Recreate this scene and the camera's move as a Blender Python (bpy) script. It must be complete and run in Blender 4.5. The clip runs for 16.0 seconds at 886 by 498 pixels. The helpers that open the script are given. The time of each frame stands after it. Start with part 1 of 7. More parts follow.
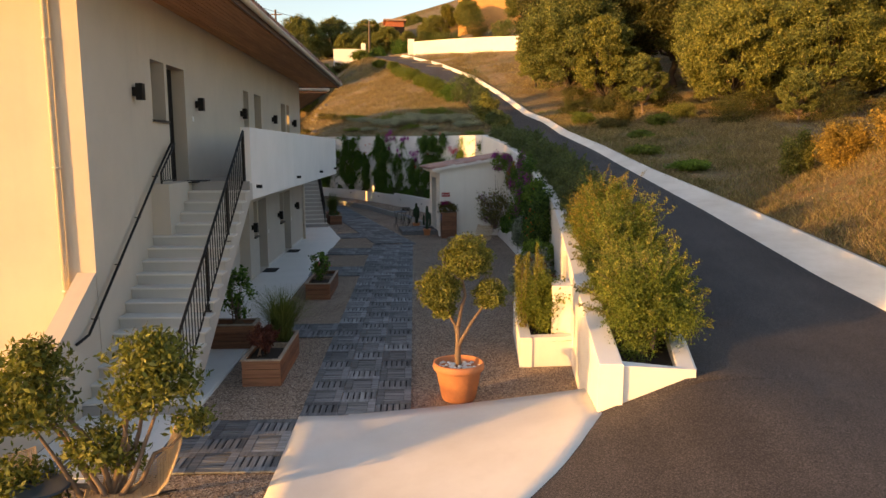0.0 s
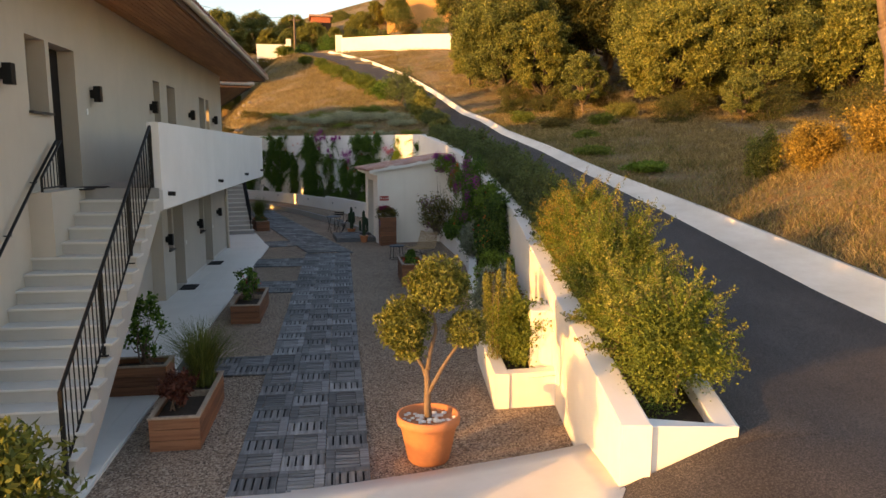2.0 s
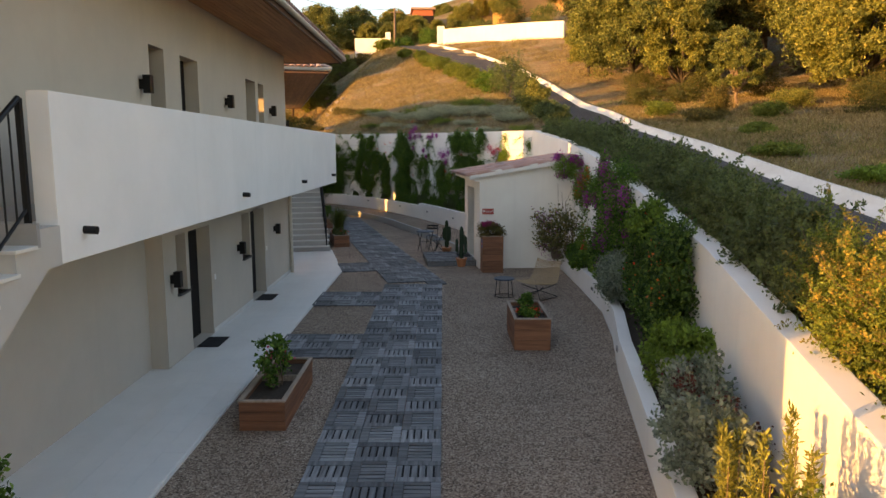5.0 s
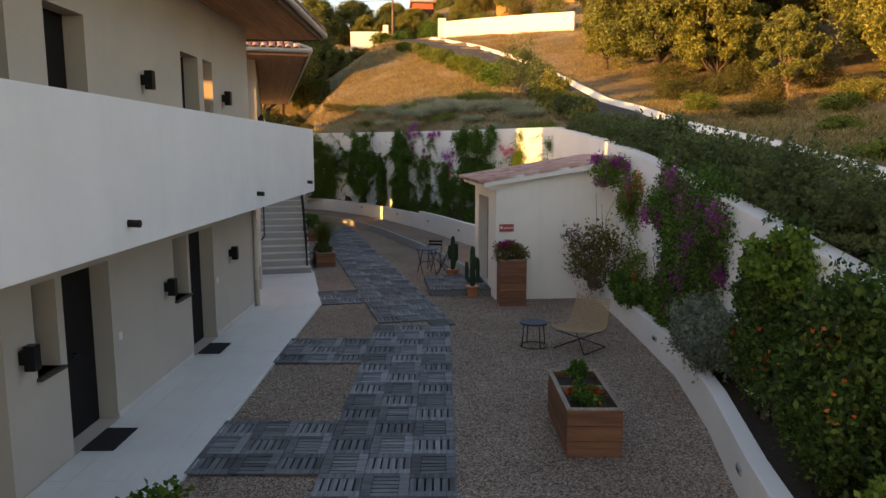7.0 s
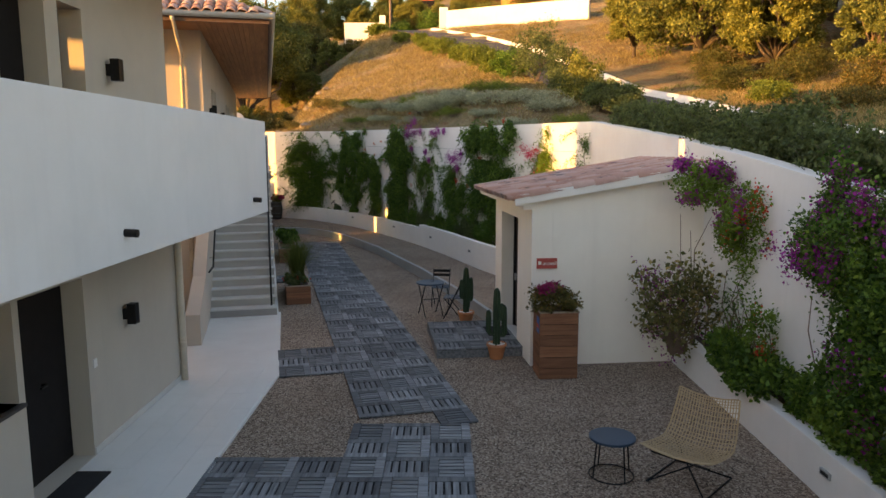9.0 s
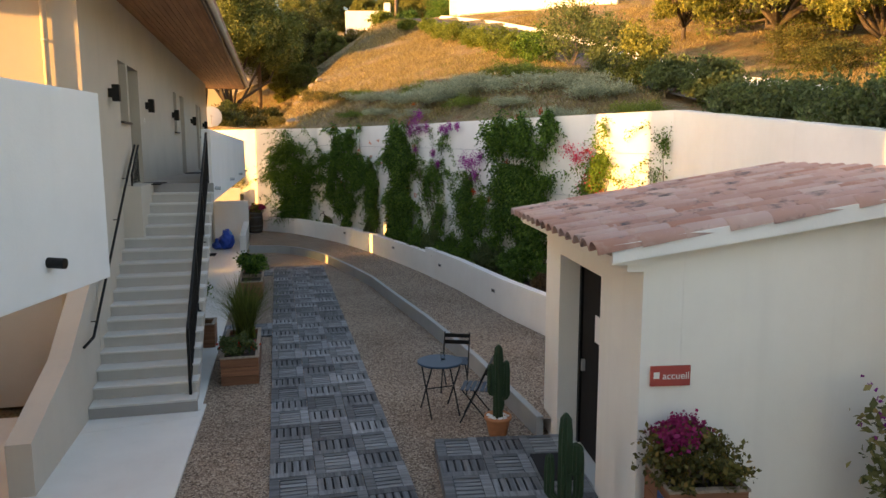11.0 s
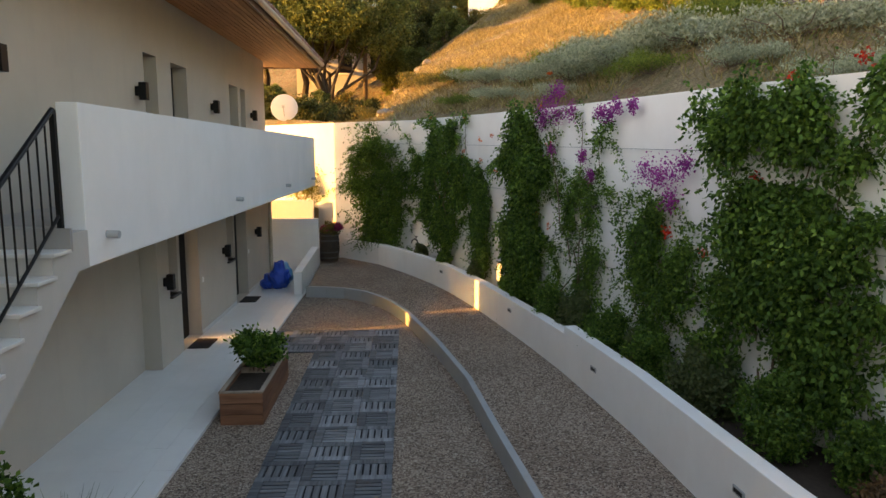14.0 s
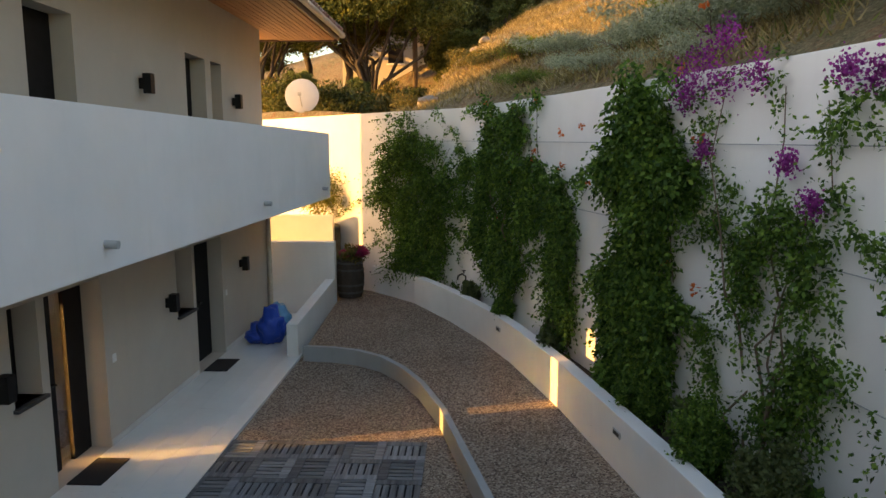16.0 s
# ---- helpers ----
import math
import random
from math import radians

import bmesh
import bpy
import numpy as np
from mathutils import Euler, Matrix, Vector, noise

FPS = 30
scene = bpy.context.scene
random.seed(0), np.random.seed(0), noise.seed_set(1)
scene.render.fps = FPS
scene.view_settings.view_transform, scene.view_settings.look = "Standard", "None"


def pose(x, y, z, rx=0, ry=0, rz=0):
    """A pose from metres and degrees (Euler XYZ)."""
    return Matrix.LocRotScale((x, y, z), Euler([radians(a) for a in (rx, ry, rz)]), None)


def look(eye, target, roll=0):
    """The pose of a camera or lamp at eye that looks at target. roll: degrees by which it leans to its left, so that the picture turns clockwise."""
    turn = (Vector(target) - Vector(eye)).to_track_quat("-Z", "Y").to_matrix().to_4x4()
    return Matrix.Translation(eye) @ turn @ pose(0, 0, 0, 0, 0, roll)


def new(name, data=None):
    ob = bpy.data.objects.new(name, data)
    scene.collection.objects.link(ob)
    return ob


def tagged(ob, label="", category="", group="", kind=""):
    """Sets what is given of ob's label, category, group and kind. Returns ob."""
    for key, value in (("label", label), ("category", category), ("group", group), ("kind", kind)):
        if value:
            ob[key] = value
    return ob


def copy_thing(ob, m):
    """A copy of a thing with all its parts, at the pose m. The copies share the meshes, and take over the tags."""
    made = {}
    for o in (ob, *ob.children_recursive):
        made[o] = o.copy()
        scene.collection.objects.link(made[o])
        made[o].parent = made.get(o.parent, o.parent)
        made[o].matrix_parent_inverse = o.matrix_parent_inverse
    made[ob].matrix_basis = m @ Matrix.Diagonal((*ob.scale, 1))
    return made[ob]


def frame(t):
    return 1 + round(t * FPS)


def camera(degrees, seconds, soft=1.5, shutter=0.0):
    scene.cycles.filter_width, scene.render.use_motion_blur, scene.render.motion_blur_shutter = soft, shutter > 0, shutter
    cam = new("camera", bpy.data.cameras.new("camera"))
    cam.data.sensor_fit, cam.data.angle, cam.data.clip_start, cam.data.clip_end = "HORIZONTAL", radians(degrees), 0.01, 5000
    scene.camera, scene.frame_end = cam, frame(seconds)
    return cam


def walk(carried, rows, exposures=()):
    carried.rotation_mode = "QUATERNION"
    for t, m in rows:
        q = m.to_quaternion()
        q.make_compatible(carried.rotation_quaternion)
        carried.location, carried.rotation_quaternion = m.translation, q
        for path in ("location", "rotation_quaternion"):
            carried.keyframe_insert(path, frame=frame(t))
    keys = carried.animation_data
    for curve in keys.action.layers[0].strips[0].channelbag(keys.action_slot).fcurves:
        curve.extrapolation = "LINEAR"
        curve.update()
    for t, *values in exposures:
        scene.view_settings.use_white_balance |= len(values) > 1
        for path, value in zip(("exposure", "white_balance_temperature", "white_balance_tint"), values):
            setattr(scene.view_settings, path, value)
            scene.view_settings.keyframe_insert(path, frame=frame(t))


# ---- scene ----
cam = camera(65.1, 16.0)
PATH = [
    (0, (0.845, -10.532, 3.555), (0.926, -8.554, 3.271), -0.1),
    (0.5, (0.684, -10.036, 3.545), (0.785, -8.059, 3.264), -0.0),
    (1, (0.578, -9.729, 3.538), (0.864, -7.77, 3.257), 0.1),
    (1.5, (0.521, -9.249, 3.543), (0.808, -7.29, 3.261), 0.1),
    (2, (0.52, -8.515, 3.546), (0.807, -6.556, 3.263), 0.0),
    (2.5, (0.578, -7.592, 3.549), (0.865, -5.633, 3.266), 0.0),
    (3, (0.647, -6.606, 3.553), (0.839, -4.636, 3.269), -0.0),
    (3.5, (0.746, -5.582, 3.548), (0.818, -3.603, 3.264), -0.1),
    (4, (0.811, -4.558, 3.538), (0.809, -2.579, 3.254), -0.1),
    (6.5, (0.709, 0.626, 3.489), (0.711, 2.606, 3.211), -0.0),
    (7, (0.628, 1.775, 3.504), (0.63, 3.755, 3.224), -0.0),
    (7.5, (0.549, 2.985, 3.496), (0.551, 4.966, 3.218), 0.1),
    (8, (0.52, 4.152, 3.504), (0.521, 6.133, 3.225), 0.0),
    (8.5, (0.486, 5.458, 3.507), (0.489, 7.438, 3.23), 0.0),
    (9, (0.428, 6.801, 3.525), (0.431, 8.782, 3.246), -0.1),
    (11.5, (0.282, 13.797, 3.55), (0.238, 15.778, 3.273), -0.0),
    (12, (0.216, 15.193, 3.562), (0.111, 17.171, 3.285), -0.0),
    (12.5, (0.141, 16.594, 3.589), (-0.033, 18.567, 3.309), -0.0),
    (13, (0.081, 17.983, 3.552), (-0.167, 19.949, 3.277), -0.1),
    (13.5, (-0.046, 19.34, 3.576), (-0.363, 21.295, 3.299), -0.1),
    (14, (-0.193, 20.684, 3.568), (-0.576, 22.628, 3.292), -0.0),
    (14.5, (-0.37, 22.066, 3.581), (-0.822, 23.994, 3.304), -0.1),
    (15, (-0.621, 23.413, 3.588), (-1.118, 25.331, 3.31), -0.1),
    (15.5, (-0.91, 24.773, 3.583), (-1.434, 26.683, 3.306), -0.1),
    (16, (-1.232, 26.124, 3.603), (-1.784, 28.026, 3.323), -0.1),
]
walk(cam, [(t, look(eye, target, roll)) for t, eye, target, roll in PATH], exposures=[(0, 1.58, 6950, 23), (2.5, 1.9, 7100, 23), (4, 2.12, 7100, 22), (7, 1.9, 7250, 25), (9, 2.2, 7300, 23), (12.5, 2.56, 7350, 20), (14.5, 2.54, 7350, 20), (16, 2.34, 7150, 19)])

# ---- light ----
world = bpy.data.worlds.new("sky")
scene.world = world
world.use_nodes = True
_nt = world.node_tree
_sky = _nt.nodes.new("ShaderNodeTexSky")
_sky.sky_type = "NISHITA"
_sky.sun_disc = False
SUN_EL, SUN_AZ = 6.0, 29.5            # degrees; azimuth of travel, from +x towards +y
_sky.sun_elevation = radians(SUN_EL)
_sky.sun_rotation = radians(270 - SUN_AZ)
_sky.altitude = 60
_sky.dust_density = 1.2
_bg = _nt.nodes["Background"]
_bg.inputs["Strength"].default_value = 0.15
_nt.links.new(_sky.outputs[0], _bg.inputs[0])
_sun = bpy.data.lights.new("sun", "SUN")
_sun.energy, _sun.angle, _sun.color = 2.75, radians(0.6), (1.0, 0.535, 0.13)
sun = new("sun", _sun)
_d = Vector((math.cos(radians(SUN_AZ)), math.sin(radians(SUN_AZ)), -math.tan(radians(SUN_EL))))
sun.matrix_world = Matrix.Translation((-20, -15, 12)) @ _d.to_track_quat("-Z", "Y").to_matrix().to_4x4()


# ---- materials ----
class Nodes:
    """A short way to write node trees."""

    def __init__(self, name):
        self.m = bpy.data.materials.new(name)
        self.m.use_nodes = True
        self.t = self.m.node_tree
        self.b = self.t.nodes["Principled BSDF"]

    def add(self, kind, **sets):
        n = self.t.nodes.new(kind)
        for k, v in sets.items():
            n.inputs[k.replace("_", " ")].default_value = v
        return n

    def link(self, a, b):
        self.t.links.new(a, b)

    def coord(self, scale=(1, 1, 1), what="Object"):
        c = self.t.nodes.new("ShaderNodeTexCoord")
        m = self.t.nodes.new("ShaderNodeMapping")
        m.inputs["Scale"].default_value = scale
        self.link(c.outputs[what], m.inputs[0])
        return m.outputs[0]

    def world_coord(self, scale=(1, 1, 1)):
        c = self.t.nodes.new("ShaderNodeNewGeometry")
        m = self.t.nodes.new("ShaderNodeMapping")
        m.inputs["Scale"].default_value = scale
        self.link(c.outputs["Position"], m.inputs[0])
        return m.outputs[0]

    def noise(self, vec, scale, detail=4.0, rough=0.55):
        n = self.add("ShaderNodeTexNoise", Scale=scale, Detail=detail, Roughness=rough)
        self.link(vec, n.inputs["Vector"])
        return n.outputs["Fac"]

    def ramp(self, fac, stops):
        r = self.t.nodes.new("ShaderNodeValToRGB")
        e = r.color_ramp.elements
        while len(e) < len(stops):
            e.new(0.5)
        for q, (p, c) in zip(e, stops):
            q.position, q.color = p, (*c, 1)
        self.link(fac, r.inputs[0])
        return r.outputs[0]

    def mix(self, fac, a, b, kind="MIX"):
        m = self.t.nodes.new("ShaderNodeMix")
        m.data_type, m.blend_type = "RGBA", kind
        for v, s in ((fac, m.inputs[0]), (a, m.inputs[6]), (b, m.inputs[7])):
            if isinstance(v, (int, float)):
                s.default_value = v
            elif isinstance(v, tuple):
                s.default_value = (*v, 1)
            else:
                self.link(v, s)
        return m.outputs[2]

    def bump(self, height, strength, dist=0.01, after=None):
        b = self.add("ShaderNodeBump", Strength=strength, Distance=dist)
        self.link(height, b.inputs["Height"])
        if after:
            self.link(after, b.inputs["Normal"])
        return b.outputs[0]

    def done(self, colour, rough=0.8, normal=None, metal=0.0, spec=0.3):
        b = self.b
        if isinstance(colour, tuple):
            b.inputs["Base Color"].default_value = (*colour, 1)
        else:
            self.link(colour, b.inputs["Base Color"])
        if isinstance(rough, (int, float)):
            b.inputs["Roughness"].default_value = rough
        else:
            self.link(rough, b.inputs["Roughness"])
        b.inputs["Metallic"].default_value = metal
        b.inputs["Specular IOR Level"].default_value = spec
        if normal:
            self.link(normal, b.inputs["Normal"])
        return self.m


def plaster(name, a, b, rough=0.85):
    n = Nodes(name)
    p = n.world_coord()
    big = n.noise(p, 0.9, 5, 0.65)
    streak = n.noise(n.world_coord((3.5, 3.5, 0.25)), 1.0, 4, 0.6)
    fine = n.noise(p, 55, 3)
    c = n.mix(n.ramp(big, [(0.35, (0, 0, 0)), (0.75, (1, 1, 1))]), a, b)
    c = n.mix(n.ramp(streak, [(0.55, (0, 0, 0)), (0.85, (0.22, 0.22, 0.22))]), c, tuple(v * 0.8 for v in b))
    return n.done(c, rough, n.bump(fine, 0.25, 0.004, n.bump(big, 0.25, 0.01)))


def wood(name, dark, light, axis, per_object=0.35, scale=1.0):
    n = Nodes(name)
    s = [14.0 * scale] * 3
    s["xyz".index(axis)] = 0.9 * scale
    v = n.coord(tuple(s))
    info = n.t.nodes.new("ShaderNodeObjectInfo")
    sep = n.add("ShaderNodeVectorMath")
    sep.operation = "ADD"
    n.link(v, sep.inputs[0])
    comb = n.add("ShaderNodeCombineXYZ")
    mul = n.add("ShaderNodeMath")
    mul.operation = "MULTIPLY"
    mul.inputs[1].default_value = 37.0
    n.link(info.outputs["Random"], mul.inputs[0])
    for k in range(3):
        n.link(mul.outputs[0], comb.inputs[k])
    n.link(comb.outputs[0], sep.inputs[1])
    grain = n.noise(sep.outputs[0], 1.6, 6, 0.65)
    c = n.ramp(grain, [(0.3, dark), (0.7, light)])
    isl = n.t.nodes.new("ShaderNodeNewGeometry")
    c = n.mix(per_object, c, n.mix(1.0, c, n.ramp(isl.outputs["Random Per Island"], [(0, (0.55, 0.55, 0.55)), (1, (1.5, 1.5, 1.5))]), "MULTIPLY"))
    c = n.mix(per_object, c, n.mix(1.0, c, n.ramp(info.outputs["Random"], [(0, (0.6, 0.6, 0.62)), (1, (1.4, 1.4, 1.4))]), "MULTIPLY"))
    return n.done(c, 0.7, n.bump(grain, 0.35, 0.004))


def plain(name, colour, rough=0.5, metal=0.0, spec=0.4, vary=0.25, scale=8.0):
    n = Nodes(name)
    f = n.noise(n.world_coord(), scale, 4)
    c = n.mix(f, tuple(v * (1 - vary) for v in colour), tuple(min(1, v * (1 + vary)) for v in colour))
    return n.done(c, rough, n.bump(n.noise(n.world_coord(), scale * 9, 2), 0.1, 0.003), metal, spec)


def leaf(name, dark, light, tip=None, rough=0.55, trans=0.35):
    n = Nodes(name)
    isl = n.t.nodes.new("ShaderNodeNewGeometry")
    big = n.noise(n.world_coord(), 1.7, 3)
    stops = [(0.0, dark), (0.8, light)] + ([(1.0, tip)] if tip else [])
    c = n.ramp(isl.outputs["Random Per Island"], stops)
    c = n.mix(0.6, c, n.mix(1.0, c, n.ramp(big, [(0.3, (0.55, 0.6, 0.55)), (0.7, (1.35, 1.3, 1.15))]), "MULTIPLY"))
    n.done(c, rough, None, 0.0, 0.2)
    tr = n.t.nodes.new("ShaderNodeBsdfTranslucent")
    n.link(n.mix(1.0, c, (1.0, 1.0, 0.45), "MULTIPLY"), tr.inputs[0])
    mx = n.t.nodes.new("ShaderNodeMixShader")
    mx.inputs[0].default_value = trans
    n.link(n.b.outputs[0], mx.inputs[1])
    n.link(tr.outputs[0], mx.inputs[2])
    n.link(mx.outputs[0], n.t.nodes["Material Output"].inputs[0])
    return n.m


M = {}
M["wall"] = plaster("cream_plaster", (0.55, 0.49, 0.415), (0.485, 0.435, 0.37))
M["white"] = plaster("white_plaster", (0.85, 0.83, 0.80), (0.77, 0.745, 0.71))
M["parapet"] = plaster("parapet_plaster", (0.80, 0.78, 0.77), (0.72, 0.71, 0.70))
M["tile_floor"] = plaster("terrace_stone", (0.76, 0.75, 0.72), (0.68, 0.67, 0.64), 0.4)
M["step"] = plaster("stair_stone", (0.66, 0.64, 0.60), (0.56, 0.54, 0.51), 0.6)
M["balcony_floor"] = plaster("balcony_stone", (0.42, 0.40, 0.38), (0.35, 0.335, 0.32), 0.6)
M["slab"] = plaster("concrete_slab", (0.74, 0.715, 0.68), (0.64, 0.61, 0.57))
M["kerb"] = plaster("white_kerb", (0.78, 0.76, 0.72), (0.6, 0.57, 0.52))
M["curb"] = plaster("grey_curb", (0.40, 0.41, 0.41), (0.32, 0.33, 0.33))
M["black"] = plain("black_metal", (0.015, 0.015, 0.016), 0.45, 0.6)
M["dark_door"] = plain("dark_door", (0.016, 0.014, 0.014), 0.6, spec=0.12)
M["pipe"] = plain("cream_pipe", (0.62, 0.55, 0.45), 0.5)
M["gutter"] = plain("cream_gutter", (0.55, 0.47, 0.38), 0.45)
M["mat"] = plain("doormat", (0.018, 0.018, 0.02), 0.95)
M["soffit"] = wood("soffit_wood", (0.30, 0.14, 0.06), (0.50, 0.26, 0.12), "y", 0.3, 0.6)
M["box_wood"] = wood("planter_wood", (0.14, 0.06, 0.034), (0.28, 0.13, 0.07), "x", 0.5)
M["deck_a"] = wood("deck_slat", (0.062, 0.065, 0.07), (0.215, 0.225, 0.235), "y", 0.85)
M["soil"] = plain("soil", (0.05, 0.035, 0.025), 0.95, vary=0.5, scale=20)
M["terracotta"] = plain("terracotta", (0.50, 0.21, 0.10), 0.8, vary=0.2, scale=12)
M["bark"] = plain("bark", (0.17, 0.12, 0.085), 0.9, vary=0.45, scale=14)
M["dark_bark"] = plain("dark_bark", (0.06, 0.045, 0.035), 0.9, vary=0.45, scale=10)
M["olive"] = leaf("olive_leaf", (0.055, 0.075, 0.022), (0.20, 0.22, 0.062), (0.32, 0.31, 0.12), trans=0.3)
M["olive_gold"] = leaf("golden_olive_leaf", (0.08, 0.095, 0.022), (0.26, 0.265, 0.065), (0.38, 0.35, 0.12), trans=0.32)
M["olive_near"] = leaf("near_olive_leaf", (0.055, 0.075, 0.02), (0.20, 0.22, 0.055), (0.33, 0.31, 0.11))
M["green"] = leaf("green_leaf", (0.022, 0.06, 0.012), (0.12, 0.225, 0.04), (0.23, 0.35, 0.075))
M["deep_green"] = leaf("deep_green_leaf", (0.018, 0.045, 0.012), (0.085, 0.155, 0.035), (0.17, 0.26, 0.06))
M["bright"] = leaf("bright_leaf", (0.08, 0.14, 0.02), (0.18, 0.29, 0.05))
M["hedge"] = leaf("hedge_leaf", (0.065, 0.105, 0.02), (0.21, 0.255, 0.055), trans=0.4)
M["hedge_blue"] = leaf("dark_hedge_leaf", (0.055, 0.085, 0.038), (0.14, 0.175, 0.075))
M["grey_leaf"] = leaf("grey_leaf", (0.11, 0.145, 0.125), (0.26, 0.31, 0.275))
M["slope_grey"] = leaf("slope_grey_leaf", (0.19, 0.21, 0.165), (0.42, 0.44, 0.37))
M["flower_purple"] = leaf("purple_bract", (0.22, 0.02, 0.25), (0.42, 0.06, 0.42))
M["flower_red"] = leaf("red_flower", (0.5, 0.02, 0.02), (0.75, 0.08, 0.04))
M["dry_grass"] = leaf("dry_grass", (0.14, 0.105, 0.055), (0.36, 0.28, 0.16), (0.46, 0.38, 0.23), rough=0.8)
M["green_grass"] = leaf("green_grass", (0.06, 0.085, 0.025), (0.17, 0.20, 0.06), rough=0.7)
M["hedge_tip"] = leaf("hedge_tip_leaf", (0.13, 0.13, 0.03), (0.30, 0.25, 0.06), (0.42, 0.26, 0.06))
M["scrub"] = leaf("scrub_leaf", (0.06, 0.06, 0.02), (0.17, 0.15, 0.05), (0.3, 0.19, 0.06))
M["gold_scrub"] = leaf("golden_scrub_leaf", (0.17, 0.12, 0.03), (0.42, 0.29, 0.07), (0.52, 0.36, 0.10), trans=0.4)
M["tree_dark"] = leaf("dark_tree_leaf", (0.035, 0.045, 0.015), (0.11, 0.115, 0.035), (0.18, 0.15, 0.05))
M["dry_leaf"] = leaf("dry_brown_leaf", (0.06, 0.04, 0.025), (0.17, 0.11, 0.065))
M["red_leaf"] = leaf("red_brown_leaf", (0.06, 0.02, 0.015), (0.14, 0.05, 0.04))


def gravel_material():
    n = Nodes("gravel")
    p = n.world_coord()
    vo = n.add("ShaderNodeTexVoronoi", Scale=52.0)
    n.link(p, vo.inputs["Vector"])
    c = n.ramp(vo.outputs["Color"], [(0.12, (0.10, 0.075, 0.06)), (0.45, (0.31, 0.24, 0.195)), (0.78, (0.49, 0.41, 0.34)), (0.97, (0.68, 0.61, 0.53))])
    big = n.noise(p, 0.7, 4)
    c = n.mix(1.0, c, n.ramp(big, [(0.3, (0.74, 0.69, 0.64)), (0.7, (0.98, 0.93, 0.87))]), "MULTIPLY")
    return n.done(c, 0.9, n.bump(vo.outputs["Distance"], 0.9, 0.02))


def asphalt_material():
    n = Nodes("asphalt")
    p = n.world_coord()
    fine = n.noise(p, 55, 4, 0.8)
    big = n.noise(p, 0.5, 5, 0.6)
    track = n.noise(n.world_coord((1.2, 0.12, 0.12)), 1.0, 3)
    c = n.ramp(fine, [(0.32, (0.017, 0.016, 0.017)), (0.5, (0.056, 0.05, 0.049)), (0.68, (0.145, 0.13, 0.122))])
    c = n.mix(1.0, c, n.ramp(big, [(0.3, (0.75, 0.75, 0.75)), (0.75, (1.3, 1.25, 1.2))]), "MULTIPLY")
    c = n.mix(1.0, c, n.ramp(track, [(0.35, (0.85, 0.85, 0.87)), (0.7, (1.15, 1.15, 1.15))]), "MULTIPLY")
    return n.done(c, 0.8, n.bump(fine, 0.6, 0.008))


def hill_material():
    n = Nodes("dry_hillside")
    p = n.world_coord()
    a = n.noise(p, 0.35, 6, 0.65)
    b = n.noise(p, 3.0, 5, 0.7)
    fine = n.noise(p, 30, 4, 0.7)
    c = n.mix(n.ramp(a, [(0.42, (0, 0, 0)), (0.58, (1, 1, 1))]), (0.31, 0.235, 0.135), (0.19, 0.165, 0.085))
    mid = n.noise(p, 1.1, 6, 0.75)
    c = n.mix(n.ramp(mid, [(0.5, (0, 0, 0)), (0.6, (0.8, 0.8, 0.8))]), c, (0.17, 0.16, 0.075))
    c = n.mix(n.ramp(b, [(0.52, (0, 0, 0)), (0.64, (0.85, 0.85, 0.85))]), c, (0.27, 0.125, 0.06))
    straw = n.noise(n.world_coord((9, 9, 3)), 1.0, 6, 0.8)
    c = n.mix(n.ramp(straw, [(0.5, (0, 0, 0)), (0.66, (0.75, 0.75, 0.75))]), c, (0.42, 0.33, 0.20))
    c = n.mix(1.0, c, n.ramp(fine, [(0.3, (0.4, 0.4, 0.4)), (0.7, (1.5, 1.5, 1.5))]), "MULTIPLY")
    return n.done(c, 0.95, n.bump(fine, 1.0, 0.07, n.bump(b, 0.9, 0.25)))


M["gravel"] = gravel_material()
M["asphalt"] = asphalt_material()
M["hill"] = hill_material()


# ---- helpers for meshes ----
def add_box(bm, x0, x1, y0, y1, z0, z1, bevel=0.0):
    r = bmesh.ops.create_cube(bm, size=1.0)
    vs = r["verts"]
    for v in vs:
        v.co = Vector((x0 + (v.co.x + 0.5) * (x1 - x0), y0 + (v.co.y + 0.5) * (y1 - y0), z0 + (v.co.z + 0.5) * (z1 - z0)))
    if bevel:
        es = list({e for v in vs for e in v.link_edges})
        bmesh.ops.bevel(bm, geom=es, offset=bevel, segments=2, affect="EDGES", profile=0.7)
    return vs


def add_tube(bm, a, b, r0, r1=None, n=8, cap=True):
    a, b = Vector(a), Vector(b)
    r1 = r0 if r1 is None else r1
    d = (b - a)
    q = d.to_track_quat("Z", "Y").to_matrix()
    ring = []
    for p, r in ((a, r0), (b, r1)):
        ring.append([bm.verts.new(p + q @ Vector((r * math.cos(k * math.tau / n), r * math.sin(k * math.tau / n), 0))) for k in range(n)])
    for k in range(n):
        bm.faces.new((ring[0][k], ring[0][(k + 1) % n], ring[1][(k + 1) % n], ring[1][k]))
    if cap:
        bm.faces.new(list(reversed(ring[0])))
        bm.faces.new(ring[1])


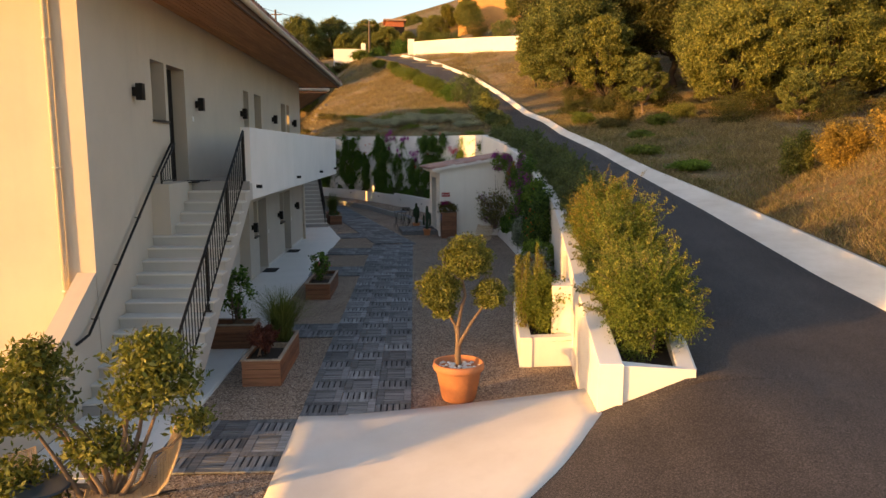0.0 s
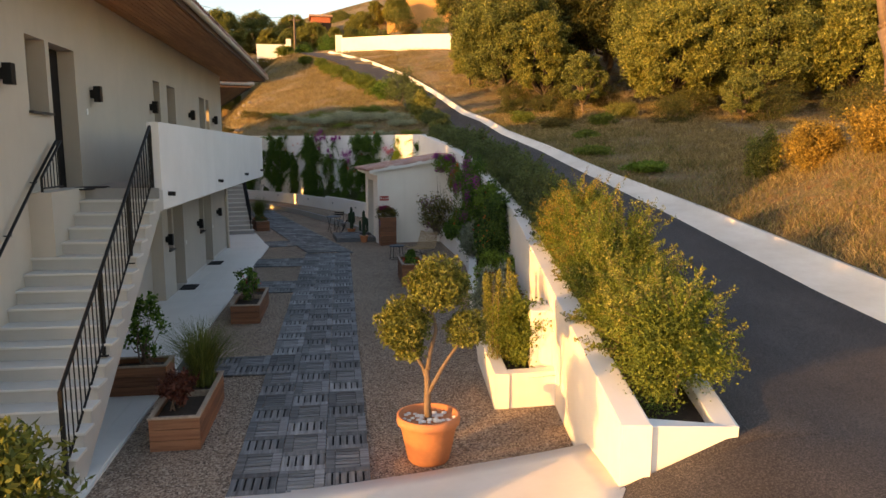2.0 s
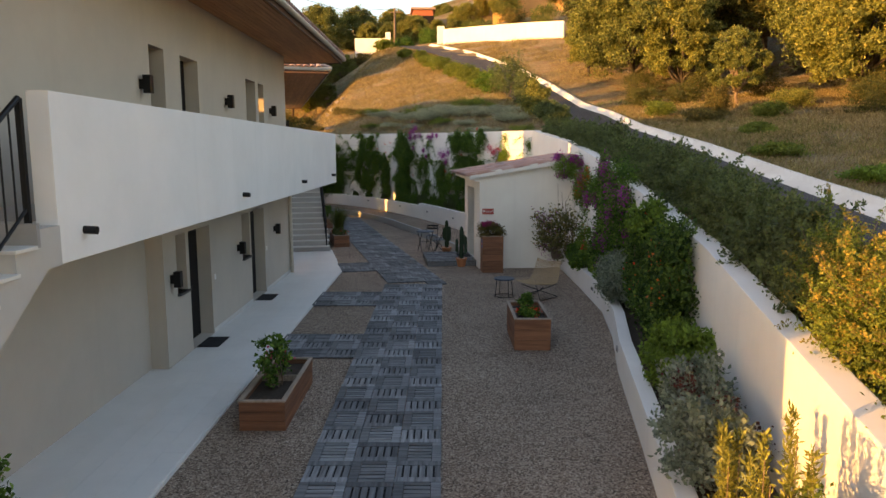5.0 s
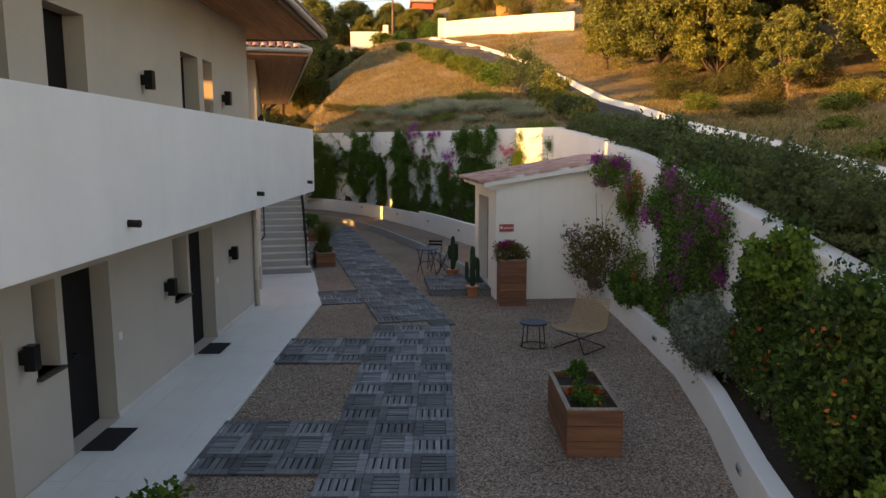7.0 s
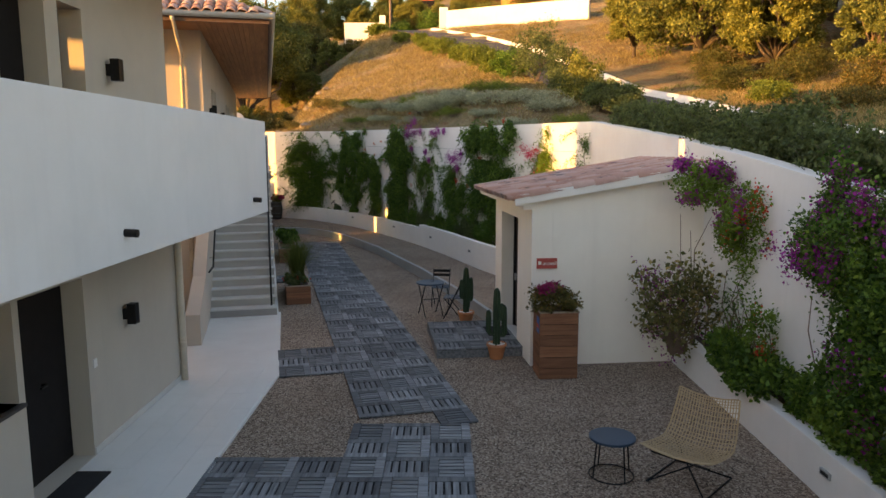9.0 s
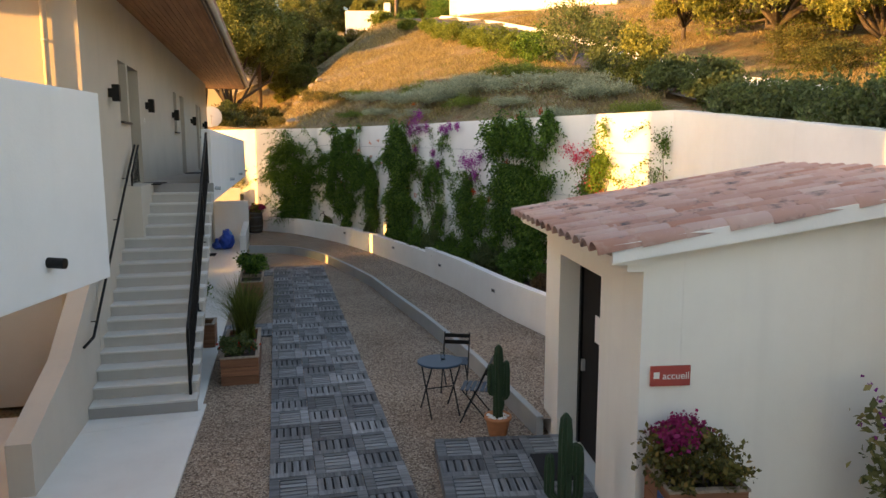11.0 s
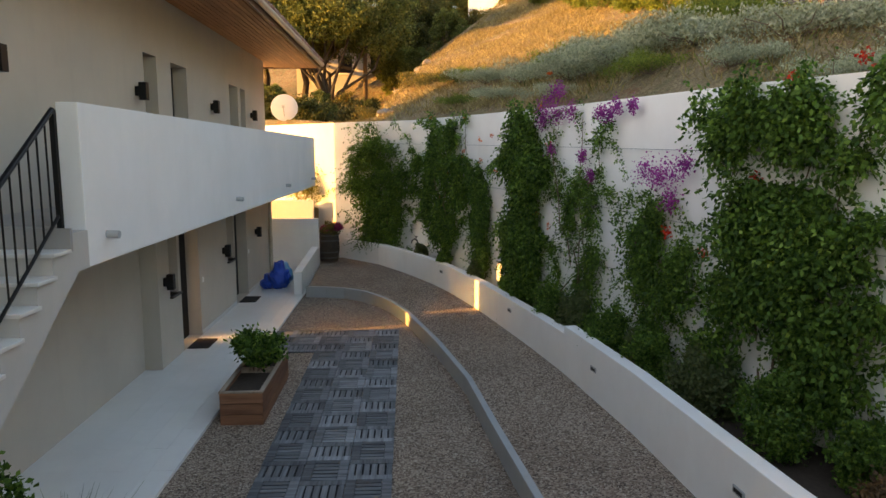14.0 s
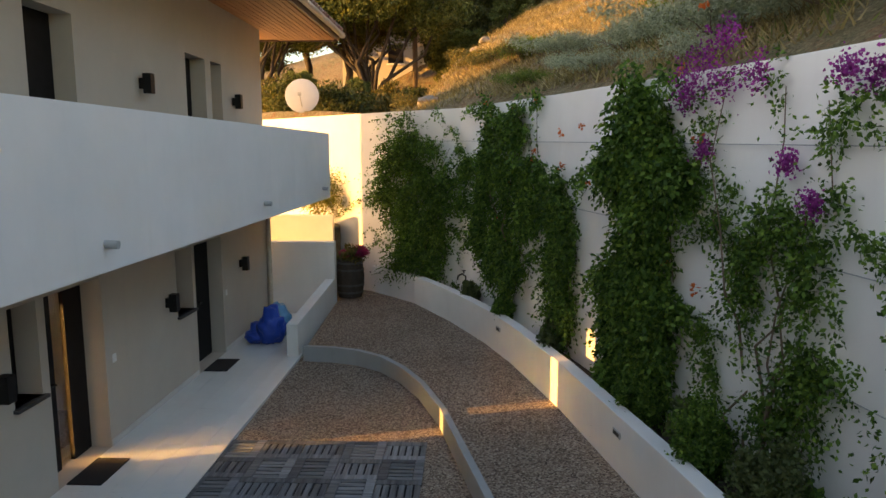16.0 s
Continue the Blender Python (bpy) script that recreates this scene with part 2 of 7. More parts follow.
def add_path(bm, pts, r, n=8):
    """One bent rod through the points."""
    pts = [Vector(p) for p in pts]
    rings = []
    for i, p in enumerate(pts):
        a, b = pts[max(0, i - 1)], pts[min(len(pts) - 1, i + 1)]
        if (b - a).length < 1e-6:
            b = a + Vector((0, 0, 1))
        d = (b - a).normalized()
        if 0 < i < len(pts) - 1:
            e, f = (p - pts[i - 1]).normalized(), (pts[i + 1] - p).normalized()
            d = (e + f).normalized() if (e + f).length > 1e-3 else e
        if not rings:
            u = d.orthogonal().normalized()
        u = (u - d * u.dot(d)).normalized()
        w = d.cross(u)
        rings.append([bm.verts.new(p + (u * math.cos(k * math.tau / n) + w * math.sin(k * math.tau / n)) * r) for k in range(n)])
    for a, b in zip(rings, rings[1:]):
        for k in range(n):
            bm.faces.new((a[k], a[(k + 1) % n], b[(k + 1) % n], b[k]))
    bm.faces.new(list(reversed(rings[0])))
    bm.faces.new(rings[-1])


def add_lathe(bm, prof, n=24, centre=(0, 0, 0)):
    rings = []
    for r, z in prof:
        rings.append([bm.verts.new((centre[0] + r * math.cos(k * math.tau / n), centre[1] + r * math.sin(k * math.tau / n), centre[2] + z)) for k in range(n)])
    for a, b in zip(rings, rings[1:]):
        for k in range(n):
            bm.faces.new((a[k], a[(k + 1) % n], b[(k + 1) % n], b[k]))
    bm.faces.new(list(reversed(rings[0])))
    bm.faces.new(rings[-1])


def add_prism(bm, poly, z0, z1):
    """A flat polygon in x, y given height."""
    lo = [bm.verts.new((x, y, z0)) for x, y in poly]
    hi = [bm.verts.new((x, y, z1)) for x, y in poly]
    n = len(poly)
    for k in range(n):
        bm.faces.new((lo[k], lo[(k + 1) % n], hi[(k + 1) % n], hi[k]))
    bm.faces.new(list(reversed(lo)))
    bm.faces.new(hi)
    bmesh.ops.recalc_face_normals(bm, faces=bm.faces[:])


def finish(bm, name, material, smooth=False):
    me = bpy.data.meshes.new(name)
    bm.to_mesh(me)
    bm.free()
    me.materials.append(material)
    if smooth:
        for p in me.polygons:
            p.use_smooth = True
    return me


def part(name, bm, material, parent, label="", smooth=False):
    ob = new(name, finish(bm, name, material, smooth))
    ob.parent = parent
    return tagged(ob, label)


def thing(name, bm, material, label, category, group="", kind="", smooth=False, m=None):
    ob = new(name, finish(bm, name, material, smooth))
    if m is not None:
        ob.matrix_world = m
    return tagged(ob, label, category, group, kind)


def base(name, m, label, category, group="", kind=""):
    ob = new(name)
    ob.matrix_world = m
    return tagged(ob, label, category, group, kind)


def boxes(*rows, bevel=0.0):
    bm = bmesh.new()
    for r in rows:
        add_box(bm, *r, bevel=bevel)
    return bm


def raw_mesh(name, verts, quads, material, smooth=False):
    me = bpy.data.meshes.new(name)
    verts, quads = np.asarray(verts, np.float32), np.asarray(quads, np.int32)
    k = quads.shape[1]
    me.vertices.add(len(verts))
    me.vertices.foreach_set("co", verts.ravel())
    me.loops.add(quads.size)
    me.loops.foreach_set("vertex_index", quads.ravel())
    me.polygons.add(len(quads))
    me.polygons.foreach_set("loop_start", np.arange(0, quads.size, k, dtype=np.int32))
    me.polygons.foreach_set("loop_total", np.full(len(quads), k, np.int32))
    if smooth:
        me.polygons.foreach_set("use_smooth", np.ones(len(quads), bool))
    me.update(calc_edges=True)
    me.materials.append(material)
    return me


def leaf_mesh(name, pts, size, aspect, material, rng, up=0.3, out=None):
    """Many single leaves, each a small folded blade, at the given points."""
    pts = np.asarray(pts, float)
    n = len(pts)
    d = rng.normal(size=(n, 3))
    d[:, 2] += up
    if out is not None:
        d += out
    d /= np.linalg.norm(d, axis=1)[:, None]
    s = np.cross(d, rng.normal(size=(n, 3)))
    s /= np.linalg.norm(s, axis=1)[:, None] + 1e-9
    nn = np.cross(d, s)
    L = size * rng.uniform(0.6, 1.3, (n, 1))
    W = L * aspect
    v = np.stack([pts, pts + d * L * 0.5 + s * W + nn * W * 0.35, pts + d * L, pts + d * L * 0.5 - s * W + nn * W * 0.35], 1).reshape(-1, 3)
    return raw_mesh(name, v, np.arange(4 * n).reshape(-1, 4), material)


def fine_leaves(name, pts, size, material, rng):
    """Very many small pointed leaves of three corners, for trees far off."""
    pts = np.asarray(pts, float)
    n = len(pts)
    d = rng.normal(size=(n, 3))
    d[:, 2] += 0.3
    d /= np.linalg.norm(d, axis=1)[:, None]
    s = np.cross(d, rng.normal(size=(n, 3)))
    s /= np.linalg.norm(s, axis=1)[:, None] + 1e-9
    L = size * rng.uniform(0.6, 1.4, (n, 1))
    v = np.stack([pts - s * L * 0.3, pts + s * L * 0.3, pts + d * L], 1).reshape(-1, 3)
    return raw_mesh(name, v, np.arange(3 * n).reshape(-1, 3), material)


def blob_points(rng, n, centre, radii, shell=0.5):
    """Points in an uneven ellipsoid, denser towards its skin."""
    d = rng.normal(size=(n, 3))
    d /= np.linalg.norm(d, axis=1)[:, None]
    r = rng.uniform(shell, 1.0, (n, 1)) ** 0.6
    w = 1 + 0.18 * np.sin(d[:, :1] * 5 + d[:, 1:2] * 7 + centre[0]) + 0.12 * np.sin(d[:, 2:] * 9 + centre[1] * 3)
    return np.asarray(centre) + d * r * w * np.asarray(radii)


# ---- the lie of the land ----
def lerp(y, ys, vs):
    return float(np.interp(y, ys, vs))


def road_z(y):
    return lerp(y, (-60, -12, -3, 1.5, 6.7, 14, 18, 25, 34, 66, 90, 400), (-1.5, 0.1, 0.75, 1.25, 2.0, 2.95, 3.5, 4.3, 5.7, 13.4, 14.3, 15.5))


def road_right(y):
    return lerp(y, (-60, -6, 30, 41, 50, 59, 66, 75, 400), (8.1, 8.1, 8.3, 7.1, 5.7, 3.1, -0.5, -8, -300))


def wall_x(y):
    """Garden face of the retaining wall, one x for each y."""
    return lerp(y, (-2.9, 6.7, 14, 20, 25.0, 28.9, 32.5, 36.5, 40.2, 41.8, 43.9, 58, 90), (2.95, 4.3, 4.78, 4.75, 4.3, 1.5, -0.2, -2.5, -4.95, -7.55, -11.3, -40, -140))


def wall_top(y):
    return lerp(y, (-2.9, 6.7, 14, 18, 25.0, 28.9, 41.8), (1.11, 2.24, 3.11, 3.60, 4.28, 4.3, 4.5))


def road_left(y):
    if -2.9 < y < -0.6:
        return 4.0 + (y + 2.9) * 0.27
    return max(wall_x(y) + 0.95, min(road_right(y) - 3.0, wall_x(y) + 1.4)) if -2.9 < y < 26 else road_right(y) - 3.0 if y >= 26 else lerp(y, (-60, -6, -4.6, -3.84, -2.9), (-1.0, 0.2, 1.5, 2.2, 2.85))


def kerb_w(y):
    return lerp(y, (-10, 2, 12, 20, 60), (1.5, 1.15, 0.5, 0.38, 0.3))


def land_z(x, y):
    """Height of the hill east and north of the retaining wall."""
    g = road_z(y)
    g += 0.16 * math.exp(-((x - 4.4) / 1.2) ** 2 - ((y + 2.9) / 1.3) ** 2)
    if y < -1.0 and x < 4.3 and (y < -2.9 or x < wall_x(y)):
        return 0.16 * math.exp(-((x - 4.4) / 1.2) ** 2 - ((y + 2.9) / 1.3) ** 2) + road_z(min(y, -2.9)) * lerp(y, (-2.9, -1.5), (1.0, 0.55)) * max(0.0, min(1.0, x / 4.3)) ** 1.2
    r, l = road_right(y), road_left(y)
    z = g
    if x > r:
        d = max(0.0, x - r - kerb_w(y))
        z = g + (0.1 if x > r + kerb_w(y) else 0.0) + 0.11 * min(d, 6) + 0.09 * min(30, max(0, d - 6)) * (0.5 + min(1.0, max(0, (y - 5) / 30)))
        z += 0.31 * max(0.0, min(y - 67, 40)) * min(1.0, max(0.0, (x - 3.0) / 7))
        z += 2.4 * math.exp(-((x - 13.7) / 2.5) ** 2 - ((y - 4.2) / 3.6) ** 2)
        z += 0.25 * noise.noise((x * 0.22, y * 0.22, 3)) * min(1, d / 2) + 0.1 * noise.noise((x * 0.9, y * 0.9, 1)) * min(1, d)
    elif x < l and y > 8:
        d = l - x
        z = g - 0.24 * d - 0.14 * max(0.0, d - 6) * lerp(y, (44, 50), (1.0, 0.0))
        ridge = lerp(y, (36, 40, 43.6, 80), (-3.0, -5.4, -7.0, -4.6))
        z -= 0.75 * max(0.0, ridge - x)
        z += 0.75 * math.exp(-((x - 2.4) / 2.2) ** 2 - ((y - 33.5) / 3.5) ** 2)
        z = max(z, wall_top(y) - 0.15 + 0.02 * min(d, 20), lerp(y, (30, 40, 44, 58, 80, 140), (0.0, 4.2, 4.4, 5.6, 8.0, 13.0)))
        z += 0.18 * noise.noise((x * 0.35, y * 0.35, 3)) * min(1, d / 2)
        z = max(z, wall_top(y) - 0.2)
    return z


ys = np.concatenate([[-60, -40, -25, -18], np.arange(-14, -3.4, 0.5), [-3.1, -2.95, -2.85, -2.6, -2.2], np.arange(-2, 70, 0.5), np.arange(71, 110, 2), [120, 140, 170, 220, 300, 400]])
cs = np.concatenate([np.linspace(0, 1, 4)[:-1] * 0.6, np.linspace(0.6, 30, 70), [32, 35, 40, 47, 56, 70, 100, 160, 260, 400]])
verts, quads = [], []
for y in ys:
    x0 = wall_x(y) + 0.14 if y > -2.9 else 3.0
    for c in cs:
        under = 0.14 if road_left(y) - 0.3 < x0 + c < road_right(y) + kerb_w(y) + 0.25 or (y < -1.4 and x0 + c < 3.6) else 0.02
        z = land_z(x0 + c, y) - under
        if y > 25.5:
            z = min(z, wall_top(y) - 0.06 + c * 0.6)
        verts.append((x0 + c, y, z))
w = len(cs)
for i in range(len(ys) - 1):
    for j in range(w - 1):
        a = i * w + j
        quads.append((a, a + 1, a + w + 1, a + w))
hill = tagged(new("hillside_ground", raw_mesh("hillside_ground", verts, quads, M["hill"], True)), "dry grassy hillside of brown earth above the garden", "hillside", kind="structure")

bm = bmesh.new()
bmesh.ops.create_grid(bm, x_segments=2, y_segments=2, size=500)
for v in bm.verts:
    v.co.z = -0.06
thing("ground", bm, M["hill"], "dry brown earth round the houses", "ground", kind="structure")
# gravel court
gx = [(-4.2, -9), (2.2, -9), (2.2, -3), (3.2, -1.6)] + [(wall_x(y) + 0.1, y) for y in np.arange(0, 44, 1.0)] + [(-9, 44), (-9, 24), (-4.2, 21)]
bm = bmesh.new()
f = bm.faces.new([bm.verts.new((x, y, 0.0)) for x, y in gx])
if f.normal.z < 0:
    f.normal_flip()
bmesh.ops.triangulate(bm, faces=bm.faces[:])
thing("gravel_court", bm, M["gravel"], "beige pea gravel covering the garden court", "gravel", kind="structure")


def strip(name, rows, material, label, category, dz=0.0, kind="structure"):
    """A sheet laid on the land; rows of (y, x0, x1)."""
    verts, quads = [], []
    k = 9
    for y, x0, x1 in rows:
        for j in range(k):
            x = x0 + (x1 - x0) * j / (k - 1)
            verts.append((x, y, land_z(x, y) + dz))
    for i in range(len(rows) - 1):
        for j in range(k - 1):
            a = i * k + j
            quads.append((a, a + 1, a + k + 1, a + k))
    return tagged(new(name, raw_mesh(name, verts, quads, material, True)), label, category, kind=kind)


yr = np.concatenate([np.arange(-40, -3, 0.5), [-2.95, -2.88], np.arange(-2.7, 66.2, 0.4)])
strip("road", [(y, road_left(y), road_right(y)) for y in yr], M["asphalt"], "dark grey asphalt road climbing the hill", "road", 0.012)
# white concrete band and low kerb on the uphill side of the road
verts, quads = [], []
for y in yr:
    r = road_right(y)
    wd = kerb_w(y)
    z = road_z(y)
    for dx, dz in ((-0.02, -0.1), (0.0, 0.035), (wd - 0.14, 0.10), (wd - 0.13, 0.2), (wd, 0.2), (wd + 0.01, -0.1)):
        verts.append((r + dx, y, z + dz))
for i in range(len(yr) - 1):
    for j in range(5):
        a = i * 6 + j
        quads.append((a, a + 1, a + 7, a + 6))
tagged(new("kerb", raw_mesh("kerb", verts, quads, M["kerb"])), "white concrete kerb along the uphill side of the road", "kerb", kind="structure")
verts, quads = [], []
for i in range(27):
    for j in range(15):
        y = -9.0 + i * 7.45 / 26
        x = -0.72 + (lerp(y, (-9, -4.6, -3.84, -2.95, -1.5), (0.2, 1.72, 2.38, 3.0, 3.14)) + 0.72) * j / 14
        verts.append((x, y, land_z(min(x, wall_x(y) - 0.02) if y > -2.95 else x, y if y < -2.95 or y > -2.9 else -2.95) + 0.03))
        if i < 26 and j < 14:
            k = i * 15 + j
            quads.append((k, k + 1, k + 16, k + 15))
apron = tagged(new("concrete_apron", raw_mesh("concrete_apron", verts, quads, M["slab"], True)), "pale concrete apron between the road and the court", "pavement", kind="structure")
bm = bmesh.new()
bm.from_mesh(apron.data)
rim = [e for e in bm.edges if e.is_boundary]
new_v = bmesh.ops.extrude_edge_only(bm, edges=rim)["geom"]
for v in new_v:
    if isinstance(v, bmesh.types.BMVert):
        v.co.z -= 0.45
bm.to_mesh(apron.data)
bm.free()


# ---- the two houses ----
FLOOR, PAR_TOP, PAR_LOW, EAVE, LEN, DEPTH = 2.95, 3.98, 2.60, 6.10, 17.70, 6.62
UPPER = [("window", 2.20, 2.85, 4.07, 5.08), ("door", 2.98, 3.95, 2.95, 5.08), ("window", 8.65, 9.22, 4.07, 5.09), ("door", 9.90, 10.75, 2.95, 5.09), ("door", 13.80, 14.60, 2.95, 5.10), ("window", 14.85, 15.35, 4.07, 5.10)]
LOWER = [("window", 9.28, 9.72, 1.15, 2.13), ("door", 9.85, 10.95, 0.04, 2.13), ("window", 13.05, 13.65, 1.15, 2.13), ("door", 13.75, 14.95, 0.04, 2.13)]


def wall_with_holes(bm, x0, x1, y0, y1, z0, z1, holes):
    """A wall slab facing x, with rectangular openings (y0, y1, z0, z1) cut right through."""
    cuts = sorted({y0, y1, *[v for h in holes for v in h[:2] if y0 < v < y1]})
    for a, b in zip(cuts, cuts[1:]):
        mine = sorted([h for h in holes if h[0] <= a + 1e-6 and h[1] >= b - 1e-6], key=lambda h: h[2])
        z = z0
        for h in mine:
            if h[2] > z + 1e-4:
                add_box(bm, x0, x1, a, b, z, h[2])
            z = h[3]
        if z1 > z + 1e-4:
            add_box(bm, x0, x1, a, b, z, z1)
    bmesh.ops.remove_doubles(bm, verts=bm.verts[:], dist=1e-5)
    seen = {}
    for f in bm.faces:
        seen.setdefault(tuple(round(c, 4) for c in f.calc_center_median()), []).append(f)
    inner = [f for fs in seen.values() if len(fs) > 1 for f in fs]
    bmesh.ops.delete(bm, geom=inner, context="FACES_ONLY")


def wall_lamp(m, label="black box-shaped up and down wall lamp", parent=None):
    """Block on a back plate."""
    lamp = base("wall_lamp", m, label, "wall lamp", "wall lamps on the houses")
    part("body", boxes((0.06, 0.17, -0.06, 0.06, -0.13, 0.13), bevel=0.006), M["black"], lamp)
    part("back_plate", boxes((0.0, 0.06, -0.045, 0.045, -0.07, 0.07), bevel=0.004), M["black"], lamp)
    return lamp


def railing(rail, a, b, posts, height=0.9, n=24, x=0.0):
    """A sloping black rail from a to b (y, z of the nosing line)."""
    (ya, za), (yb, zb) = a, b
    bm = bmesh.new()
    add_path(bm, [(x, ya, za + height), (x, yb, zb + height)], 0.022)
    top = part("handrail", bm, M["black"], rail, "black steel handrail")
    bm = bmesh.new()
    add_path(bm, [(x, ya, za + 0.10), (x, yb, zb + 0.10)], 0.014)
    part("bottom_rail", bm, M["black"], rail)
    bm = bmesh.new()
    add_tube(bm, (0, 0, 0.10), (0, 0, height), 0.0085, n=6)
    bar = finish(bm, "baluster", M["black"])
    for k in range(n + 1):
        t = k / n
        o = new("baluster", bar)
        o.parent = top
        o.location = (x, ya + (yb - ya) * t, za + (zb - za) * t)
    for t in posts:
        y, z = ya + (yb - ya) * t, za + (zb - za) * t
        part("post", boxes((x - 0.02, x + 0.02, y - 0.02, y + 0.02, z - 0.05, z + height), (x - 0.05, x + 0.05, y - 0.05, y + 0.05, z - 0.06, z - 0.045)), M["black"], rail)


def make_house(m, label, side_light, spout, near):
    h = base("house", m, label, "house")
    T = 0.38
    # facade: upper wall, and lower wall with its near part set back
    bm = bmesh.new()
    wall_with_holes(bm, -T, 0.0, near, LEN, FLOOR - 0.25, EAVE, [o[1:] for o in UPPER])
    part("upper_wall", bm, M["wall"], h)
    bm = bmesh.new()
    wall_with_holes(bm, -T, 0.0, 8.75, LEN, 0.0, FLOOR - 0.25, [o[1:] for o in LOWER])
    part("lower_wall", bm, M["wall"], h)
    part("lower_wall_recessed", boxes((-T - 0.28, -0.28, 3.0, 8.75, 0.0, FLOOR - 0.25), (-T + 0.001, 0.0, near, 3.0, 0.0, FLOOR - 0.25)), M["wall"], h)
    # end and back walls
    part("end_wall", boxes((-DEPTH, -T, near, near + T, 0.0, EAVE - 0.001)), M["wall"], h)
    part("far_end_wall", boxes((-DEPTH, -T, LEN - T, LEN, 0.0, EAVE)), M["wall"], h)
    bm = bmesh.new()
    wall_with_holes(bm, -DEPTH - T, -DEPTH, near, LEN, 0.0, EAVE, [(8.2, 9.1, 0.8, 2.6), (10.4, 12.1, 5.25, 5.65)])
    part("back_wall", bm, M["wall"], h)
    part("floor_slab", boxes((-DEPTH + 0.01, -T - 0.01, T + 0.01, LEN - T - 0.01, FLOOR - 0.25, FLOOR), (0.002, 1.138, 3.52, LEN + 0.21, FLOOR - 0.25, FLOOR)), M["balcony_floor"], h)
    part("attic_slab", boxes((-DEPTH, -T, T, LEN - T, EAVE - 0.55, EAVE - 0.4)), M["wall"], h)
    bm = bmesh.new()
    add_box(bm, -DEPTH, -T, 6.2, 6.35, 0.0, FLOOR - 0.25)
    part("inner_wall", bm, M["wall"], h)
    part("inner_wall", boxes((-DEPTH, -T, 12.2, 12.35, 0.0, FLOOR - 0.25)), M["wall"], h)
    part("inner_wall", boxes((-DEPTH, -T, 6.2, 6.35, FLOOR, EAVE - 0.55)), M["wall"], h)
    # balcony parapet: long front and far return
    part("balcony_parapet", boxes((1.14, 1.32, 3.5, LEN + 0.4, PAR_LOW, PAR_TOP), bevel=0.012), M["parapet"], h)
    part("parapet_return", boxes((0.0, 1.14, LEN + 0.22, LEN + 0.4, PAR_LOW, PAR_TOP), bevel=0.012), M["parapet"], h)
    for y in (3.9, 8.68, 13.2, 17.3):
        bm = bmesh.new()
        add_tube(bm, (1.30, y, 2.84), (1.43, y, 2.833), 0.036, n=16)
        part("water_spout", bm, spout, h, smooth=False)
    # openings
    for rows, zone in ((UPPER, 1), (LOWER, 0)):
        for kind, y0, y1, z0, z1 in rows:
            if kind == "door":
                d = part("door", boxes((-0.30, -0.25, y0, y1 - (0.62 if side_light and zone == 0 and y0 < 11 else 0), z0, z1), bevel=0.003), M["dark_door"], h, "dark panelled entrance door set deep in the wall")
                if side_light and zone == 0 and y0 < 11:
                    strip_pane = part("side_light", boxes((-0.285, -0.279, y1 - 0.62, y1 - 0.36, z0, z1)), M["glass"], d, "narrow glass strip beside the door")
                    strip_pane.visible_shadow = False
                    part("side_frame", boxes((-0.30, -0.25, y1 - 0.36, y1, z0, z1)), M["dark_door"], d)
                bm = bmesh.new()
                add_tube(bm, (-0.25, y1 - 0.7 if side_light and zone == 0 and y0 < 11 else y1 - 0.5, z0 + 1.02), (-0.19, y1 - 0.7 if side_light and zone == 0 and y0 < 11 else y1 - 0.5, z0 + 1.02), 0.012)
                add_tube(bm, (-0.19, y1 - 0.82 if side_light and zone == 0 and y0 < 11 else y1 - 0.62, z0 + 1.02), (-0.19, y1 - 0.7 if side_light and zone == 0 and y0 < 11 else y1 - 0.5, z0 + 1.02), 0.012)
                part("door_handle", bm, M["black"], d)
            else:
                wdw = part("window", boxes((-0.30, -0.26, y0, y0 + 0.05, z0, z1), (-0.30, -0.26, y1 - 0.05, y1, z0, z1), (-0.30, -0.26, y0 + 0.05, y1 - 0.05, z0, z0 + 0.05), (-0.30, -0.26, y0 + 0.05, y1 - 0.05, z1 - 0.05, z1)), M["black"], h, "narrow window with a black frame")
                if not (zone == 1 and y0 > 14):
                    pane = part("pane", boxes((-0.285, -0.279, y0 + 0.05, y1 - 0.05, z0 + 0.05, z1 - 0.05)), M["glass"], wdw)
                    pane.visible_shadow = False
                part("sill", boxes((-0.26, 0.06, y0 - 0.03, y1 + 0.03, z0 - 0.035, z0), bevel=0.004), M["dark_sill"], wdw)
    # light switches beside the doors
    part("bell_plate", boxes((0.0, 0.012, 4.32, 4.40, 4.12, 4.22)), M["white"], h)
    part("bell_plate", boxes((0.0, 0.012, 15.05, 15.13, 1.05, 1.15)), M["white"], h)
    part("bell_plate", boxes((0.0, 0.012, 11.1, 11.18, 1.05, 1.15)), M["white"], h)
    # skirting tiles
    part("skirting", boxes((0.0, 0.015, 14.96, LEN, 0.04, 0.12)), M["step"], h)
    part("skirting", boxes((0.0, 0.015, 10.96, 13.7, 0.04, 0.12)), M["step"], h)
    # roof: boarded soffit, fascia, gutter, hipped tile roof
    OV = 1.42
    x1, ya, yb, xb = OV, -1.35, LEN + 1.35, -DEPTH - 1.2
    soff = part("soffit", boxes((0.0, x1 - 0.03, ya + 0.03, yb - 0.03, EAVE - 0.02, EAVE)), M["soffit"], h, "stained timber boarding under the eaves")
    part("soffit_end", boxes((xb, 0.0, ya + 0.03, 0.0, EAVE - 0.02, EAVE)), M["soffit"], h)
    part("soffit_far_end", boxes((xb, 0.0, LEN, yb - 0.03, EAVE - 0.02, EAVE)), M["soffit"], h)
